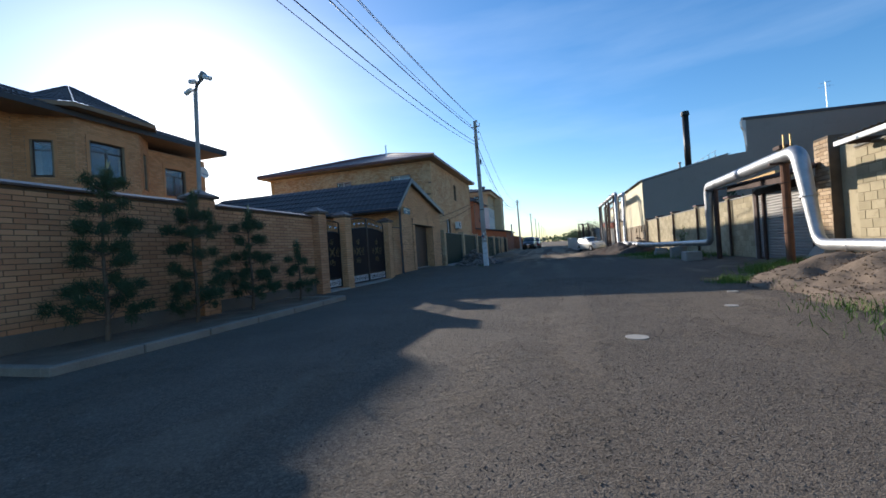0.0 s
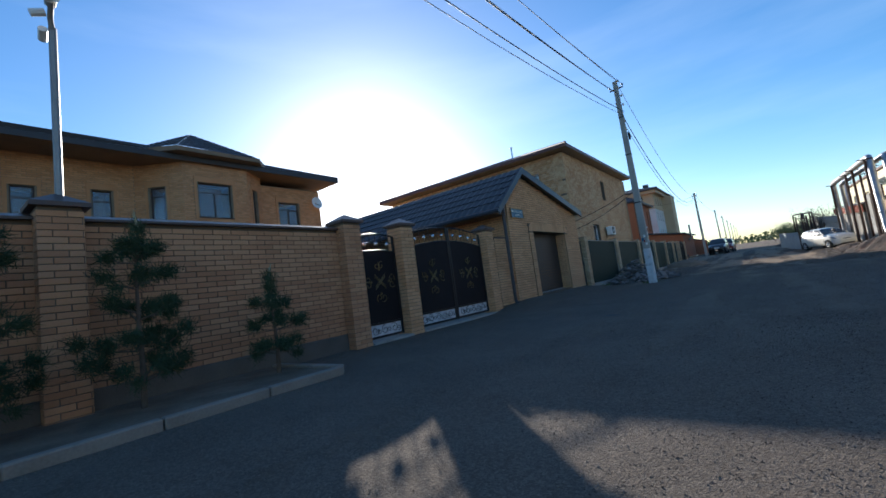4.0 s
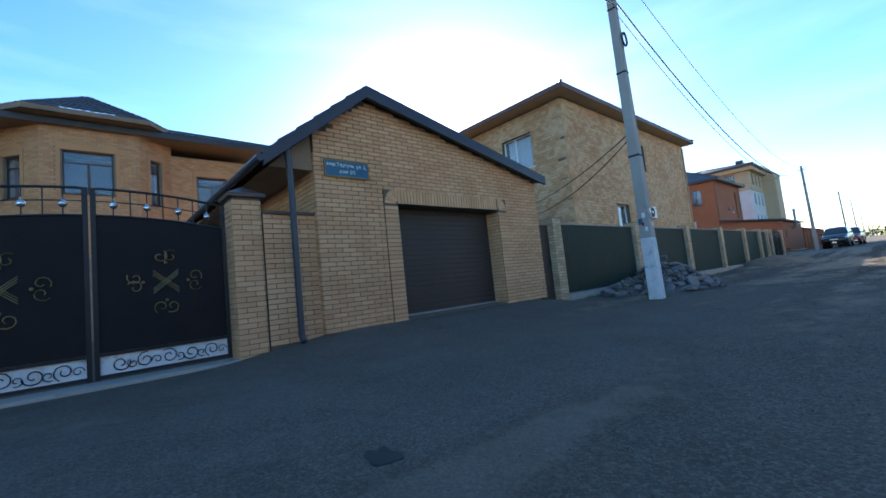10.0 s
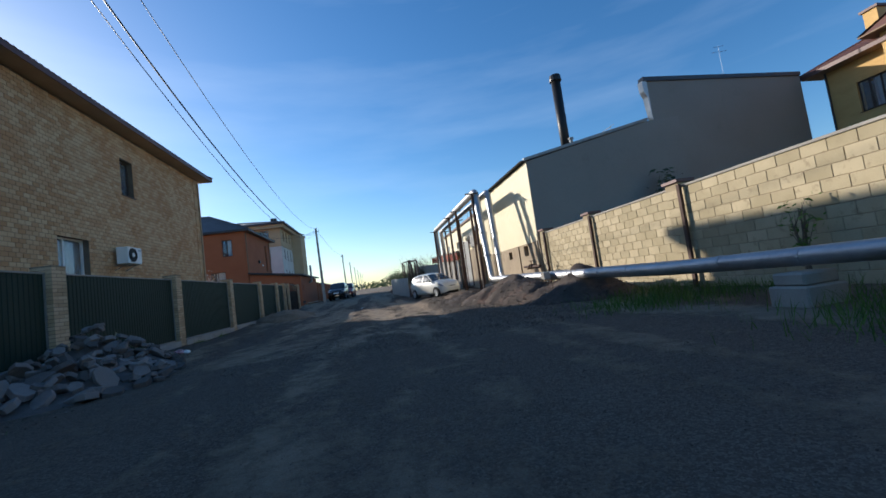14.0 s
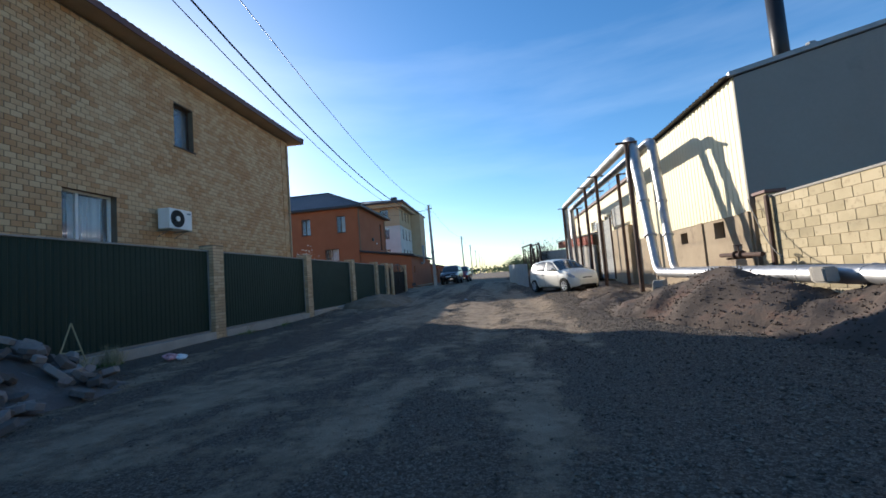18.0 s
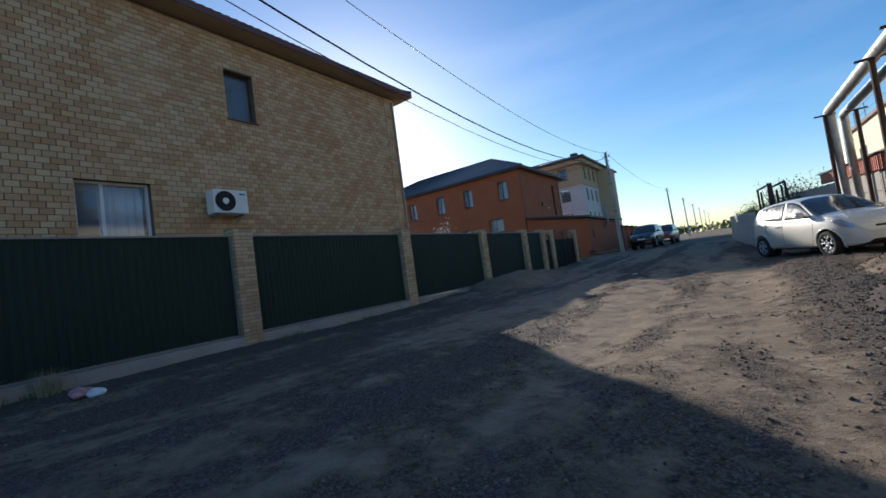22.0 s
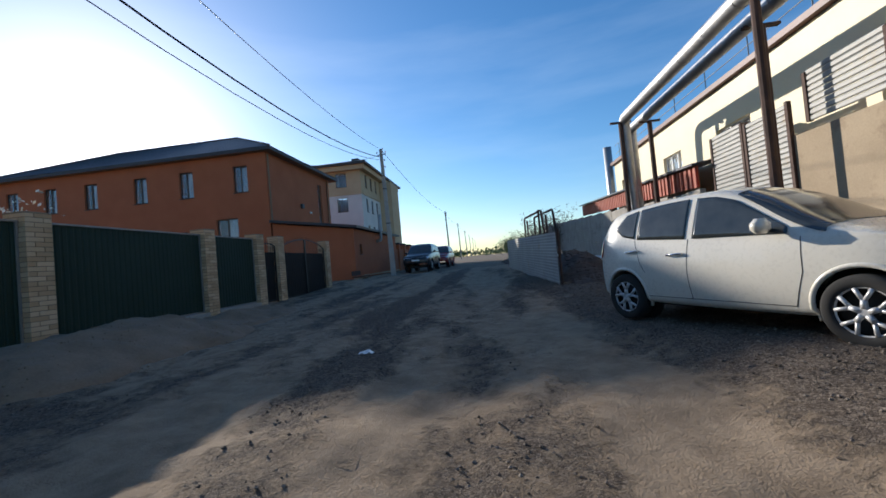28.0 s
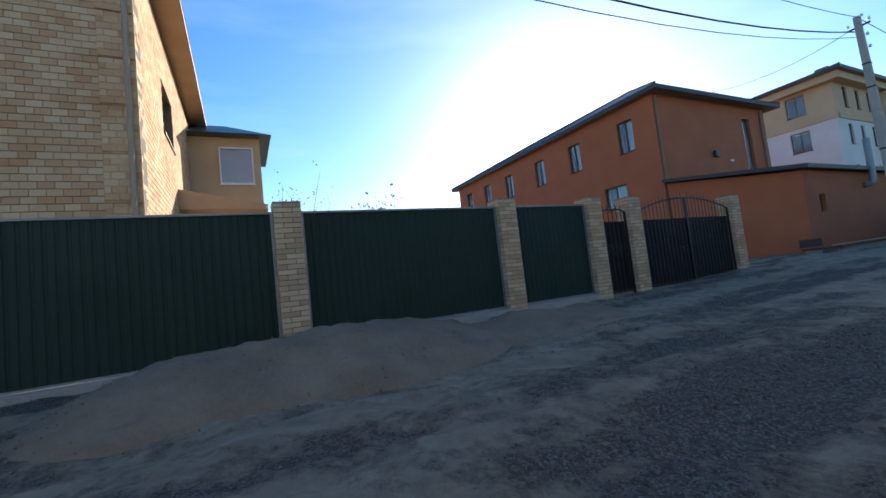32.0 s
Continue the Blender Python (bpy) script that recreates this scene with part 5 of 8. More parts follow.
def long_pipe(name, points, r, label):
    """A clad pipe: its jacket, and the lap bands that hold the sheets."""
    p = thing(name, points[0], label, "pipe", "heating pipes")
    path = bend(points, 0.3)
    part("jacket", tubed(path, [r * (0.8 if q.z < 1.3 else 1.1) for q in path], 16), M_FOIL, p, smooth=True)
    for a, b in zip(points, points[1:]):
        a, b = Vector(a), Vector(b)
        d = (b - a)
        n = int(d.length / 1.0)
        for i in range(1, n):
            c = a + d * (i / n) + Vector((0, 0, random.uniform(-0.004, 0.004)))
            part("lap_band", tubed([c - d.normalized() * 0.02, c + d.normalized() * 0.02], r * (0.8 if c.z < 1.3 and abs(d.z) < 1 else 1.1) + 0.006, 16), M_FOIL, p)
    return p


long_pipe("heating_pipe", [(4.85, 4.0, 0.5), (4.9, 18.35, 0.62), (4.85, 18.8, 2.74), (5.1, 25.3, 2.76), (5.1, 25.45, 0.66), (4.5, 33.4, 0.58), (4.3, 43.9, 0.7), (4.5, 45.45, 4.92), (4.56, 59.0, 5.0), (4.7, 59.1, 0.4), (4.9, 80, 0.7)], PR, "zinc-clad heating pipe carried over the gateways on posts")
long_pipe("heating_pipe", [(4.95, 33.0, 0.58), (4.85, 44.2, 0.7), (5.15, 45.6, 4.88), (5.15, 60.1, 4.95), (5.25, 60.2, 0.5)], PR * 0.9, "second zinc-clad heating pipe beside the first")


def pipe_post(x, y, z1, r, label, mat=None, arm=True):
    p = thing("pipe_post", (x, y, 0), label, "post", "posts of the heating pipe")
    part("post", tubed([(x, y, -0.2), (x, y, z1)], r, 10), mat or M_RUST, p)
    if arm:
        part("saddle", boxed(x - 0.32, x + 0.32, y - 0.05, y + 0.05, z1, z1 + 0.05), M_RUST_DARK, p)
    return p


pp = pipe_post(4.87, 19.45, 2.55, 0.09, "rusty steel pipe post with wire rings")
for z in (0.9, 1.5, 2.1):
    part("wire_ring", tubed([(4.85 + 0.1 * math.cos(a), 19.45 + 0.1 * math.sin(a), z) for a in [i * 0.63 for i in range(11)]], 0.01, 5), M_RUST_DARK, pp)
part("bracket", boxed(4.72, 5.0, 19.3, 19.6, 2.91, 2.99), M_RUST_DARK, pp)
for dx in (-0.08, 0.06):
    part("stub", tubed([(4.85 + dx, 19.2, 2.89), (4.85 + dx, 19.2, 3.21)], 0.02, 6), M_GOLD, pp, "yellowish valve stub")
pipe_post(5.26, 25.15, 2.59, 0.085, "dark rusty steel pipe post", M_RUST_DARK)
for y, x in ((45.25, 4.28), (49.9, 4.4), (52.2, 4.4), (58.9, 4.42)):
    pipe_post(x, y, 4.76 + (y - 45) * 0.006, 0.07, "tall dark steel pipe post", M_RUST_DARK)
for y in (49.9, 53.5, 58.9):
    pipe_post(5.3, y, 4.78, 0.07, "tall dark steel pipe post", M_RUST_DARK)
for y in (28.5,):
    b = thing("pipe_support", (4.5, y, 0), "small concrete block under the pipe", "block", "supports of the low pipe")
    part("body", boxed(4.15 + (5.0 - 4.5) * max(0, (33 - y) / 8), 5.05, y - 0.2, y + 0.2, -0.15, 0.5, bev=0.02), M_CONCRETE, b)
blk = thing("concrete_block", (4.5, 25.7, 0), "weathered concrete block beside the pipe", "block")
part("body", boxed(4.2, 4.75, 25.3, 26.0, -0.1, 0.36, bev=0.03), M_CONCRETE, blk)
blk = thing("concrete_block", (4.6, 31.1, 0), "two stacked concrete blocks under the pipe", "block")
part("lower", boxed(4.3, 4.9, 30.85, 31.35, -0.1, 0.26, bev=0.02), M_CONCRETE, blk)
part("upper", boxed(4.34, 4.86, 30.9, 31.3, 0.265, 0.42, bev=0.02), M_CONCRETE, blk)

# ---- workshop with cream cladding ----
shop = thing("workshop", (8.5, 50, 0), "cream-clad workshop with grey gable and plastered plinth", "workshop")
BX, BY = 6.1, 42.62
f_f = Face((BX + 0.02, 51.2, 0.0), (0, -1, 0), (-1, 0, 0))
VENT = (6.75, 7.3, 1.5, 1.95)
part("plinth_wall", f_f.wall(51.2 - BY, 2.06, 0.3, [VENT, (4.6, 5.1, 1.5, 1.86)]), M_PLASTER_OLD, shop, "stained plaster plinth")
# near-black panel: the shade inside the vent openings is in its colour
part("vent_shade", f_f.slabbed(4.5, 7.4, 1.4, 2.1, -0.29, -0.25), M_INDOOR_SHADE, shop)
for u in (2.0, 5.9, 8.2):
    part("pilaster", f_f.slabbed(u, u + 0.28, 0.0, 2.04, 0.0, 0.05), M_PLASTER_OLD, shop)
bm = bmesh.new()
ribbed_sheet(bm, 0, 0, 51.2 - BY, 2.02, 5.38, 0.2, 0.011)
for v in bm.verts:
    v.co = Vector((BX - 0.01 - v.co.x, 51.2 - v.co.y, v.co.z))
bmesh.ops.recalc_face_normals(bm, faces=bm.faces)
part("cladding", bm, M_BEIGE, shop, "cream profiled sheet cladding")
part("gable_wall", prismed([(BX, BY, 2.06), (13.6, BY, 2.06), (13.6, BY, 6.85), (12.0, BY, 6.7), (BX, BY, 5.36)], (0, 0.2, 0)), M_GREY_PANEL, shop, "plain grey panel gable")
part("gable_foot", boxed(BX + 0.35, 13.6, BY, BY + 0.2, 0, 2.06), M_MORTAR, shop)
part("verge", prismed([(BX - 0.12, BY - 0.06, 5.38), (12.0, BY - 0.06, 6.72), (12.0, BY - 0.06, 6.84), (BX - 0.12, BY - 0.06, 5.5)], (0, 0.12, 0)), M_GREEN_TRIM, shop)
part("roof_slope", ribbed_roof([(BX - 0.25, 51.3, 5.38), (BX - 0.25, BY, 5.38), (12.2, BY, 6.8), (12.2, 51.3, 6.8)], 0.2, 0.05, 0.0), M_TRIM_DARK, shop, "dark corrugated roof edge")
part("end_wall", prismed([(BX + 0.1, 51.2, 0), (12.2, 51.2, 0), (12.2, 51.2, 6.7), (BX + 0.1, 51.2, 5.3)], (0, -0.2, 0)), M_BEIGE, shop)
part("wall_box", boxed(BX - 0.1, BX + 0.02, 50.6, 51.0, 4.6, 5.2, bev=0.02), M_WHITE, shop, "white wall box")
big = thing("storage_hall", (21, 50, 0), "tall grey panel hall with a dark verge", "hall")
part("front_wall", prismed([(14.15, 44.9, 0), (23.6, 44.9, 0), (23.6, 44.9, 9.48), (14.15, 44.9, 9.65)], (0, 0.3, 0)), M_GREY_PANEL, big)
part("verge", prismed([(13.95, 44.82, 9.62), (23.6, 44.82, 9.46), (23.6, 44.82, 9.66), (13.95, 44.82, 9.84)], (0, 0.4, 0)), M_TRIM_DARK, big)
part("side_wall", boxed(14.15, 14.35, 45.2, 62, 0, 7.1), M_GREY_PANEL, big)
part("roof_slope", ribbed_roof([(14.05, 62, 7.12), (14.05, 45.25, 7.12), (23.6, 45.25, 9.8), (23.6, 62, 9.8)], 0.3, 0.03, 0.0), M_ROOF_BROWN, big, "rusty brown roof behind the parapet")
part("rear_wall", boxed(23.4, 23.6, 45.25, 62, 0, 9.7), M_GREY_PANEL, big)
part("flashing", prismed([(14.17, 44.86, 7.5), (14.15, 44.86, 9.62), (13.87, 44.86, 9.62), (13.91, 44.86, 9.1), (14.05, 44.86, 8.8), (14.07, 44.86, 8.5)], (0, 0.34, 0)), M_FOIL, big, "loose shiny flashing")
ant = thing("antenna", (20.0, 46, 10), "thin steel antenna on the hall roof", "antenna")
part("mast", tubed([(20, 46, 8.6), (20, 46, 12.0)], 0.025, 6), M_STEEL, ant)
for z, w in ((11.9, 0.35), (11.6, 0.5)):
    part("element", tubed([(20 - w, 46, z), (20 + w, 46, z + 0.1)], 0.012, 5), M_STEEL, ant)
chim = thing("chimney", (10.9, 48.0, 6), "tall black steel chimney with a cowl", "chimney")
part("flue", tubed([(10.9, 48, 6.2), (10.9, 48, 11.4)], 0.26, 14), M_BLACK_IRON, chim, smooth=True)
part("cowl", tubed([(10.9, 48, 11.4), (10.9, 48, 11.55), (10.9, 48, 11.75)], [0.34, 0.34, 0.3], 14), M_BLACK_IRON, chim)
rail = thing("roof_railing", (12.5, 49, 7), "thin steel railing along the workshop roof edge", "railing")
for i in range(7):
    y = 45.5 + i * 1.4
    part("post", tubed([(12.15, y, 6.75), (12.15, y, 7.6)], 0.018, 5), M_GALV, rail)
for z in (7.2, 7.6):
    part("rail", tubed([(12.15, 45.2, z), (12.15, 54, z)], 0.014, 5), M_GALV, rail)
mini = thing("roof_vent", (9.3, 44.5, 6.3), "small roof vent with a cowl", "vent")
part("pipe", tubed([(9.3, 44.5, 6.2), (9.3, 44.5, 6.75), (9.3, 44.5, 6.76), (9.3, 44.5, 6.85)], [0.08, 0.08, 0.14, 0.12], 8), M_GALV, mini)

# lower range: cream wall with windows, shutters, red-topped concrete wall
rng_b = thing("workshop_annex", (7.5, 59, 0), "lower cream-clad range with windows and roller doors", "workshop")
f_r = Face((6.6, 67.0, 0.0), (0, -1, 0), (-1, 0, 0))
R_W = [(67 - 66.1, 67 - 64.7, 3.5, 4.1), (67 - 61.3, 67 - 59.9, 3.4, 4.0), (67 - 57.7, 67 - 56.2, 3.35, 3.95)]
part("wall", f_r.wall(67 - 51.22, 5.05, 0.3, R_W), M_BEIGE, rng_b)
for w in R_W:
    window(f_r, *w, M_WHITE, ((0.33, 0), (0.66, 0)), rng_b, curtain=False, depth=0.1)
part("roof_edge", boxed(6.45, 12, 51.22, 67.2, 5.06, 5.2), M_ROOF_BROWN, rng_b, "brown roof edge")
part("gable_end", boxed(6.9, 12, 66.7, 67, 0, 5.05), M_BEIGE, rng_b)
for i in range(8):
    y = 52 + i * 2
    part("rail_post", tubed([(6.6, y, 5.15), (6.6, y, 5.95)], 0.016, 5), M_GALV, rng_b)
for z in (5.55, 5.95):
    part("roof_rail", tubed([(6.6, 51.5, z), (6.6, 66.6, z)], 0.012, 5), M_GALV, rng_b)
part("duct", tubed([(6.45, 67.4, 0.3), (6.45, 67.4, 6.1)], 0.2, 12), M_FOIL, rng_b, "shiny round duct", smooth=True)
yard = thing("wall_yard_plaster", (5.85, 53, 0), "stained plaster yard wall with roller doors", "wall", kind="structure")
part("body", boxed(5.9, 6.2, 51.25, 54.0, -0.1, 2.75), M_PLASTER_OLD, yard)


def roller_door(y0, y1, z0, z1, x, label):
    d = thing("roller_door", (x, (y0 + y1) / 2, z0), label, "door", "roller doors of the workshop")
    z = z0
    while z < z1:
        part("slat", prismed([(x + 0.02, y0, z), (x, y0, z + 0.02), (x, y0, z + 0.08), (x + 0.02, y0, z + 0.1)], (0, y1 - y0, 0)), M_GALV, d)
        z += 0.104
    for y in (y0 - 0.08, y1):
        part("guide", boxed(x - 0.02, x + 0.06, y, y + 0.08, z0, z1 + 0.05), M_RUST_DARK, d)


roller_door(53.95, 55.2, 0.3, 3.4, 5.86, "ribbed galvanised roller door")
roller_door(55.4, 56.6, 0.3, 3.45, 5.86, "ribbed galvanised roller door with rust stains")
roller_door(51.9, 53.4, 2.9, 3.75, 5.88, "ribbed galvanised window shutter")
conc = thing("wall_concrete", (5.7, 66, 0), "grey concrete panel wall with red sheet above", "wall", kind="structure")
y = 56.9
while y < 88:
    for k, z in enumerate((-0.2, 0.53, 1.26)):
        up = 0.042 * (y - 57)
        part("panel", boxed(5.6, 5.75, y, y + 1.98, z + up + 0.3, z + up + 1.02, bev=0.01), M_CONCRETE, conc)
    y += 2.0
bm = bmesh.new()
ribbed_sheet(bm, 0, 0, 13.5, 2.32, 2.9, 0.25, 0.045)
for v in bm.verts:
    v.co = Vector((5.58 - v.co.x, 70.4 - v.co.y, v.co.z + 0.042 * (13.5 - v.co.y)))
bmesh.ops.recalc_face_normals(bm, faces=bm.faces)
part("red_sheet", bm, M_RED_SHEET, conc, "faded red profiled sheet")
part("red_roof_edge", prismed([(5.45, 56.9, 2.91), (6.5, 56.9, 3.05), (6.5, 56.9, 3.11), (5.45, 56.9, 2.97)], (0, 13.6, 0.57)), M_TRIM_DARK, conc)
# horizontal corrugated fence beside the road
cf = thing("corrugated_fence", (1.1, 60, 0.2), "grey corrugated sheet fence along the road", "fence")
seg = [(1.65, 56.3), (1.4, 59.8), (1.12, 63.3), (0.85, 66.9)]
for (xa, ya), (xb, yb) in zip(seg, seg[1:]):
    bm = bmesh.new()
    za, zb = ground_z(xa, ya), ground_z(xb, yb)
    n = 70
    rows = []
    for i in range(n + 1):
        s = 0.007 * math.sin(i * math.pi / 2)
        h = -0.1 + 1.5 * i / n
        rows.append((bm.verts.new((xa + s, ya, za + h)), bm.verts.new((xb + s, yb - 0.02, zb + h))))
    for a, b in zip(rows, rows[1:]):
        bm.faces.new((a[0], b[0], b[1], a[1]))
    part("sheet", bm, M_GALV, cf)
    part("post", tubed([(xa + 0.06, ya, za - 0.2), (xa + 0.06, ya, za + 1.45)], 0.03, 6), M_RUST_DARK, cf)
# far pipe crossing
fp = thing("far_pipe_frame", (3.0, 73, 0), "far pipe frame of zinc pipes and dark posts", "pipe")
part("jacket", tubed(bend([(3.3, 70, 0.6), (3.3, 71.5, 3.6), (3.0, 80, 3.9), (3.0, 80.3, 0.8)], 0.3), 0.075, 10), M_RUST_DARK, fp, smooth=True)
part("jacket", tubed(bend([(4.0, 70, 0.6), (4.0, 71.5, 3.6), (3.8, 80, 3.9), (3.8, 80.3, 0.8)], 0.3), 0.075, 10), M_RUST_DARK, fp, smooth=True)
for x, y in ((3.2, 72), (4.2, 76), (3.2, 80), (4.2, 80)):
    part("post", tubed([(x, y, 0), (x, y, 3.7)], 0.07, 8), M_RUST_DARK, fp)

# ---- yellow brick house behind the wall ----
yh = thing("yellow_house", (28, 36, 0), "tall yellow brick house with bays and a brown tiled roof", "house")
f_y = Face((24.7, 44.5, 0.0), (0, -1, 0), (-1, 0, 0))
Y_W = [(44.5 - 43.2, 44.5 - 41.75, 6.55, 8.1)]
part("wall_west", f_y.wall(14.5, 9.35, 0.4, Y_W), M_YELLOW_BRICK, yh)
part("wall_south", boxed(25.11, 34, 30.0, 30.3, 0, 9.35), M_YELLOW_BRICK, yh)
part("wall_north", boxed(25.11, 34, 44.2, 44.5, 0, 9.35), M_YELLOW_BRICK, yh)
part("wall_east", boxed(33.7, 34, 30.3, 44.2, 0, 9.35), M_YELLOW_BRICK, yh)
window(f_y, *Y_W[0], M_FRAME_BROWN, ((0.33, 0), (0.66, 0)), yh, curtain="part", depth=0.1)
hip_roof(yh, 23.9, 34.8, 29.2, 45.15, 9.4, 2.6, 5.0, M_ROOF_BROWN, M_SOFFIT, 0.18, 0.24, 0.02)
for ya, yb in ((41.45, 37.44), (34.0, 30.0)):
    f_b = Face((24.0, ya, 0.0), (0, -1, 0), (-1, 0, 0))
    hole = (1.05, 3.3, 7.0, 8.4)
    bay_y = part("bay", f_b.wall(ya - yb, 9.7, 0.3, [hole]), M_YELLOW_BRICK, yh, "projecting bay of yellow brick")
    window(f_b, *hole, M_FRAME_BROWN, ((0.33, 0), (0.66, 0)), yh, curtain=True, depth=0.1)
    for y in (ya - 0.3, yb):
        part("bay_cheek", boxed(24.31, 24.7, y, y + 0.3, 0, 9.7), M_YELLOW_BRICK, yh)
    ym = (ya + yb) / 2
    for y0, y1 in ((ya + 0.5, ym), (yb - 0.5, ym)):
        part("roof_slope", ribbed_roof([(23.4, y0, 9.75), (28.5, y0, 9.75), (28.5, y1, 10.9), (23.9, y1, 10.9)], 0.24, 0.02, 0.02, 0.02), M_ROOF_BROWN, yh, "brown metal tiles")
    part("bay_soffit", boxed(23.4, 26.0, yb - 0.5, ya + 0.5, 9.68, 9.74), M_SOFFIT, yh)
    part("bay_gable", prismed([(23.5, ya + 0.4, 9.75), (23.5, yb - 0.4, 9.75), (23.95, ym, 10.9)], (0.05, 0, 0)), M_ROOF_BROWN, yh)
part("chimney", boxed(25.6, 26.2, 42.3, 42.9, 10.0, 11.6), M_YELLOW_BRICK, yh)
part("chimney_cap", boxed(25.5, 26.3, 42.2, 43.0, 11.6, 11.72), M_ROOF_BROWN, yh)
part("downpipe", tubed([(24.6, 44.4, 9.3), (24.6, 44.4, 0.2)], 0.05, 8), M_TRIM_DARK, yh)
ac2 = thing("air_conditioner", (24.5, 35.7, 7.4), "white outdoor air-conditioning unit on the yellow house", "air conditioner")
part("case", boxed(24.3, 24.66, 35.25, 36.1, 7.4, 8.0, bev=0.015), M_WHITE, ac2)
bm = bmesh.new()
bmesh.ops.create_cone(bm, cap_ends=True, segments=20, radius1=0.22, radius2=0.22, depth=0.01, matrix=Matrix.Translation((24.29, 35.8, 7.7)) @ Matrix.Rotation(radians(90), 4, "Y"))
part("fan_grille", bm, M_BLACK_PLASTIC, ac2)


# ---- first house, behind the yard wall ----
h1 = thing("brick_villa", (-22, 18, 0), "two-storey ochre brick villa with bays and dark tiled roofs", "house")


def facet(x0, y0, x1, y1, top, holes=(), bars=((0.5, 0.72),)):
    d = Vector((x1 - x0, y1 - y0, 0))
    f = Face((x0, y0, 0), d, (d.y, -d.x, 0))
    part("wall", f.wall(d.length, top, 0.35, holes), M_MORTAR, h1)
    lay(Face((x0, y0, 3.0), d, (d.y, -d.x, 0)), courses(d.length, top - 3.0, 0.25, 0.075, 0.011, [(a - 0.18, b + 0.18, c - 3.04, e - 2.75) for a, b, c, e in holes]), 0.075, 0.012, *M_VILLA_BRICK, h1, (0, 0), 0)
    for h in holes:
        window(f, *h, M_FRAME_BROWN, bars if h[1] - h[0] > 0.8 else ((0, 0.72),), h1, curtain=False, depth=0.1)
        for u in (h[0] - 0.18, h[1] + 0.06):
            part("surround", f.slabbed(u, u + 0.12, h[2] - 0.1, h[3] + 0.25, 0.0, 0.04), M_VILLA_BRICK[1], h1)
        part("surround", f.slabbed(h[0] - 0.18, h[1] + 0.18, h[3] + 0.02, h[3] + 0.25, 0.002, 0.045), M_VILLA_BRICK[1], h1)
    return f


facet(-20.3, 7.0, -20.3, 13.55, 8.1, [(4.15, 5.65, 5.35, 6.95)])
facet(-20.3, 13.55, -21.8, 15.0, 8.1, [(0.75, 1.35, 5.2, 6.9)])
facet(-21.8, 15.0, -21.8, 19.2, 7.9, [(0.44, 1.1, 4.95, 6.6), (2.75, 3.4, 4.95, 6.65)])
facet(-21.8, 19.2, -20.3, 20.55, 8.1, [(0.6, 1.25, 5.3, 6.8)])
facet(-20.3, 20.55, -20.3, 23.4, 8.1, [(0.6, 2.05, 5.4, 7.0)])
facet(-20.3, 23.4, -21.2, 24.6, 8.1, [(0.5, 0.95, 5.2, 7.0)])
facet(-21.2, 24.6, -21.2, 28.2, 7.5, [(0.95, 2.15, 5.15, 6.65)])
part("wall_north", boxed(-32, -21.2, 27.9, 28.2, 0, 7.5), M_H1_BRICK, h1)
part("wall_south", boxed(-32, -20.3, 6.7, 7.0, 0, 8.0), M_H1_BRICK, h1)
part("wall_rear", boxed(-32.3, -32, 6.7, 28.2, 0, 8.0), M_H1_BRICK, h1)
hip_roof(h1, -33.0, -20.05, 6.0, 28.85, 8.05, 2.6, 6.2, M_ROOF_DARK, M_SOFFIT, 0.2, 0.24, 0.025)
for yc, half in ((11.6, 3.1), (21.95, 3.0)):
    ring = [(-23.4, yc - half), (-20.9, yc - half), (-19.6, yc - half + 1.2), (-19.6, yc + half - 1.2), (-20.9, yc + half), (-23.4, yc + half)]
    tipv = Vector((-22.7, yc, 10.15))
    for (xa, ya), (xb, yb) in zip(ring, ring[1:]):
        part("roof_slope", ribbed_roof([(xa, ya, 8.28), (xb, yb, 8.28), tipv, tipv], 0.24, 0.02, 0.02, 0.025), M_ROOF_DARK, h1)
        part("fascia", prismed([(xa, ya, 8.1), (xb, yb, 8.1), (xb, yb, 8.3), (xa, ya, 8.3)], (-0.02, 0.001, 0)), M_SOFFIT, h1)
    part("soffit", prismed([(x, y, 8.1) for x, y in ring], (0, 0, 0.02)), M_SOFFIT, h1)
dish = thing("satellite_dish", (-21.0, 27.7, 6.6), "white satellite dish on the villa wall", "antenna")
bm = bmesh.new()
bmesh.ops.create_cone(bm, cap_ends=False, segments=20, radius1=0.05, radius2=0.35, depth=0.14, matrix=Matrix.Translation((-20.85, 27.75, 6.7)) @ Matrix.Rotation(radians(80), 4, "Y"))
part("reflector", bm, M_WHITE, dish, smooth=True)
part("arm", tubed([(-21.2, 27.75, 6.6), (-20.9, 27.75, 6.65), (-20.5, 27.75, 6.5)], 0.02, 6), M_GALV, dish)
# camera mast on the wall pillar
mast = thing("camera_mast", (-7.3, 14.28, 2.5), "thin grey mast with surveillance cameras and a lamp", "mast")
part("pole", tubed([(-7.28, 14.28, 2.4), (-7.22, 14.28, 4.55)], 0.04, 8), M_GREEN_TRIM, mast)
part("arm", tubed([(-7.22, 14.28, 4.5), (-7.14, 14.25, 4.62), (-6.93, 14.23, 4.74)], 0.03, 6), M_GREEN_TRIM, mast)
for x, y, z, dx, dy in ((-6.92, 14.2, 4.72, 0.14, 0.04), (-7.12, 14.2, 4.66, -0.02, -0.12), (-7.24, 14.2, 4.52, -0.16, 0.02)):
    part("camera", tubed([(x, y, z), (x + dx, y + dy, z - 0.05)], 0.045, 8), M_WHITE, mast, "white surveillance camera")
part("lamp_head", tubed([(-7.05, 14.24, 4.72), (-6.93, 14.23, 4.8)], [0.05, 0.065], 8), M_GALV, mast)

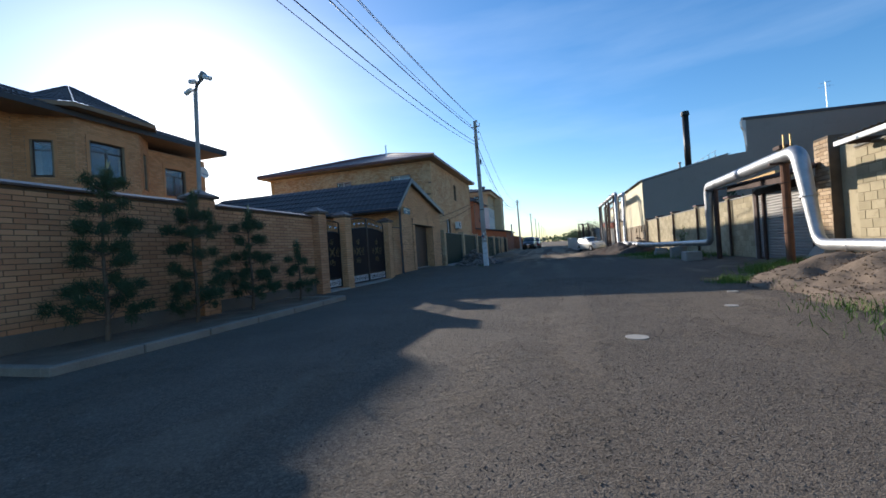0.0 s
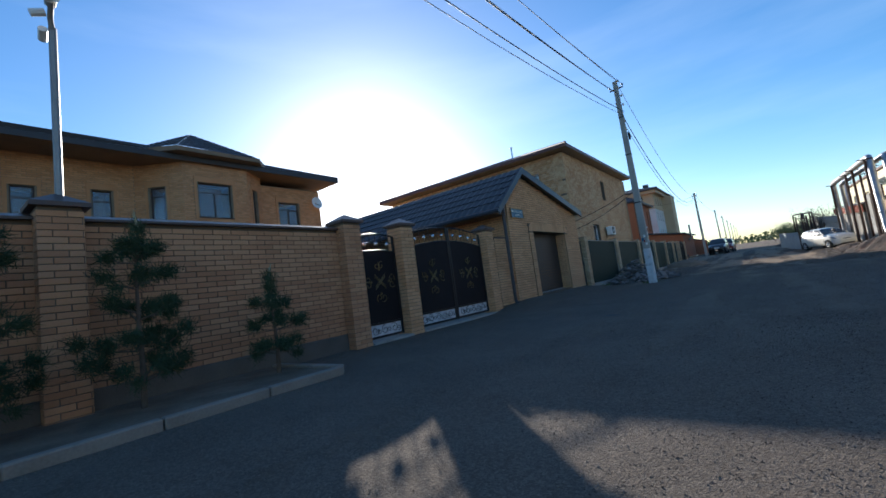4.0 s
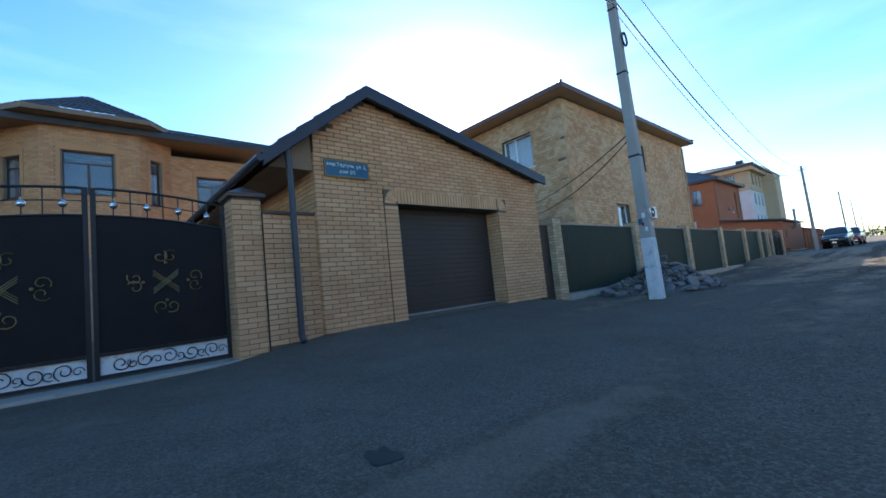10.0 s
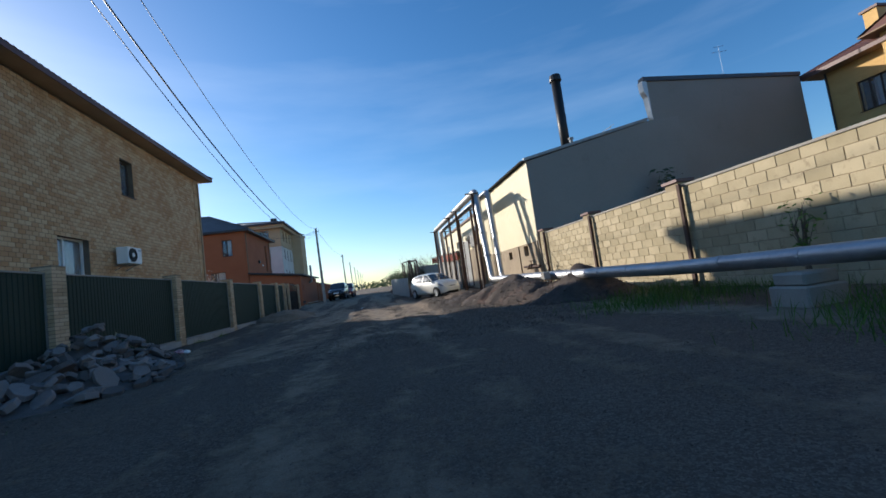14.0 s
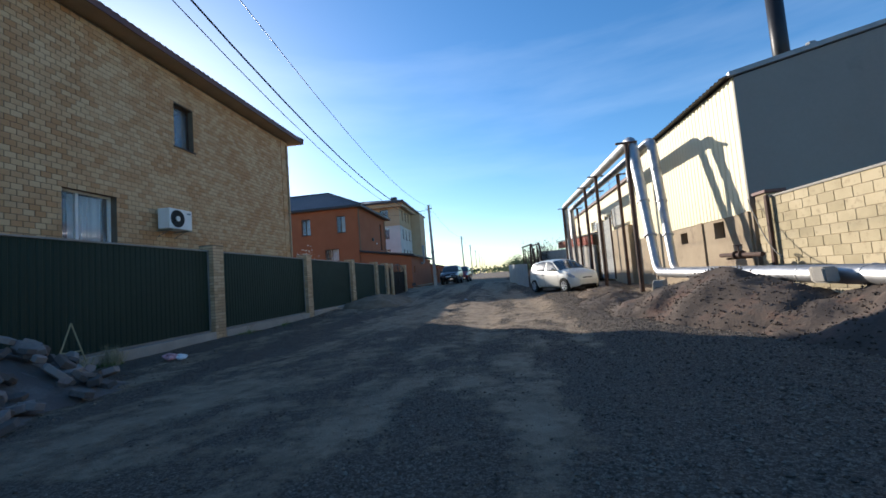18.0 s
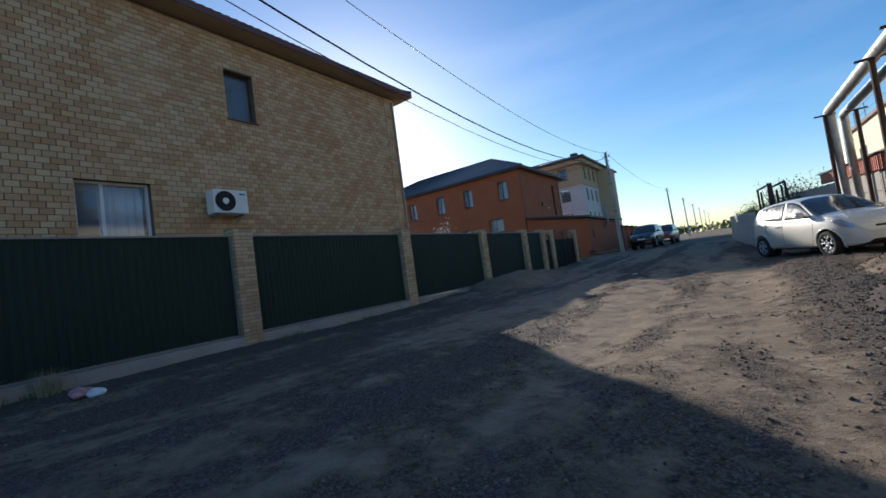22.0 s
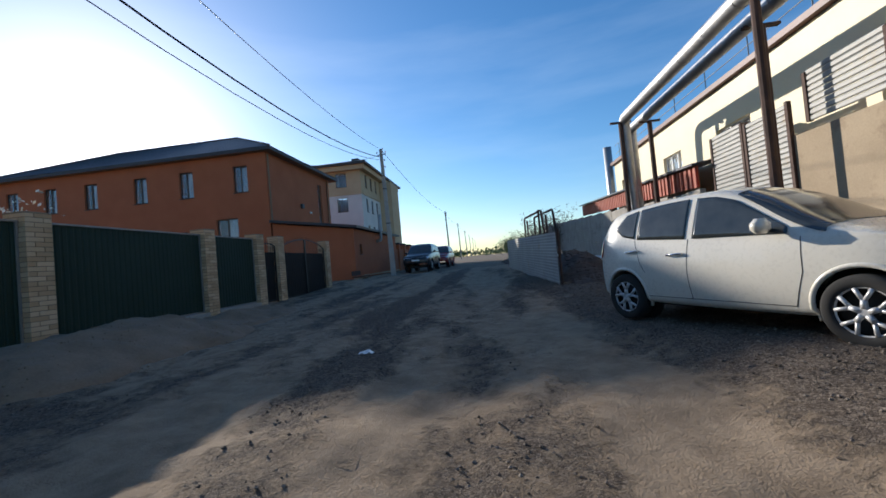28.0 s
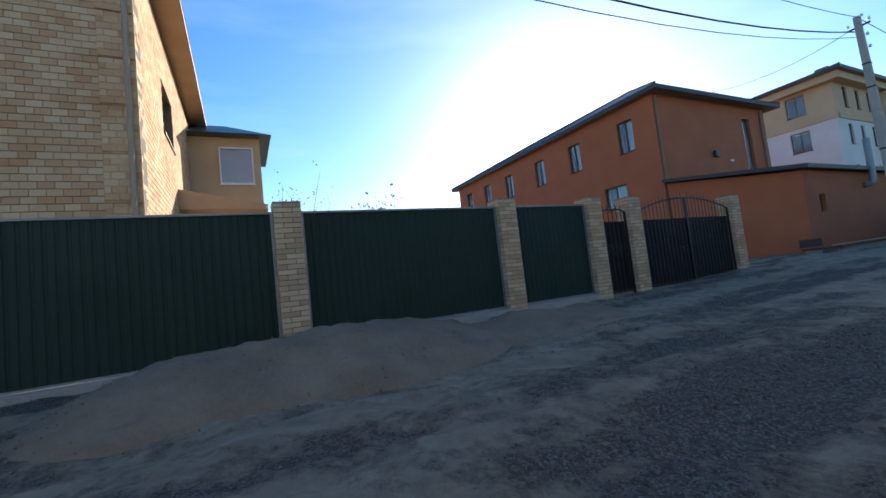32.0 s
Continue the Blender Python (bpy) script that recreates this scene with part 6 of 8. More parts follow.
# ---- orange house beyond ----
h3 = thing("orange_house", (-18, 69, 0), "two-storey orange rendered house with a dark hipped roof", "house")
O_Y, O_X = 66.75, -12.0
f_os = Face((-29.6, O_Y, 0.0), (1, 0, 0), (0, -1, 0))
O_W = [(29.6 + a, 29.6 + a + 0.85, 5.8, 7.3) for a in (-14.0, -17.3, -20.2, -23.4, -26.1, -28.7)] + [(29.6 - 15.2, 29.6 - 13.9, 3.3, 4.4), (29.6 - 18.0, 29.6 - 17.0, 2.5, 3.9)]
part("wall_south", f_os.wall(29.6 + O_X, 7.95, 0.35, O_W), M_ORANGE, h3)
for w in O_W:
    window(f_os, *w, M_FRAME_BROWN, ((0.5, 0),), h3, curtain="part", depth=0.1)
f_oe = Face((O_X, O_Y + 0.36, 0.0), (0, 1, 0), (1, 0, 0))
O_E = [(6.4, 7.1, 4.5, 7.3)]
part("wall_east", f_oe.wall(8.25, 7.95, 0.35, O_E), M_ORANGE, h3)
window(f_oe, *O_E[0], M_FRAME_BROWN, (), h3, curtain=False, depth=0.12)
part("wall_north", boxed(-29.6, O_X, 75.36, 75.66, 0, 7.95), M_ORANGE, h3)
part("wall_west", boxed(-29.9, -29.6, O_Y, 75.66, 0, 7.95), M_ORANGE, h3)
hip_roof(h3, -30.45, -11.5, 66.35, 76.4, 8.1, 2.45, 5.0, M_ROOF_DARK, M_SOFFIT, 0.16, 0.2, 0.0)
part("corner_downpipe", tubed([(O_X + 0.07, O_Y + 0.1, 7.8), (O_X + 0.07, O_Y + 0.1, 3.9)], 0.05, 8), M_SOFFIT, h3)
part("corner_downpipe", tubed([(O_X + 0.07, 75.2, 7.8), (O_X + 0.07, 75.2, 3.9)], 0.05, 8), M_SOFFIT, h3)
part("wall_lamp", boxed(O_X, O_X + 0.16, 70.6, 70.9, 5.2, 5.5, bev=0.02), M_TRIM_DARK, h3)
part("flood_lamp", boxed(O_X, O_X + 0.12, 71.9, 72.1, 5.0, 5.12, bev=0.02), M_WHITE, h3)
annex = thing("orange_annex", (-9.3, 72, 0), "single-storey orange rendered annex with a dark roof edge", "annex")
f_an = Face((-7.6, 67.6, 0.0), (0, 1, 0), (1, 0, 0))
A_W = [(0.95, 1.4, 1.8, 2.4)]
part("wall_east", f_an.wall(10.2, 3.25, 0.3, A_W), M_ORANGE, annex)
window(f_an, *A_W[0], M_FRAME_BROWN, (), annex, curtain=False)
part("wall_south", prismed([(-11.93, 66.82, 0.0), (-7.62, 67.62, 0.0), (-7.62, 67.62, 3.22), (-11.93, 66.82, 3.88)], (-0.05, 0.3, 0)), M_ORANGE, annex)
part("roof", prismed([(-11.93, 66.5, 3.92), (-7.3, 67.35, 3.26), (-7.3, 78.1, 3.26), (-11.93, 78.1, 3.92)], (0, 0, 0.14)), M_ROOF_DARK, annex)
part("wall_north", boxed(-11.9, -7.62, 77.5, 77.8, 0, 3.25), M_ORANGE, annex)
part("flue", tubed(bend([(-7.6, 72.3, 2.7), (-7.3, 72.3, 2.75), (-7.3, 72.3, 4.5)], 0.15), 0.11, 10), M_GALV, annex, "galvanised flue", smooth=True)
part("gas_line", tubed([(-7.4, 68.2, 0.55), (-7.4, 77.5, 0.6)], 0.04, 6), M_GOLD, annex)
bench = thing("bench", (-7.0, 66.4, 0.15), "small dark bench beside the orange wall", "bench")
part("seat", boxed(-7.3, -6.8, 66.0, 67.4, 0.5, 0.56), M_RUST_DARK, bench)
for y in (66.1, 67.2):
    part("leg", boxed(-7.25, -6.85, y, y + 0.08, 0.05, 0.5), M_CONCRETE, bench)
part("backrest", boxed(-7.34, -7.3, 66.0, 67.4, 0.6, 0.85), M_RUST_DARK, bench)

# ---- apartment building beyond ----
apt = thing("apartment_building", (-16, 95, 0), "four-storey cream and white apartment building with a dark roof", "building")
AX, AY = -13.2, 88.0
f_as = Face((-26, AY, 0), (1, 0, 0), (0, -1, 0))
A_S = [(26 + x, 26 + x + 1.2, z, z + 1.5) for x in (-16.0, -19.5, -23) for z in (1.2, 4.2, 7.2, 9.9)]
part("wall_south", f_as.wall(26 + AX, 9.0, 0.35, [w for w in A_S if w[3] < 9]), M_WHITE_RENDER, apt)
f_at = Face((-26, AY, 9.0), (1, 0, 0), (0, -1, 0))
part("upper_wall", f_at.wall(26 + AX, 3.0, 0.35, [(a, b, c - 9, d - 9) for a, b, c, d in A_S if d > 9]), M_CREAM_RENDER, apt, "ochre top storey")
f_ae = Face((AX, AY + 0.36, 0), (0, 1, 0), (1, 0, 0))
A_E = [(u, u + 0.7, z, z + 1.5) for u in (1.2, 3.2, 5.2, 9.0, 12.5) for z in (1.2, 4.2, 7.2, 9.9)]
part("wall_east", f_ae.wall(15.0, 9.0, 0.35, [w for w in A_E if w[3] < 9]), M_WHITE_RENDER, apt)
f_au = Face((AX, AY + 0.36, 9.0), (0, 1, 0), (1, 0, 0))
part("upper_wall", f_au.wall(15.0, 3.0, 0.35, [(a, b, c - 9, d - 9) for a, b, c, d in A_E if d > 9]), M_CREAM_RENDER, apt, "ochre top storey")
for f, ws in ((f_as, A_S), (f_ae, A_E)):
    for w in ws:
        window(f, *w, M_FRAME_BROWN, ((0.5, 0),) if w[1] - w[0] > 1 else (), apt, curtain=False, depth=0.1)
part("upper_band", f_ae.slabbed(0.0, 15.0, 9.0, 9.4, 0.0, 0.08), M_CREAM_RENDER, apt)
part("upper_band", f_as.slabbed(0.0, 26 + AX, 9.0, 9.4, 0.0, 0.08), M_CREAM_RENDER, apt)
part("cornice", prismed([(-26.5, AY - 0.6, 11.6), (AX + 0.6, AY - 0.6, 11.6), (AX + 0.6, 104, 11.6), (-26.5, 104, 11.6)], (0, 0, 0.5)), M_CREAM_RENDER, apt, "cream cornice")
part("bay", boxed(AX + 0.01, AX + 1.5, 95.5, 99.5, 0, 11.5), M_CREAM_RENDER, apt, "rounded cream bay")
hip_roof(apt, -27, AX + 0.9, AY - 0.9, 104.3, 12.3, 1.3, 5.0, M_ROOF_DARK, M_SOFFIT, 0.2, 0.3, 0.0)
for x, y in ((-15, 91), (-18, 93), (-15.5, 98)):
    part("roof_stack", boxed(x, x + 0.8, y, y + 0.8, 12.5, 13.7), M_ROOF_DARK, apt)
far_wall = thing("garden_wall", (-7.8, 86, 0), "orange brick garden wall with capped pillars", "wall")
part("body", boxed(-8.0, -7.75, 78.2, 96, 0, 2.3), M_ORANGE, far_wall)
for i in range(8):
    y = 79 + i * 2.3
    part("pillar", boxed(-8.05, -7.6, y, y + 0.45, 0, 2.7, bev=0.02), M_ORANGE, far_wall)
    part("cap", boxed(-8.1, -7.55, y - 0.05, y + 0.5, 2.7, 2.85, bev=0.03), M_ROOF_DARK, far_wall)


# ---- poles and wires ----
def power_pole(name, foot, head, label, white=True, stickers=False):
    p = thing(name, foot, label, "power pole", "power poles along the road")
    a, b = Vector(foot), Vector(head)
    at = lambda h: a.lerp(b, h / (b.z - a.z))

    def shaft(h0, h1, w0, w1):
        bm = bmesh.new()
        p0, p1 = at(h0), at(h1)
        lo = [bm.verts.new(p0 + Vector((sx * w0, sy * w0 * 0.9, 0))) for sx, sy in ((-1, -1), (1, -1), (1, 1), (-1, 1))]
        hi = [bm.verts.new(p1 + Vector((sx * w1, sy * w1 * 0.9, 0))) for sx, sy in ((-1, -1), (1, -1), (1, 1), (-1, 1))]
        bm.faces.new(lo[::-1]), bm.faces.new(hi)
        for i in range(4):
            bm.faces.new((lo[i], lo[(i + 1) % 4], hi[(i + 1) % 4], hi[i]))
        bmesh.ops.bevel(bm, geom=bm.edges[:], offset=0.015, segments=1, affect="EDGES")
        return bm
    h = b.z - a.z
    wid = lambda z: 0.135 - 0.055 * z / h
    z0 = 1.35 if white else -0.3
    if white:
        part("painted_foot", shaft(-0.3, 1.35, wid(0) + 0.002, wid(1.35) + 0.002), M_WHITEWASH, p, "whitewashed foot")
    part("shaft", shaft(z0 + 0.001, h, wid(max(z0, 0)), wid(h)), M_POLE, p)
    for z in (3.2, 5.2, h - 1.6):
        if z < h:
            part("steel_band", shaft(z, z + 0.06, wid(z) + 0.01, wid(z) + 0.01), M_BLACK_IRON, p)
    part("crossarm", tubed([at(h - 0.35) + Vector((-0.25, 0, 0)), at(h - 0.35) + Vector((0.28, 0, 0.03))], 0.03, 6), M_RUST_DARK, p)
    for dz, dx in ((-0.25, -0.24), (-0.25, 0.26), (-0.05, 0.12), (-0.7, 0.16), (-1.1, 0.16)):
        c = at(h + dz) + Vector((dx, 0, 0))
        part("insulator", tubed([c, c + UP * 0.05, c + UP * 0.1], [0.03, 0.045, 0.02], 8), M_WHITE, p)
    if stickers:
        for dz, dy, w, col in ((1.75, -0.06, 0.09, M_SIGN_BLUE), (1.9, 0.02, 0.07, M_WHITE), (1.6, 0.05, 0.06, M_WHITE), (1.72, -0.01, 0.05, M_LAMP_RED)):
            c = at(dz)
            part("leaflet", boxed(c.x + wid(dz) + 0.001, c.x + wid(dz) + 0.006, c.y + dy - w / 2, c.y + dy + w / 2, c.z, c.z + w * 1.5), col, p, "torn paper leaflet")
            part("leaflet", boxed(c.x + dy - w / 2, c.x + dy + w / 2, c.y - wid(dz) - 0.006, c.y - wid(dz) - 0.001, c.z - 0.1, c.z - 0.1 + w * 1.5), col, p, "torn paper leaflet")
        ring = at(6.0)
        part("coil", tubed([(ring.x + 0.16, ring.y + 0.12 * math.cos(k * 0.53), ring.z + 0.16 * math.sin(k * 0.53)) for k in range(13)], 0.025, 6), M_CABLE, p, "coil of black cable")
    return p


P1_TOP, P2_TOP = Vector((-4.66, 31.15, 8.4)), Vector((-5.82, 68.35, 7.76))
power_pole("power_pole", (-4.5, 30.95, 0.0), P1_TOP, "concrete power pole with a whitewashed foot and leaflets", stickers=True)
power_pole("power_pole", (-5.72, 68.6, 0.2), P2_TOP, "concrete power pole beside the orange annex", white=False)
FAR_POLES = [(-6.2, 108, 8.3), (-6.6, 138, 8.6), (-7.0, 170, 8.8), (-7.4, 205, 9.2), (-7.8, 245, 9.6), (-8.2, 290, 10)]
for x, y, h in FAR_POLES:
    power_pole("power_pole", (x, y, ground_z(x, y)), (x - 0.2, y + 0.1, ground_z(x, y) + h - 0.4), "distant concrete power pole", white=False)
P0 = Vector((-5.9, -6.0, 8.3))
power_pole("power_pole", (-5.9, -6.0, 0.0), P0, "concrete power pole with a whitewashed foot")


def cable(name, a, b, sag, r, label, n=18):
    pts = []
    for i in range(n + 1):
        t = i / n
        p = Vector(a).lerp(Vector(b), t)
        p.z -= sag * 4 * t * (1 - t)
        pts.append(p)
    ob = part(name, tubed(pts, r, 5), M_CABLE)
    return tagged(ob, label, "cable", "overhead wires")


for dz, dx, sag, r in ((-0.2, -0.24, 0.8, 0.010), (-0.2, 0.26, 0.85, 0.010), (-0.05, 0.12, 0.75, 0.010), (-0.7, 0.16, 0.95, 0.016), (-1.35, 0.16, 1.0, 0.014), (-1.5, 0.12, 1.1, 0.009)):
    o = Vector((dx, 0, dz))
    cable("overhead_wire", P0 + o, P1_TOP + o, sag, r, "black overhead wire between the poles")
for dz, dx, sag, r in ((-0.2, 0.1, 1.5, 0.010), (-0.9, -0.1, 2.0, 0.020), (-1.25, -0.1, 2.1, 0.010)):
    o = Vector((dx, 0, dz))
    cable("overhead_wire", P1_TOP + o, P2_TOP + Vector((dx, 0, dz * 0.5)), sag, r, "black overhead wire between the poles")
prev = P2_TOP
for x, y, h in FAR_POLES[:4]:
    nxt = Vector((x - 0.2, y + 0.1, ground_z(x, y) + h - 0.5))
    cable("overhead_wire", prev, nxt, 0.7, 0.012, "black overhead wire between far poles", 10)
    prev = nxt
cable("service_cable", P1_TOP + Vector((0.1, 0, -4.5)), (-10.6, 33.2, 3.05), 0.35, 0.012, "black service cable from the pole towards the houses", 12)
cable("service_cable", P1_TOP + Vector((0.1, 0, -4.6)), (-10.6, 33.2, 2.9), 0.6, 0.012, "black service cable from the pole towards the houses", 12)
cable("service_cable", P2_TOP + Vector((0, 0, -0.3)), (-11.6, 68, 7.7), 0.5, 0.01, "black service cable to the orange house", 10)


# ---- heaps ----
def heap(name, outline, height, material, label, step=0.14, rough=0.06, sharp=1.3):
    """An earth heap over an ellipse (x, y, rx, ry, turn), lying on the ground."""
    co, fs, idx = [], [], {}
    x0, y0, rx, ry, turn = outline
    ca, sa = math.cos(radians(turn)), math.sin(radians(turn))
    nx_, ny_ = int(2.2 * rx / step), int(2.2 * ry / step)
    for j in range(ny_ + 1):
        for i in range(nx_ + 1):
            a, b = (i / nx_ * 2 - 1) * 1.1, (j / ny_ * 2 - 1) * 1.1
            x, y = x0 + rx * a * ca - ry * b * sa, y0 + rx * a * sa + ry * b * ca
            d = math.hypot(a, b) + 0.22 * noise.noise((x * 0.8, y * 0.8, 5))
            h = height * max(0.0, 1 - d) ** (1 / sharp) if d < 1 else -0.06
            h += (2.2 * rough * noise.noise((x * 1.6, y * 1.6, 9)) + 1.1 * rough * noise.noise((x * 3.6, y * 3.6, 4)) + 0.5 * rough * noise.noise((x * 9, y * 9, 2))) * smoothstep(1.0, 0.75, d)
            if d > 1.0:
                h = -0.08
            idx[i, j] = len(co)
            co.append((x, y, ground_z(x, y) + h))
    for j in range(ny_):
        for i in range(nx_):
            q = [idx[i, j], idx[i + 1, j], idx[i + 1, j + 1], idx[i, j + 1]]
            if max(co[k][2] - ground_z(co[k][0], co[k][1]) for k in q) > -0.05:
                fs.append(q)
    me = bpy.data.meshes.new(name)
    me.from_pydata(co, [], fs)
    me.materials.append(material)
    me.polygons.foreach_set("use_smooth", [True] * len(fs))
    ob = tagged(new(name, me), label, "earth heap", kind="stuff")
    # clods on it
    cc, cf_ = [], []
    for _ in range(int(rx * ry * (350 if material is M_SAND else 1500))):
        k = random.choice(co)
        if k[2] - ground_z(k[0], k[1]) < -0.03:
            continue
        r = random.choice((0.008, 0.01, 0.012, 0.014, 0.016, 0.02)) * (0.7 if material is M_SAND else 1.0)
        octa(cc, cf_, (k[0] + random.uniform(-0.08, 0.08), k[1] + random.uniform(-0.08, 0.08), k[2] + r * 0.25), r)
    me = bpy.data.meshes.new("clods")
    me.from_pydata(cc, [], cf_)
    me.materials.append(material)
    tagged(new("clods", me), "loose clods and stones on the heap", "clods", kind="stuff")
    return ob


heap("earth_heap", (4.6, 36.95, 1.45, 1.7, 25), 0.82, M_EARTH_DARK, "dark earth heap with reddish patches along the block wall", 0.075, 0.06, 1.0)
heap("earth_heap", (3.75, 39.4, 1.35, 2.9, 20), 0.82, M_EARTH_DARK, "low tongue of dark earth beside the big heap", 0.08, 0.05, 1.0)
heap("earth_heap", (2.9, 42.3, 1.0, 1.6, 20), 0.3, M_EARTH_DARK, "flat spread of dark clods beside the heap", 0.08, 0.05, 1.0)
heap("earth_heap", (3.1, 44.9, 0.9, 1.1, 0), 0.28, M_EARTH, "small sandy heap near the parked car", 0.09, 0.05)
heap("earth_heap", (5.0, 15.6, 2.1, 3.9, -8), 0.62, M_EARTH, "brown earth bank below the heating pipe", 0.12, 0.08)
heap("earth_heap", (5.3, 9.5, 1.9, 3.2, 0), 0.5, M_EARTH, "brown earth bank below the heating pipe", 0.14, 0.08)
heap("earth_heap", (-5.75, 50.9, 1.5, 2.8, 6), 0.55, M_SAND, "sandy earth heap against the green fence", 0.09, 0.04)
heap("earth_heap", (-5.9, 54.2, 1.0, 1.8, 0), 0.24, M_SAND, "low sandy heap against the green fence", 0.09, 0.04)
heap("earth_heap", (2.9, 60.5, 1.2, 4.6, -8), 0.75, M_EARTH_DARK, "dark earth bank behind the corrugated fence", 0.2, 0.08)
heap("earth_heap", (2.0, 78.0, 1.2, 8.0, 0), 0.35, M_EARTH_DARK, "dark earth bank beside the far road", 0.25, 0.08)

# rubble pile of broken slabs
rub = thing("rubble_pile", (-5.6, 34.6, 0), "pile of broken grey paving slabs against the fence", "rubble")
rng = random.Random(7)
SLABS = []
for k in range(9):
    bm = bmesh.new()
    w, d, t = rng.uniform(0.10, 0.20), rng.uniform(0.08, 0.15), rng.uniform(0.05, 0.09)
    m = rng.choice((5, 6, 7))
    prism(bm, [(w * math.cos(i * 6.283 / m) * rng.uniform(0.75, 1.1), d * math.sin(i * 6.283 / m) * rng.uniform(0.75, 1.1), -t / 2) for i in range(m)], (rng.uniform(-0.01, 0.01), 0, t))
    bmesh.ops.bevel(bm, geom=bm.edges[:], offset=0.007, segments=1, affect="EDGES")
    me = bpy.data.meshes.new("slab")
    bm.to_mesh(me)
    bm.free()
    me.materials.append(M_STONE)
    SLABS.append(me)
RUB_PEAK = Vector((-6.15, 36.1))


def pile_h(x, y):
    a = max(0.0, 1 - math.hypot((x + 6.1) / 1.5, (y - 35.8) / 1.55)) * 1.0
    b = max(0.0, 1 - math.hypot((x + 5.6) / 1.75, (y - 34.0) / 2.1)) * 0.55
    return max(a, b)


n_done = 0
while n_done < 300:
    x, y = rng.uniform(-7.0, -3.9), rng.uniform(31.9, 37.4)
    h = pile_h(x, y)
    if h <= 0.02 or (rng.random() > 0.35 + h and n_done > 40):
        continue
    ob = new("slab", rng.choice(SLABS))
    ob.parent = rub
    lay_z = ground_z(x, y) + h * rng.choice((0.55, 0.8, 1.0, 1.0)) + 0.02
    slope = 24 if h > 0.1 else 8
    ob.matrix_basis = Matrix.Translation(Vector((x, y, lay_z)) - rub.location) @ Euler((radians(rng.gauss(0, slope)), radians(rng.gauss(14, slope)), rng.uniform(0, 6.28))).to_matrix().to_4x4() @ Matrix.Scale(rng.uniform(0.7, 1.15), 4)
    n_done += 1
bm = bmesh.new()
vs, n = {}, 14
for j in range(n + 1):
    for i in range(n + 1):
        x, y = -7.0 + 3.2 * i / n, 31.8 + 5.8 * j / n
        vs[i, j] = bm.verts.new((x, y, ground_z(x, y) + max(-0.05, pile_h(x, y) * 0.85 - 0.06)))
for j in range(n):
    for i in range(n):
        bm.faces.new((vs[i, j], vs[i + 1, j], vs[i + 1, j + 1], vs[i, j + 1]))
part("pile_core", bm, M_STONE, rub)

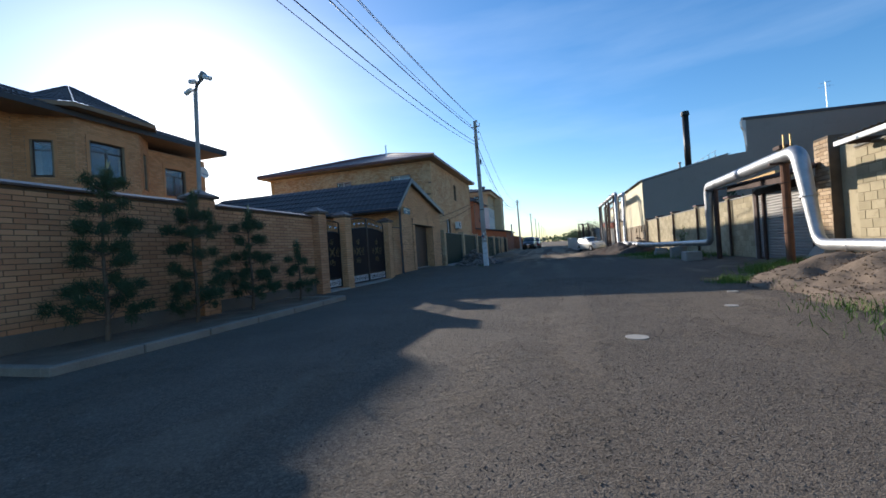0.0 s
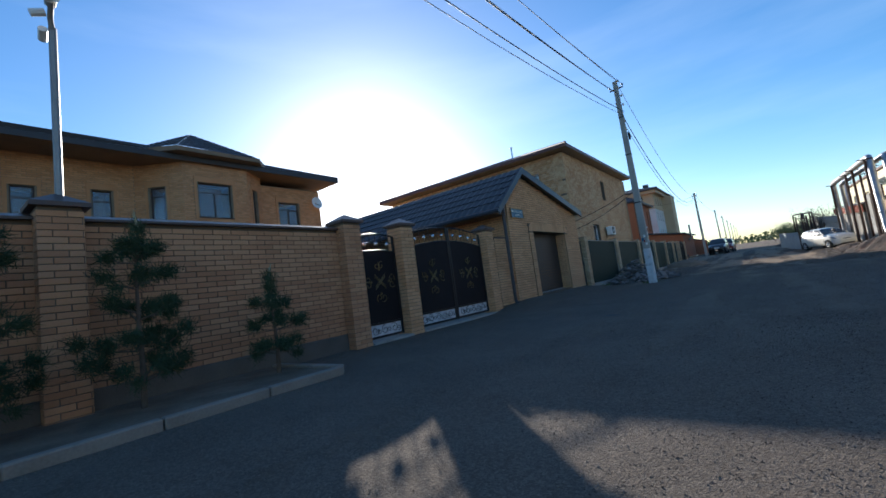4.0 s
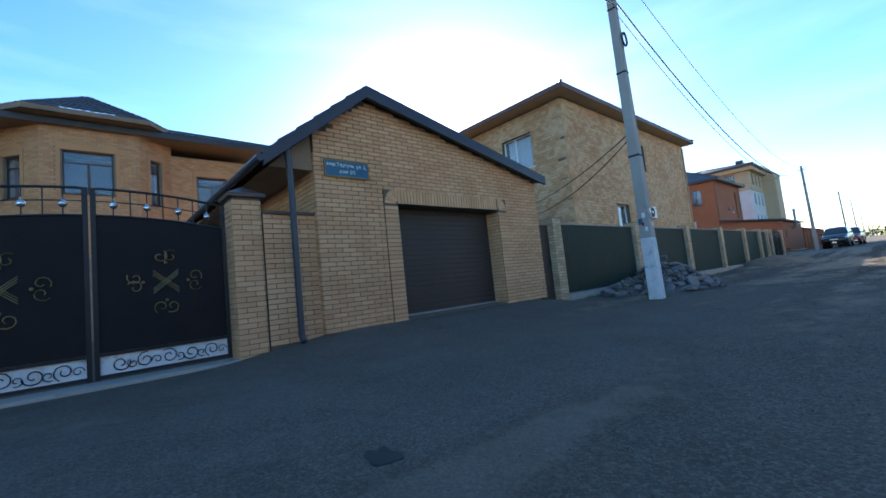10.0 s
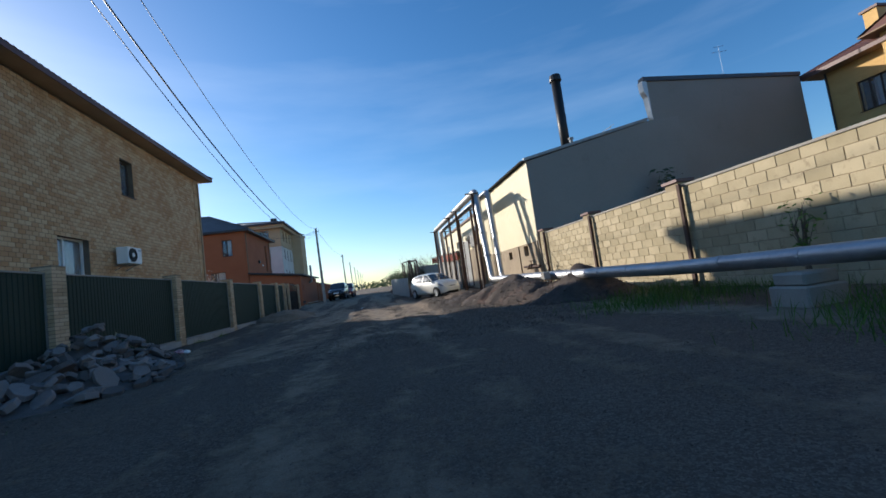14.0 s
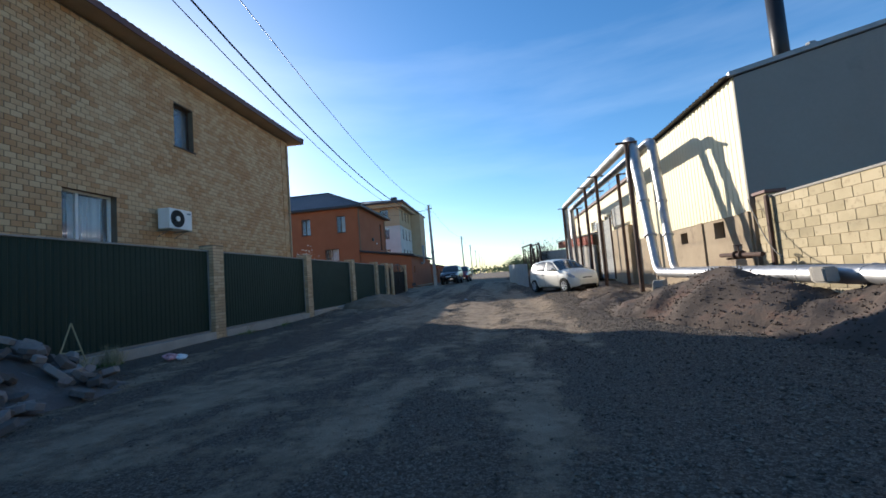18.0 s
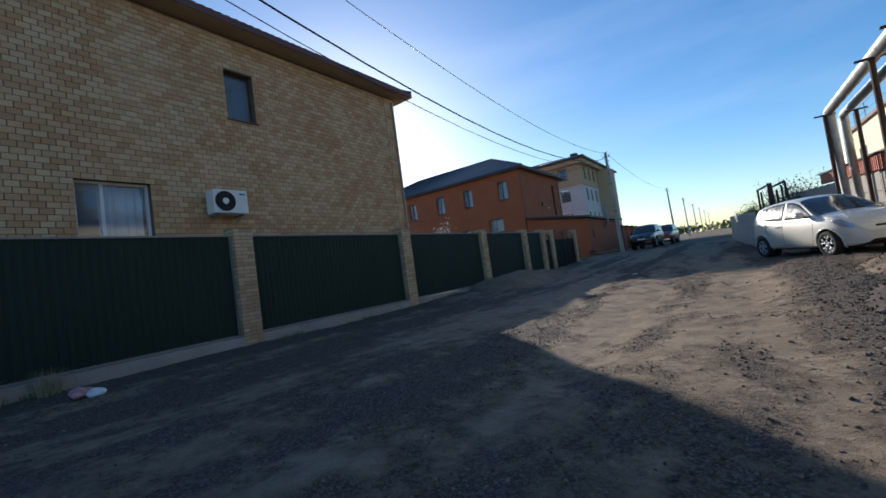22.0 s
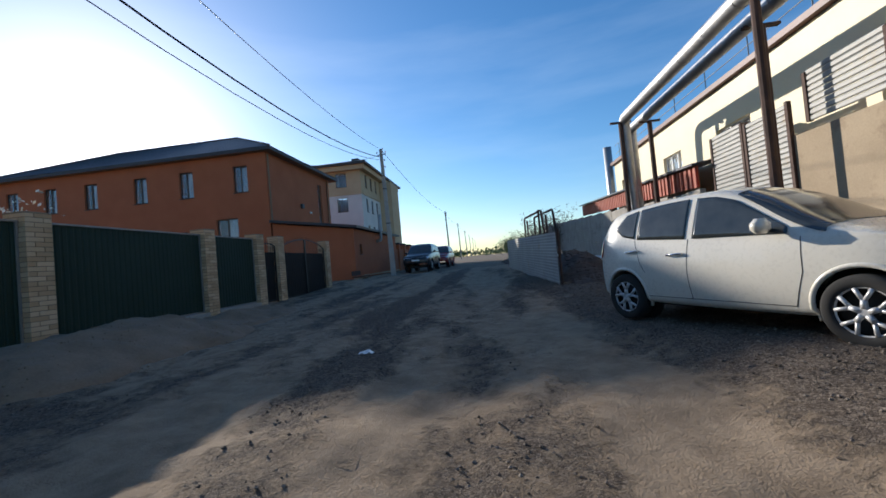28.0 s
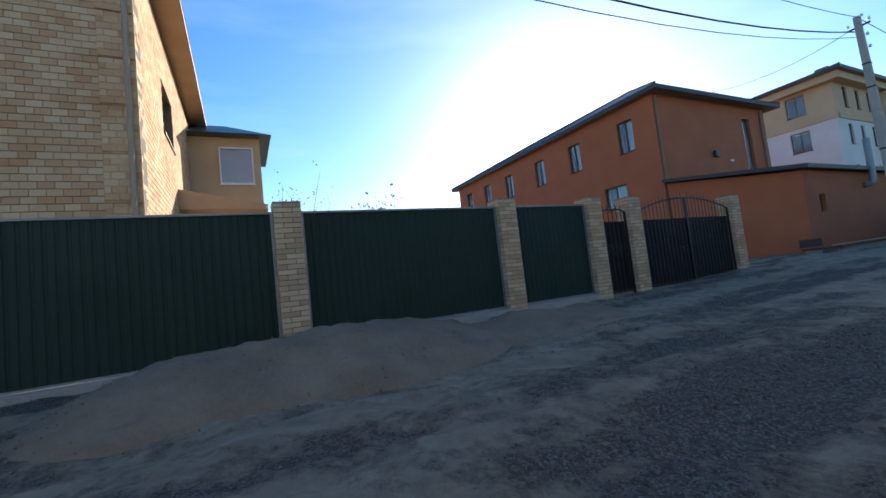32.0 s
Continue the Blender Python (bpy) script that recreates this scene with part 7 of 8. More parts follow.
# ---- plants ----
def pine(name, x, y, high, seed, label):
    """A young pine: trunk, whorls of rising branches that end in bushy tufts of needles, pale shoots at the tips."""
    r = random.Random(seed)
    t = thing(name, (x, y, 0.02), label, "pine", "young pines by the yard wall")
    lean = Vector((r.gauss(0, 0.05), r.gauss(0, 0.05), 0))
    base = Vector((x, y, -0.05))
    stem = lambda z: base + lean * (z / high) + Vector((0.02 * math.sin(z * 3), 0.02 * math.cos(z * 2.3), z + 0.05))
    part("trunk", tubed([stem(high * k / 6) for k in range(7)], [0.034, 0.03, 0.026, 0.021, 0.016, 0.011, 0.006], 7), M_BARK, t)
    bb, nc, nf, cb = bmesh.new(), [], [], bmesh.new()

    def tuft(c, d, size, n):
        for _ in range(n):
            v = (d * 0.55 + Vector((r.gauss(0, 0.8), r.gauss(0, 0.8), r.gauss(0.15, 0.8)))).normalized()
            side = v.orthogonal().normalized() * 0.0045
            s = c + Vector((r.gauss(0, 0.35), r.gauss(0, 0.35), r.gauss(0, 0.3))) * size
            e = s + v * size * r.uniform(0.55, 1.0)
            k = len(nc)
            nc.extend((s - side, s + side, e))
            nf.append((k, k + 1, k + 2))

    z = 0.34 * r.uniform(0.8, 1.2)
    while z < high - 0.3:
        reach = (0.62 - 0.42 * z / high) * min(1.0, high / 2.0)
        m = r.choice((3, 4, 4, 5))
        a0 = r.uniform(0, 6.28)
        for k in range(m):
            a = a0 + k * 6.283 / m + r.uniform(-0.35, 0.35)
            le = reach * r.uniform(0.5, 1.15)
            d = Vector((math.cos(a), math.sin(a), r.uniform(0.1, 0.35)))
            p0 = stem(z + r.uniform(-0.05, 0.05))
            p1, p2 = p0 + d * le * 0.6, p0 + d * le + Vector((0, 0, 0.16 * le))
            tube(bb, [p0, p1, p2], [0.011, 0.008, 0.004], 5)
            tuft(p2, d.normalized(), 0.13, 230)
            if le > 0.3:
                tuft(p0.lerp(p2, 0.66) + Vector((r.gauss(0, 0.05), r.gauss(0, 0.05), 0.03)), d.normalized(), 0.115, 170)
                for s in (-1, 1):
                    if r.random() < 0.6:
                        q = p1 + Vector((-d.y, d.x, 0.25)) * s * r.uniform(0.12, 0.22)
                        tube(bb, [p1, q], [0.006, 0.003], 4)
                        tuft(q, (q - p1).normalized(), 0.105, 130)
            if r.random() < 0.3:
                tube(cb, [p2, p2 + Vector((r.gauss(0, 0.01), r.gauss(0, 0.01), r.uniform(0.06, 0.12)))], [0.008, 0.004], 5)
        z += r.uniform(0.26, 0.38)
    for k in range(7):
        tuft(stem(high - 0.06 * k - 0.05), Vector((0, 0, 1)), 0.12, 90)
    for k in range(3):
        p = stem(high - 0.05)
        tube(cb, [p, p + Vector((r.uniform(-0.05, 0.05), r.uniform(-0.05, 0.05), r.uniform(0.1, 0.2)))], [0.012, 0.005], 5)
    part("branchwork", bb, M_BARK, t)
    me = bpy.data.meshes.new("needles")
    me.from_pydata([v - t.location for v in nc], [], nf)
    me.materials.append(M_NEEDLE)
    ob = new("needles", me)
    ob.parent = t
    ob["kind"] = "stuff"
    part("candles", cb, M_CANDLE, t, "pale new shoots")


pine("pine", -6.65, 11.95, 2.5, 1, "young pine with dense dark needles and pale shoots")
pine("pine", -6.6, 13.4, 2.3, 2, "young pine with dense dark needles and pale shoots")
pine("pine", -6.6, 14.75, 2.1, 3, "young pine with dense dark needles and pale shoots")
pine("pine", -6.55, 16.3, 1.45, 4, "small young pine with sparse needles")
# soil of the planting strip
bm = bmesh.new()
box(bm, -7.25, -5.61, 10.73, 16.57, -0.1, 0.06)
strip_soil = tagged(part("planting_soil", bm, M_EARTH), "dark soil of the planting strip", "soil", kind="structure")


def grass_patch(name, count, where, high, label, material=None):
    co, fs = [], []
    for _ in range(count):
        x, y = where()
        z = ground_z(x, y) - 0.01
        h = high * random.uniform(0.4, 1.0)
        a = random.uniform(0, 6.28)
        w = Vector((math.cos(a), math.sin(a), 0)) * random.uniform(0.003, 0.006)
        lean = Vector((random.gauss(0, 0.35), random.gauss(0, 0.35), 1)).normalized()
        b = Vector((x, y, z))
        k = len(co)
        mid = b + lean * h * 0.6
        tip_ = b + lean * h + Vector((random.gauss(0, 0.15), random.gauss(0, 0.15), 0)) * h
        co.extend((b - w, b + w, mid + w * 0.8, mid - w * 0.8, tip_))
        fs.extend(((k, k + 1, k + 2, k + 3), (k + 3, k + 2, k + 4)))
    me = bpy.data.meshes.new(name)
    me.from_pydata(co, [], fs)
    me.materials.append(material or M_GRASS)
    return tagged(new(name, me), label, "grass", kind="stuff")


def clumps(centres, spread):
    return lambda: (lambda c: (random.gauss(c[0], spread * c[2]), random.gauss(c[1], spread * c[2])))(random.choice(centres))


grass_patch("grass", 3500, clumps([(4.6, 19.3, 1.0), (5.2, 19.6, 0.8), (4.2, 18.8, 0.8), (5.4, 20.2, 0.6)], 0.35), 0.32, "green grass tufts beside the gateway")
grass_patch("grass", 3000, clumps([(3.3, 13.6, 1.0), (3.0, 12.4, 1.0), (3.6, 15.8, 0.6), (2.9, 17.2, 0.5)], 0.4), 0.2, "green grass tufts at the edge of the road")
grass_patch("grass", 5000, clumps([(5.4, 27.5, 1.5), (5.3, 30, 1.5), (5.2, 33, 1.5), (5.5, 35, 1.5), (4.1, 29.5, 1.2), (4.0, 33.5, 1.2)], 0.45), 0.28, "green grass below the low pipe")
grass_patch("weeds", 1400, clumps([(-6.85, 38.2, 0.6), (-6.8, 37.2, 0.8), (-6.9, 32.3, 0.7), (-6.8, 42, 0.8), (-4.6, 31.2, 0.6), (-6.85, 51.9, 0.8), (-6.7, 53.5, 0.8), (-6.85, 44, 0.8)], 0.25), 0.12, "sparse weeds at the foot of the fence")
grass_patch("dry_grass", 500, clumps([(-6.75, 37.6, 0.5), (-6.8, 38.3, 0.4)], 0.2), 0.4, "dry stalks beside the rubble", M_CANDLE)


def leafy(name, x, y, high, spread, seed, label, leaf_mat, leaf=0.05, count=2500, stems=7, category="bush", twiggy=0.0):
    r = random.Random(seed)
    t = thing(name, (x, y, ground_z(x, y)), label, category)
    g = ground_z(x, y)
    tb, tips = bmesh.new(), []
    for _ in range(stems):
        a = r.uniform(0, 6.28)
        p = Vector((x + r.gauss(0, spread * 0.15), y + r.gauss(0, spread * 0.15), g - 0.05))
        q = p + Vector((math.cos(a) * spread * r.uniform(0.2, 0.7), math.sin(a) * spread * r.uniform(0.2, 0.7), high * r.uniform(0.55, 0.8)))
        tube(tb, [p, p.lerp(q, 0.5) + Vector((0, 0, 0.1 * high)), q], [0.03 * high / 2, 0.02 * high / 2, 0.008], 5)
        for _ in range(7):
            s = p.lerp(q, r.uniform(0.35, 1.0))
            e = s + Vector((r.gauss(0, 0.3 * spread), r.gauss(0, 0.3 * spread), r.uniform(0.05, 0.35) * high))
            tube(tb, [s, e], [0.01, 0.003], 4)
            tips += [s.lerp(e, r.uniform(0.3, 1.1)) for _ in range(6)]
    part("trunk", tb, M_TWIG, t)
    co, fs = [], []
    for _ in range(count):
        c = r.choice(tips) + Vector((r.gauss(0, 0.12), r.gauss(0, 0.12), r.gauss(0, 0.12))) * (high / 2)
        u = Vector((r.gauss(0, 1), r.gauss(0, 1), r.gauss(0, 1))).normalized()
        v = u.orthogonal().normalized()
        s = leaf * r.uniform(0.6, 1.3)
        k = len(co)
        co.extend((c - u * s - t.location, c + v * s * 0.5 - t.location, c + u * s - t.location, c - v * s * 0.5 - t.location))
        fs.append((k, k + 1, k + 2, k + 3))
    me = bpy.data.meshes.new("leaves")
    me.from_pydata(co, [], fs)
    me.materials.append(leaf_mat)
    ob = new("leaves", me)
    ob.parent = t
    ob["kind"] = "stuff"
    return t


leafy("blossoming_bush", -10.3, 53.6, 3.1, 1.2, 5, "blossoming white bush behind the green fence", M_BLOSSOM, 0.05, 1600, 9)
leafy("fruit_tree", -12.5, 52.2, 4.0, 1.6, 8, "sparse blossoming fruit tree behind the green fence", M_BLOSSOM, 0.035, 500, 7, "tree")
for k, (x, y, h, s) in enumerate(((4.6, 84, 4.5, 2.2), (5.5, 79, 4.0, 2.0), (5.0, 90, 3.5, 2.4), (4.0, 98, 3.0, 2.6), (4.5, 108, 3.2, 3.0), (5.5, 120, 3.5, 3.5), (4.5, 135, 3.5, 4), (6, 150, 4, 5), (3.5, 103, 2.4, 2.2))):
    leafy("roadside_bush", x, y, h, s, 20 + k, "leafy green bush beside the far road" if k > 1 else "tall half-bare bush beside the far road", M_BUSH if k > 1 else M_TWIG, 0.09, 1500 if k > 1 else 600, 12)
leafy("small_conifer", 11.8, 41.9, 3.7, 0.35, 61, "dark bushy conifer behind the block wall", M_NEEDLE, 0.13, 2600, 12, "tree")
leafy("sapling", 5.85, 32.0, 1.6, 0.3, 62, "young sapling with fresh green leaves by the wall", M_GRASS, 0.05, 110, 3, "tree")
# far woods
co, fs = [], []
r = random.Random(3)
for _ in range(16000):
    a = r.uniform(-1.35, 1.35)
    d = r.uniform(260, 420)
    x, y = d * math.sin(a), d * math.cos(a) + 20
    if abs(x + 8) < 5 and y < 330:
        continue
    hh = (3.5 + 3.5 * noise.noise((x * 0.02, y * 0.02, 1))) * r.random() ** 0.7
    s = r.uniform(0.5, 1.1)
    c = Vector((x, y, ground_z(x, y) + max(0.2, hh)))
    u = Vector((r.gauss(0, 1), r.gauss(0, 0.5), r.gauss(0, 1))).normalized()
    v = u.orthogonal().normalized()
    k = len(co)
    co.extend((c - u * s, c + v * s * 0.7, c + u * s, c - v * s * 0.7))
    fs.append((k, k + 1, k + 2, k + 3))
me = bpy.data.meshes.new("far_woods")
me.from_pydata(co, [], fs)
me.materials.append(M_BUSH)
tagged(new("far_woods", me), "low green woods on the horizon", "woods", kind="stuff")

# ---- small things on the ground ----
hatch = thing("manhole_cover", (0.24, 12.3, 0.0), "pale worn manhole cover in the road", "manhole")
bm = bmesh.new()
bmesh.ops.create_cone(bm, cap_ends=True, segments=28, radius1=0.115, radius2=0.11, depth=0.03, matrix=Matrix.Translation((0.22, 12.23, ground_z(0.22, 12.23) - 0.007)))
part("lid", bm, M_CONCRETE, hatch)
for k, (x, y) in enumerate(((1.75, 14.2), (2.3, 15.7))):
    bm = bmesh.new()
    bmesh.ops.create_cone(bm, cap_ends=True, segments=14, radius1=0.09, radius2=0.085, depth=0.03, matrix=Matrix.Translation((x, y, ground_z(x, y) - 0.006)))
    tagged(part("flat_stone", bm, M_CONCRETE), "pale flat stone pressed into the road", "stone")
M_BAG = surf("red_checked_plastic", (0.42, 0.10, 0.12), (0.60, 0.45, 0.46), 20, 60, 0.5, 0.1)
bag = thing("litter_bag", (-5.75, 38.4, ground_z(-5.75, 38.4)), "crumpled red and white plastic bag", "litter")
for off, mt, sc in (((0, 0, 0.08), M_BAG, 0.1), ((0.1, 0.12, 0.05), M_WHITE, 0.085)):
    bm = bmesh.new()
    bmesh.ops.create_icosphere(bm, subdivisions=3, radius=sc)
    for v in bm.verts:
        v.co *= 1 + 0.5 * noise.noise(v.co * 14)
        v.co.z *= 0.6
        v.co += bag.location + Vector(off)
    part("foil", bm, mt, bag)
tri = thing("stick_frame", (-6.6, 37.5, 0), "small pale frame of sticks leaning on the fence footing", "sticks")
for a, b in (((-6.75, 37.35, 0.1), (-6.7, 37.55, 0.75)), ((-6.72, 37.8, 0.1), (-6.7, 37.55, 0.75)), ((-6.74, 37.42, 0.3), (-6.71, 37.7, 0.3))):
    part("stick", tubed([a, b], 0.012, 5), M_CANDLE, tri)
paper = thing("litter_paper", (-1.53, 49.71, ground_z(-1.53, 49.71)), "crumpled pale scrap of paper on the road", "litter")
bm = bmesh.new()
bmesh.ops.create_grid(bm, x_segments=6, y_segments=4, size=0.07)
for v in bm.verts:
    v.co += Vector((-1.53, 49.71, ground_z(-1.53, 49.71) + 0.03 + 0.03 * noise.noise(v.co * 20)))
bmesh.ops.solidify(bm, geom=bm.faces[:], thickness=0.003)
part("sheet", bm, M_WHITE, paper)

# broken concrete in the tongue of the heap
for (x, y, w, d, h, turn, label) in ((3.5, 41.7, 0.2, 0.16, 0.34, 20, "upright chunk of broken concrete in the earth heap"), (2.75, 42.6, 0.3, 0.14, 0.1, -35, "flat broken slab at the foot of the heap"), (4.15, 37.9, 0.2, 0.15, 0.2, 50, "pale boulder in the earth heap")):
    bm = bmesh.new()
    prism(bm, [(w * math.cos(i * 1.047 + 0.2) * (1 + 0.15 * math.sin(i * 2.3)), d * math.sin(i * 1.047 + 0.2) * (1 + 0.15 * math.cos(i * 1.7)), 0.0) for i in range(6)], (0.03, 0.02, h))
    bmesh.ops.bevel(bm, geom=bm.edges[:], offset=0.02, segments=2, affect="EDGES")
    bmesh.ops.transform(bm, matrix=Matrix.Translation((x, y, ground_z(x, y) + (0.55 if y < 40 else 0.2 if h > 0.2 else 0.04))) @ Matrix.Rotation(radians(turn), 4, "Z"), verts=bm.verts)
    tagged(part("concrete_chunk", bm, M_CONCRETE), label, "rubble")
# oil stain on the asphalt
M_OIL = surf("oil_stain", (0.022, 0.019, 0.017), (0.05, 0.043, 0.037), 6, 40, 0.75, 0.3)
for cx, cy, rad in ((-3.4, 21.05, 0.16), (-3.05, 21.2, 0.06), (-2.6, 22.6, 0.10)):
    bm = bmesh.new()
    ring = []
    for i in range(28):
        a = i * 2 * math.pi / 28
        q = rad * (0.75 + 0.5 * noise.noise((math.cos(a) * 1.6 + cx, math.sin(a) * 1.6, 3)))
        x, y = cx + 1.5 * q * math.cos(a), cy + q * math.sin(a)
        ring.append(bm.verts.new((x, y, ground_z(x, y) + 0.005)))
    mid = bm.verts.new((cx, cy, ground_z(cx, cy) + 0.006))
    for i in range(28):
        bm.faces.new((mid, ring[i], ring[(i + 1) % 28]))
    tagged(part("oil_stain", bm, M_OIL), "dark oil stain on the worn asphalt", "stain", kind="structure")
# blue number plate on the north wall of the brick house
plate = thing("house_number", (-9.55, 48.9, 2.4), "small blue enamel house number plate", "sign")
part("plate", boxed(-9.78, -9.36, 48.892, 48.91, 2.24, 2.54, bev=0.006), M_SIGN_BLUE, plate)
part("inscription", boxed(-9.70, -9.44, 48.911, 48.914, 2.34, 2.37), M_SIGN_WHITE, plate)
part("inscription", boxed(-9.66, -9.48, 48.911, 48.914, 2.42, 2.45), M_SIGN_WHITE, plate)
# loose cable and an old valve pipe by the corner of the workshop
cable("loose_cable", (6.02, 42.55, 2.3), (5.75, 41.2, 0.9), 0.25, 0.012, "black cable hanging down the block wall", 10)
valve = thing("valve_pipe", (5.45, 42.1, 1.0), "short rusty pipe with a flanged valve", "pipe")
part("tube", tubed([(5.45, 41.3, 0.98), (5.45, 42.9, 1.02)], 0.05, 10), M_RUST_DARK, valve)
for y in (42.0, 42.25):
    part("flange", tubed([(5.45, y, 1.0), (5.45, y + 0.03, 1.0)], 0.1, 12), M_RUST_DARK, valve)
part("spindle", tubed([(5.45, 42.14, 1.0), (5.45, 42.14, 1.22)], 0.02, 8), M_RUST_DARK, valve)
part("hand_wheel", tubed([(5.45 + 0.08 * math.cos(k * 0.5236), 42.14 + 0.08 * math.sin(k * 0.5236), 1.22) for k in range(13)], 0.012, 6), M_RUST_DARK, valve)
part("bracket", boxed(5.5, 6.12, 42.75, 42.8, 0.9, 0.95), M_RUST_DARK, valve)
# concrete thresholds of the gates
for y0, y1 in ((18.55, 19.67), (20.07, 23.18)):
    tagged(part("threshold", boxed(-7.5, -7.02, y0, y1, -0.12, 0.045, bev=0.01), M_CONCRETE), "pale concrete threshold below the gate", "threshold", kind="structure")


# ---- cars ----
M_CAR_WINDOW = surf("tinted_car_glass", (0.03, 0.036, 0.037), (0.06, 0.066, 0.066), 2.5, 9, 0.10, 0.0, spec=0.7)
M_CHROME = surf("chrome", (0.6, 0.6, 0.6), (0.75, 0.75, 0.75), 4, 30, 0.15, 0.0, metal=1.0)


def wheel(parent, x, y, r, side, spokes=5):
    """A wheel at (x, y) in the car's own frame; side: +1 on its left, -1 on its right."""
    bm = bmesh.new()
    prof = [(0.64, 0.075), (0.70, 0.092), (0.9, 0.098), (0.98, 0.08), (1.0, 0.05), (1.0, -0.05), (0.98, -0.085), (0.9, -0.1), (0.62, -0.09)]
    n = 36
    rings = []
    for i in range(n):
        a = 2 * math.pi * i / n
        rings.append([bm.verts.new((x + r * q * math.cos(a), y + side * w, r + r * q * math.sin(a))) for q, w in prof])
    for i in range(n):
        a, b = rings[i], rings[(i + 1) % n]
        for k in range(len(prof) - 1):
            bm.faces.new((a[k], b[k], b[k + 1], a[k + 1]))
    bmesh.ops.recalc_face_normals(bm, faces=bm.faces)
    ty = part("wheel", bm, M_TYRE, parent, "black tyre", smooth=True)
    yo = y + side * 0.07
    ri = r * 0.66
    bm = bmesh.new()
    tube(bm, [(x + ri * math.cos(a * 2 * math.pi / 32), yo, r + ri * math.sin(a * 2 * math.pi / 32)) for a in range(33)], 0.012, 6, caps=False)
    part("rim", bm, M_RIM, ty, "silver alloy rim", smooth=True)
    bm = bmesh.new()
    bmesh.ops.create_cone(bm, cap_ends=True, segments=28, radius1=ri, radius2=ri, depth=0.01, matrix=Matrix.Translation((x, y, r)) @ Matrix.Rotation(radians(90), 4, "X"))
    part("wheel_well", bm, M_BLACK_PLASTIC, ty)
    for k in range(spokes):
        a = 2 * math.pi * k / spokes + 0.3
        fork = lambda q, s: (x + ri * q * math.cos(a + s), yo + side * (0.012 - 0.008 * q), r + ri * q * math.sin(a + s))
        bm = bmesh.new()
        tube(bm, [fork(0.15, 0), fork(0.5, 0)], [0.026, 0.022], 6)
        for s in (-0.3, 0.3):
            tube(bm, [fork(0.46, s * 0.1), fork(0.75, s * 0.8), fork(0.99, s)], [0.017, 0.016, 0.018], 6)
        part("spoke", bm, M_RIM, ty, smooth=True)
    bm = bmesh.new()
    bmesh.ops.create_cone(bm, cap_ends=True, segments=18, radius1=ri * 0.24, radius2=ri * 0.18, depth=0.03, matrix=Matrix.Translation((x, yo + side * 0.012, r)) @ Matrix.Rotation(radians(-90 * side), 4, "X"))
    part("hub_cap", bm, M_RIM, ty)


def curve_at(points, x):
    """Smooth interpolation through (x, value) points."""
    if x <= points[0][0]:
        return points[0][1]
    for i in range(len(points) - 1):
        (xa, va), (xb, vb) = points[i], points[i + 1]
        if x <= xb:
            def slope(k):
                p, q = points[max(k - 1, 0)], points[min(k + 1, len(points) - 1)]
                return (q[1] - p[1]) / (q[0] - p[0])
            h, t = xb - xa, (x - xa) / (xb - xa)
            return (2 * t ** 3 - 3 * t ** 2 + 1) * va + (t ** 3 - 2 * t ** 2 + t) * h * slope(i) + (-2 * t ** 3 + 3 * t ** 2) * vb + (t ** 3 - t ** 2) * h * slope(i + 1)
    return points[-1][1]


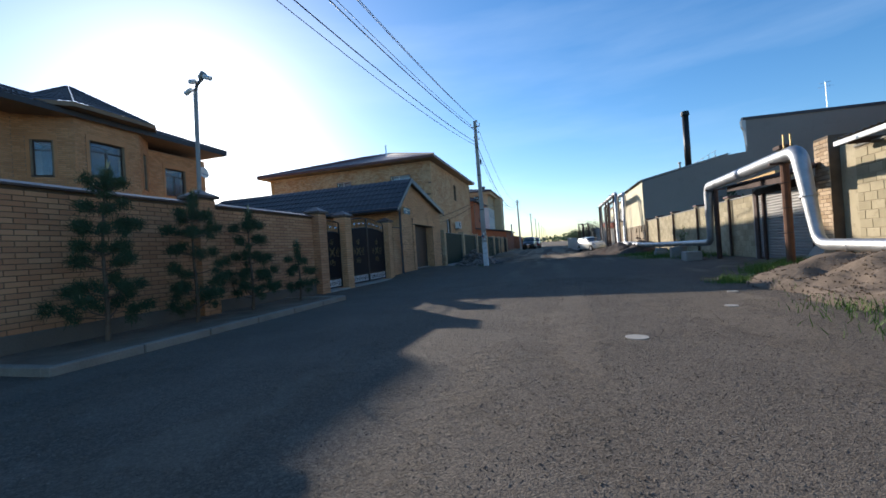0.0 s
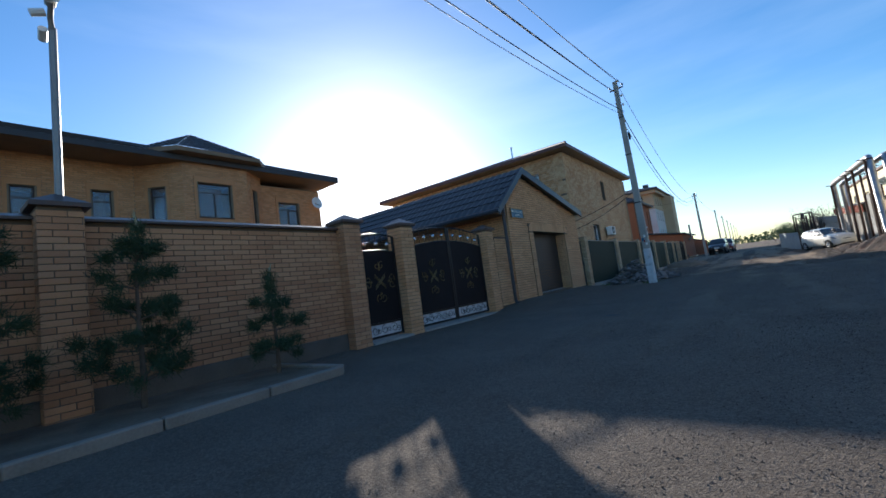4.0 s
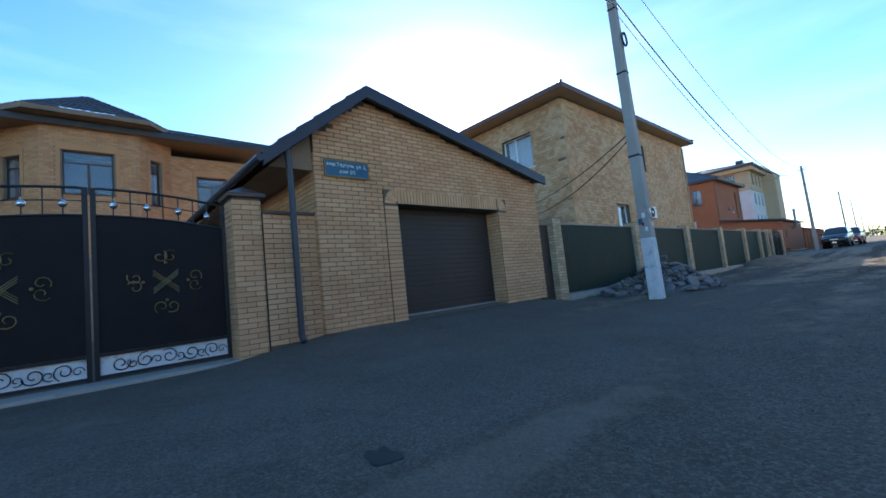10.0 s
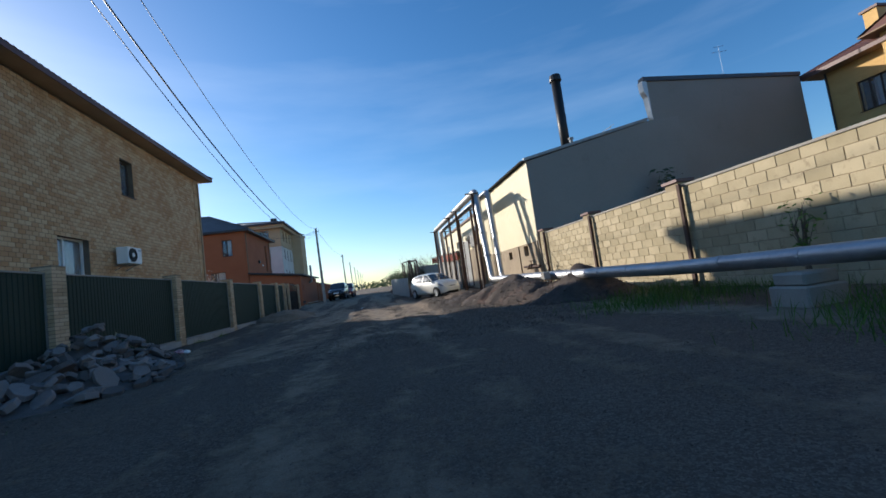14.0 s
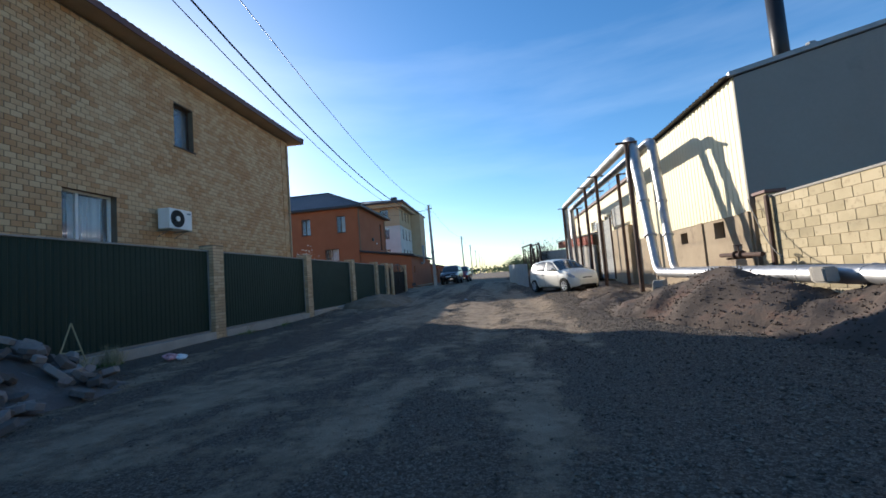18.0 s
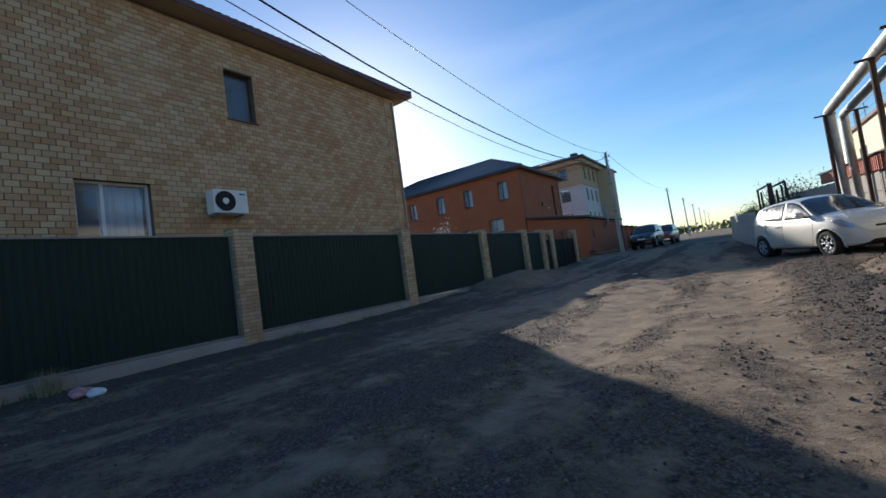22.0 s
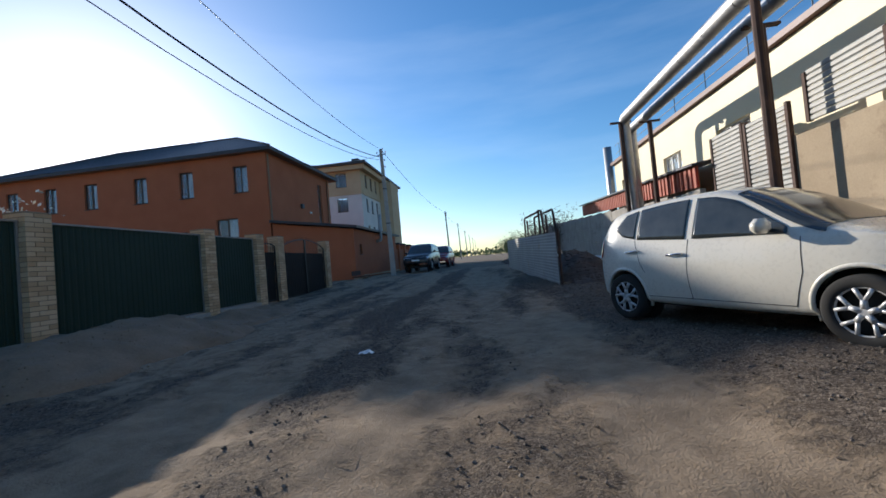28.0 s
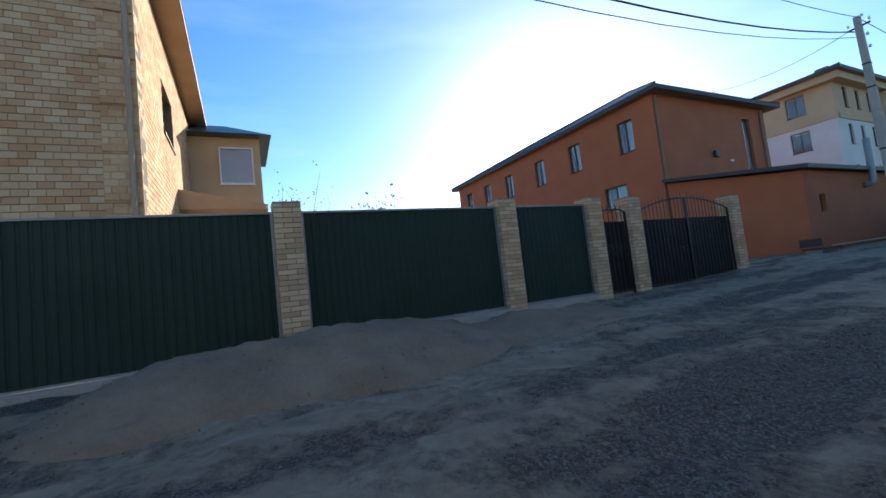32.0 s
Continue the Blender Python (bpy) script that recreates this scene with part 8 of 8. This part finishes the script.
class Shell:
    """The skin of a car: half a cross-section at every x, from the sill (s 0) over the belt line (0.5) and the roof rail (0.85) to the crown (1)."""

    def __init__(self, top, bottom, width, belt, lean):
        self.top, self.bottom, self.width, self.belt, self.lean = top, bottom, width, belt, lean

    def at(self, x, s, out=0.0):
        zt, zb, w = curve_at(self.top, x), curve_at(self.bottom, x), curve_at(self.width, x)
        zl = min(curve_at(self.belt, x), zt - 0.05)
        zl = max(zl, zb + 0.05)
        drop = min(0.085, 0.45 * (zt - zl) + 0.01)
        yr = w * (0.93 - self.lean * max(zt - zl - 0.05, 0))
        if s < 0.5:
            q = s / 0.5
            y = w * (0.90 + 0.10 * max(math.sin(math.pi * min(q * 0.8 + 0.12, 1.0)), 0.0) ** 0.8 if q > 0.03 else 0.88)
            if q > 0.82:
                y = min(y, w * (1.0 - 0.07 * (q - 0.82) / 0.18))
            z = zb + (zl - zb) * q
        elif s < 0.85:
            q = (s - 0.5) / 0.35
            y = w * 0.93 + (yr - w * 0.93) * (0.75 * q + 0.25 * q * q)
            z = zl + (zt - drop - zl) * q
        else:
            a = min((s - 0.85) / 0.15, 1.0) * math.pi / 2
            y, z = yr * max(math.cos(a), 0.0) ** 0.8, zt - drop + drop * math.sin(a)
        return Vector((x, y + out, z + (out if s > 0.7 else 0)))

    def at_height(self, x, z, out=0.0):
        lo, hi = 0.0, 1.0
        for _ in range(22):
            m = (lo + hi) / 2
            if self.at(x, m).z < z:
                lo = m
            else:
                hi = m
        return self.at(x, lo, out)

    def skin(self, holes, stations=110, rows=40):
        bm = bmesh.new()
        x0, x1 = self.top[0][0], self.top[-1][0]
        xs = [x0 + (x1 - x0) * (0.5 - 0.5 * math.cos(math.pi * i / stations)) * 0.5 + (x1 - x0) * i / stations * 0.5 for i in range(stations + 1)]
        grid = []
        for x in xs:
            half = [self.at(x, k / rows) for k in range(rows + 1)]
            grid.append([bm.verts.new((p.x, p.y, p.z)) for p in half] + [bm.verts.new((p.x, -p.y, p.z)) for p in half[-2::-1]])
        m = len(grid[0])
        for a, b in zip(grid, grid[1:]):
            for k in range(m - 1):
                c = (a[k].co + b[k + 1].co) / 2
                if min(k, m - 2 - k) < rows * 0.5 and any(math.hypot(c.x - hx, c.z - hz) < hr for hx, hz, hr in holes):
                    continue
                bm.faces.new((a[k], a[k + 1], b[k + 1], b[k]))
        bm.faces.new(grid[0][::-1])
        bm.faces.new(grid[-1])
        bmesh.ops.recalc_face_normals(bm, faces=bm.faces)
        return bm

    def panel(self, x0, x1, low, high, side, out=0.006, n=26, rows=8, by="z"):
        """A pane or lamp that follows the skin, between two curves low(x) and high(x), in heights or in shares of the section."""
        bm = bmesh.new()
        grid = []
        for i in range(n + 1):
            x = x0 + (x1 - x0) * i / n
            col = []
            for k in range(rows + 1):
                v = low(x) + (high(x) - low(x)) * k / rows
                p = self.at_height(x, v, out) if by == "z" else self.at(x, v, out)
                col.append(bm.verts.new((p.x, side * p.y, p.z)))
            grid.append(col)
        for a, b in zip(grid, grid[1:]):
            for k in range(rows):
                bm.faces.new((a[k], a[k + 1], b[k + 1], b[k]))
        bmesh.ops.remove_doubles(bm, verts=bm.verts, dist=0.0005)
        bmesh.ops.solidify(bm, geom=bm.faces[:], thickness=0.004)
        bmesh.ops.recalc_face_normals(bm, faces=bm.faces)
        return bm


def line(*pts):
    return lambda x: curve_lin(pts, x)


def curve_lin(pts, x):
    for (xa, va), (xb, vb) in zip(pts, pts[1:]):
        if x <= xb:
            return va + (vb - va) * max(0.0, (x - xa) / (xb - xa))
    return pts[-1][1]


def car(name, label, at_pose, paint_mat, shell, axles, track, r, panes, wind, rear, lamp, tail_lamp, seams, handles, mirror, nose, plate_z):
    c = thing(name, (0, 0, 0), label, "car")
    arch = r * 1.17
    part("body", shell.skin([(x, r + 0.02, arch) for x in axles]), paint_mat, c, smooth=True)
    for x in axles:
        for side in (1, -1):
            wheel(c, x, side * track, r, side)
            ring = []
            for k in range(25):
                a = math.pi * (-0.12 + 1.24 * k / 24)
                px_, pz = x + arch * math.cos(a), r + 0.02 + arch * math.sin(a)
                p = shell.at_height(px_, max(pz, curve_at(shell.bottom, px_) + 0.005))
                ring.append((px_, side * (p.y - 0.004), pz))
            part("wheel_arch", tubed(ring, 0.022, 6), paint_mat, c, smooth=True)
            bm = bmesh.new()
            bmesh.ops.create_cone(bm, cap_ends=True, segments=24, radius1=arch + 0.03, radius2=arch + 0.03, depth=0.04, matrix=Matrix.Translation((x, side * (track - 0.16), r + 0.02)) @ Matrix.Rotation(radians(90), 4, "X"))
            part("wheel_housing", bm, M_BLACK_PLASTIC, c)
    for x0, x1, low, high in panes:
        for side in (1, -1):
            part("side_window", shell.panel(x0, x1, low, high, side), M_CAR_WINDOW, c, "dark side window", smooth=True)
    for nm, (x0, x1, low) in (("windscreen", wind), ("rear_window", rear)):
        bm = bmesh.new()
        grid = []
        for i in range(15):
            x = x0 + (x1 - x0) * i / 14
            s0 = low(x)
            half = [shell.at(x, s0 + (1 - s0) * k / 10, 0.006) for k in range(11)]
            grid.append([bm.verts.new((p.x, p.y, p.z)) for p in half] + [bm.verts.new((p.x, -p.y, p.z)) for p in half[-2::-1]])
        for a, b in zip(grid, grid[1:]):
            for k in range(len(a) - 1):
                bm.faces.new((a[k], a[k + 1], b[k + 1], b[k]))
        bmesh.ops.remove_doubles(bm, verts=bm.verts, dist=0.0005)
        bmesh.ops.recalc_face_normals(bm, faces=bm.faces)
        part(nm, bm, M_CAR_WINDOW, c, "dark glass", smooth=True)
    for side in (1, -1):
        part("headlight", shell.panel(*lamp, side, 0.008), M_LAMP_CLEAR, c, "clear headlight", smooth=True)
        part("tail_light", shell.panel(*tail_lamp, side, 0.01), M_LAMP_RED, c, "red tail light", smooth=True)
        for x0, z in handles:
            a, b = shell.at_height(x0, z, 0.03), shell.at_height(x0 + 0.17, z + 0.006, 0.03)
            part("door_handle", tubed([(p.x, side * p.y, p.z) for p in (shell.at_height(x0 - 0.012, z), a, b, shell.at_height(x0 + 0.182, z + 0.006))], 0.013, 6), M_CHROME, c, "chrome door handle", smooth=True)
        for seam in seams:
            pts = []
            for (xa, za), (xb, zb) in zip(seam, seam[1:]):
                for k in range(9):
                    q = k / 8
                    p = shell.at_height(xa + (xb - xa) * q, za + (zb - za) * q, -0.001)
                    pts.append((p.x, side * p.y, p.z))
            part("door_seam", tubed(pts, 0.0045, 4), M_BLACK_PLASTIC, c)
        mx, mz = mirror
        foot = shell.at_height(mx, mz)
        part("wing_mirror", boxed(mx - 0.06, mx + 0.07, *sorted((side * (foot.y + 0.05), side * (foot.y + 0.23))), mz - 0.02, mz + 0.12, bev=0.045), paint_mat, c, smooth=True)
        part("mirror_foot", tubed([(foot.x, side * (foot.y - 0.02), mz), (mx, side * (foot.y + 0.1), mz + 0.03)], 0.022, 6), M_BLACK_PLASTIC, c)
    half = curve_at(shell.width, nose)
    part("grille", boxed(nose - 0.12, nose + 0.02, -half * 0.72, half * 0.72, plate_z - 0.16, plate_z - 0.03, bev=0.03), M_BLACK_PLASTIC, c, "black lower grille")
    part("upper_grille", boxed(nose - 0.12, nose + 0.0, -half * 0.5, half * 0.5, plate_z + 0.14, plate_z + 0.20, bev=0.02), M_BLACK_PLASTIC, c)
    part("number_plate", boxed(nose + 0.022, nose + 0.032, -0.26, 0.26, plate_z - 0.02, plate_z + 0.09), M_WHITE, c, "white number plate")
    tail = shell.top[0][0]
    part("rear_plate", boxed(tail - 0.015, tail - 0.002, -0.26, 0.26, plate_z + 0.1, plate_z + 0.21), M_WHITE, c, "white number plate")
    part("underside", boxed(axles[0] - 0.3, axles[1] + 0.3, -track * 0.72, track * 0.72, r * 0.62, r * 1.1), M_BLACK_PLASTIC, c)
    c.matrix_basis = at_pose
    return c


HATCH = Shell(
    [(-1.76, 0.62), (-1.735, 0.92), (-1.66, 1.16), (-1.52, 1.36), (-1.30, 1.435), (-0.8, 1.485), (-0.3, 1.49), (0.08, 1.455), (0.42, 1.32), (0.80, 1.10), (1.04, 0.985), (1.30, 0.915), (1.56, 0.80), (1.74, 0.65), (1.84, 0.52)],
    [(-1.76, 0.42), (-1.66, 0.30), (-1.3, 0.25), (0, 0.22), (1.3, 0.22), (1.66, 0.22), (1.80, 0.26), (1.84, 0.32)],
    [(-1.76, 0.56), (-1.70, 0.68), (-1.5, 0.765), (-1.1, 0.797), (0, 0.80), (1.0, 0.797), (1.4, 0.76), (1.64, 0.66), (1.78, 0.52), (1.84, 0.40)],
    [(-1.76, 1.0), (-0.9, 0.955), (0.3, 0.90), (1.0, 0.875), (1.84, 0.78)], 0.42)
M_LINE = line((-1.3, 1.03), (-0.3, 0.965), (0.74, 0.935))
car("small_hatchback", "white five-door hatchback, dusty along the sills", pose(2.6, 49.75, 0.085, 0, 0, -63.5) @ Matrix.Scale(0.91, 4), M_CAR_WHITE, HATCH, (-1.19, 1.19), 0.71, 0.29,
    [(-0.22, 0.70, M_LINE, line((-0.22, 1.395), (0.0, 1.375), (0.22, 1.30), (0.70, 0.99))),
     (-0.98, -0.31, M_LINE, line((-0.98, 1.375), (-0.6, 1.40), (-0.31, 1.40))),
     (-1.36, -1.03, line((-1.36, 1.16), (-1.22, 1.06), (-1.03, 1.02)), line((-1.36, 1.18), (-1.22, 1.335), (-1.03, 1.37)))],
    (0.20, 0.98, line((0.20, 0.885), (0.98, 0.74))), (-1.66, -1.50, line((-1.66, 0.80), (-1.50, 0.86))),
    (1.34, 1.70, line((1.34, 0.78), (1.52, 0.66), (1.70, 0.60)), line((1.34, 0.82), (1.52, 0.80), (1.70, 0.67))),
    (-1.735, -1.62, line((-1.735, 0.80), (-1.62, 0.82)), line((-1.735, 0.90), (-1.62, 1.10))),
    [[(-0.27, 0.96), (-0.27, 0.6), (-0.24, 0.30)], [(0.80, 0.90), (0.82, 0.6), (0.74, 0.30)], [(-1.02, 1.0), (-0.92, 0.72), (-0.84, 0.60)], [(-1.0, 0.32), (0.74, 0.30)]],
    [(-0.50, 0.80), (-1.12, 0.86)], (0.56, 0.97), 1.80, 0.42)

SUV = Shell(
    [(-2.32, 0.8), (-2.28, 1.2), (-2.2, 1.68), (-2.0, 1.80), (-1.2, 1.86), (0.1, 1.85), (0.45, 1.74), (0.85, 1.42), (1.1, 1.20), (1.4, 1.14), (2.1, 1.06), (2.26, 0.98), (2.36, 0.75)],
    [(-2.32, 0.55), (-2.2, 0.45), (-1.5, 0.4), (1.5, 0.4), (2.2, 0.42), (2.36, 0.55)],
    [(-2.32, 0.78), (-2.24, 0.87), (-1.9, 0.92), (1.6, 0.92), (2.1, 0.88), (2.28, 0.8), (2.36, 0.68)],
    [(-2.32, 1.2), (0, 1.16), (1.1, 1.10), (2.36, 0.98)], 0.30)
B_LINE = line((-2.2, 1.25), (0.8, 1.2))
for nm, lb, ps, mt in (("off_road_car", "dark parked off-road car with a chrome grille", pose(-4.75, 73.4, ground_z(-4.75, 73.4) + 0.01, 0, 0, -92), M_CAR_DARK),
                       ("red_car", "red car parked behind the dark one", pose(-4.3, 80.5, ground_z(-4.3, 80.5) - 0.06, 0, 0, -92), M_CAR_RED)):
    suv = car(nm, lb, ps, mt, SUV, (-1.38, 1.42), 0.80, 0.38,
        [(-0.32, 0.82, B_LINE, line((-0.32, 1.72), (0.3, 1.70), (0.82, 1.30))), (-1.35, -0.40, B_LINE, line((-1.35, 1.70), (-0.40, 1.72))), (-2.1, -1.43, B_LINE, line((-2.1, 1.58), (-1.43, 1.70)))],
        (0.42, 1.05, line((0.42, 0.885), (1.05, 0.72))), (-2.24, -2.14, line((-2.24, 0.78), (-2.14, 0.86))),
        (2.06, 2.30, line((2.06, 0.84), (2.30, 0.80)), line((2.06, 0.98), (2.30, 0.92))), (-2.30, -2.2, line((-2.30, 0.85), (-2.2, 0.88)), line((-2.30, 1.12), (-2.2, 1.35))),
        [[(-0.36, 1.2), (-0.36, 0.8), (-0.34, 0.5)], [(0.9, 1.15), (0.9, 0.8), (0.8, 0.5)]], [(-0.6, 1.02), (-1.5, 1.02)], (0.68, 1.22), 2.33, 0.70)
    if nm == "off_road_car":
        for k in range(7):
            y = -0.33 + k * 0.11
            part("grille_bar", boxed(2.31, 2.37, y - 0.028, y + 0.028, 0.80, 0.98, bev=0.012), M_CHROME, suv, "chrome grille bar")

# full size
for ob in scene.objects:
    if ob.parent is None and ob.type in {"MESH", "EMPTY"}:
        ob.matrix_basis = Matrix.Scale(SIZE, 4) @ ob.matrix_basis
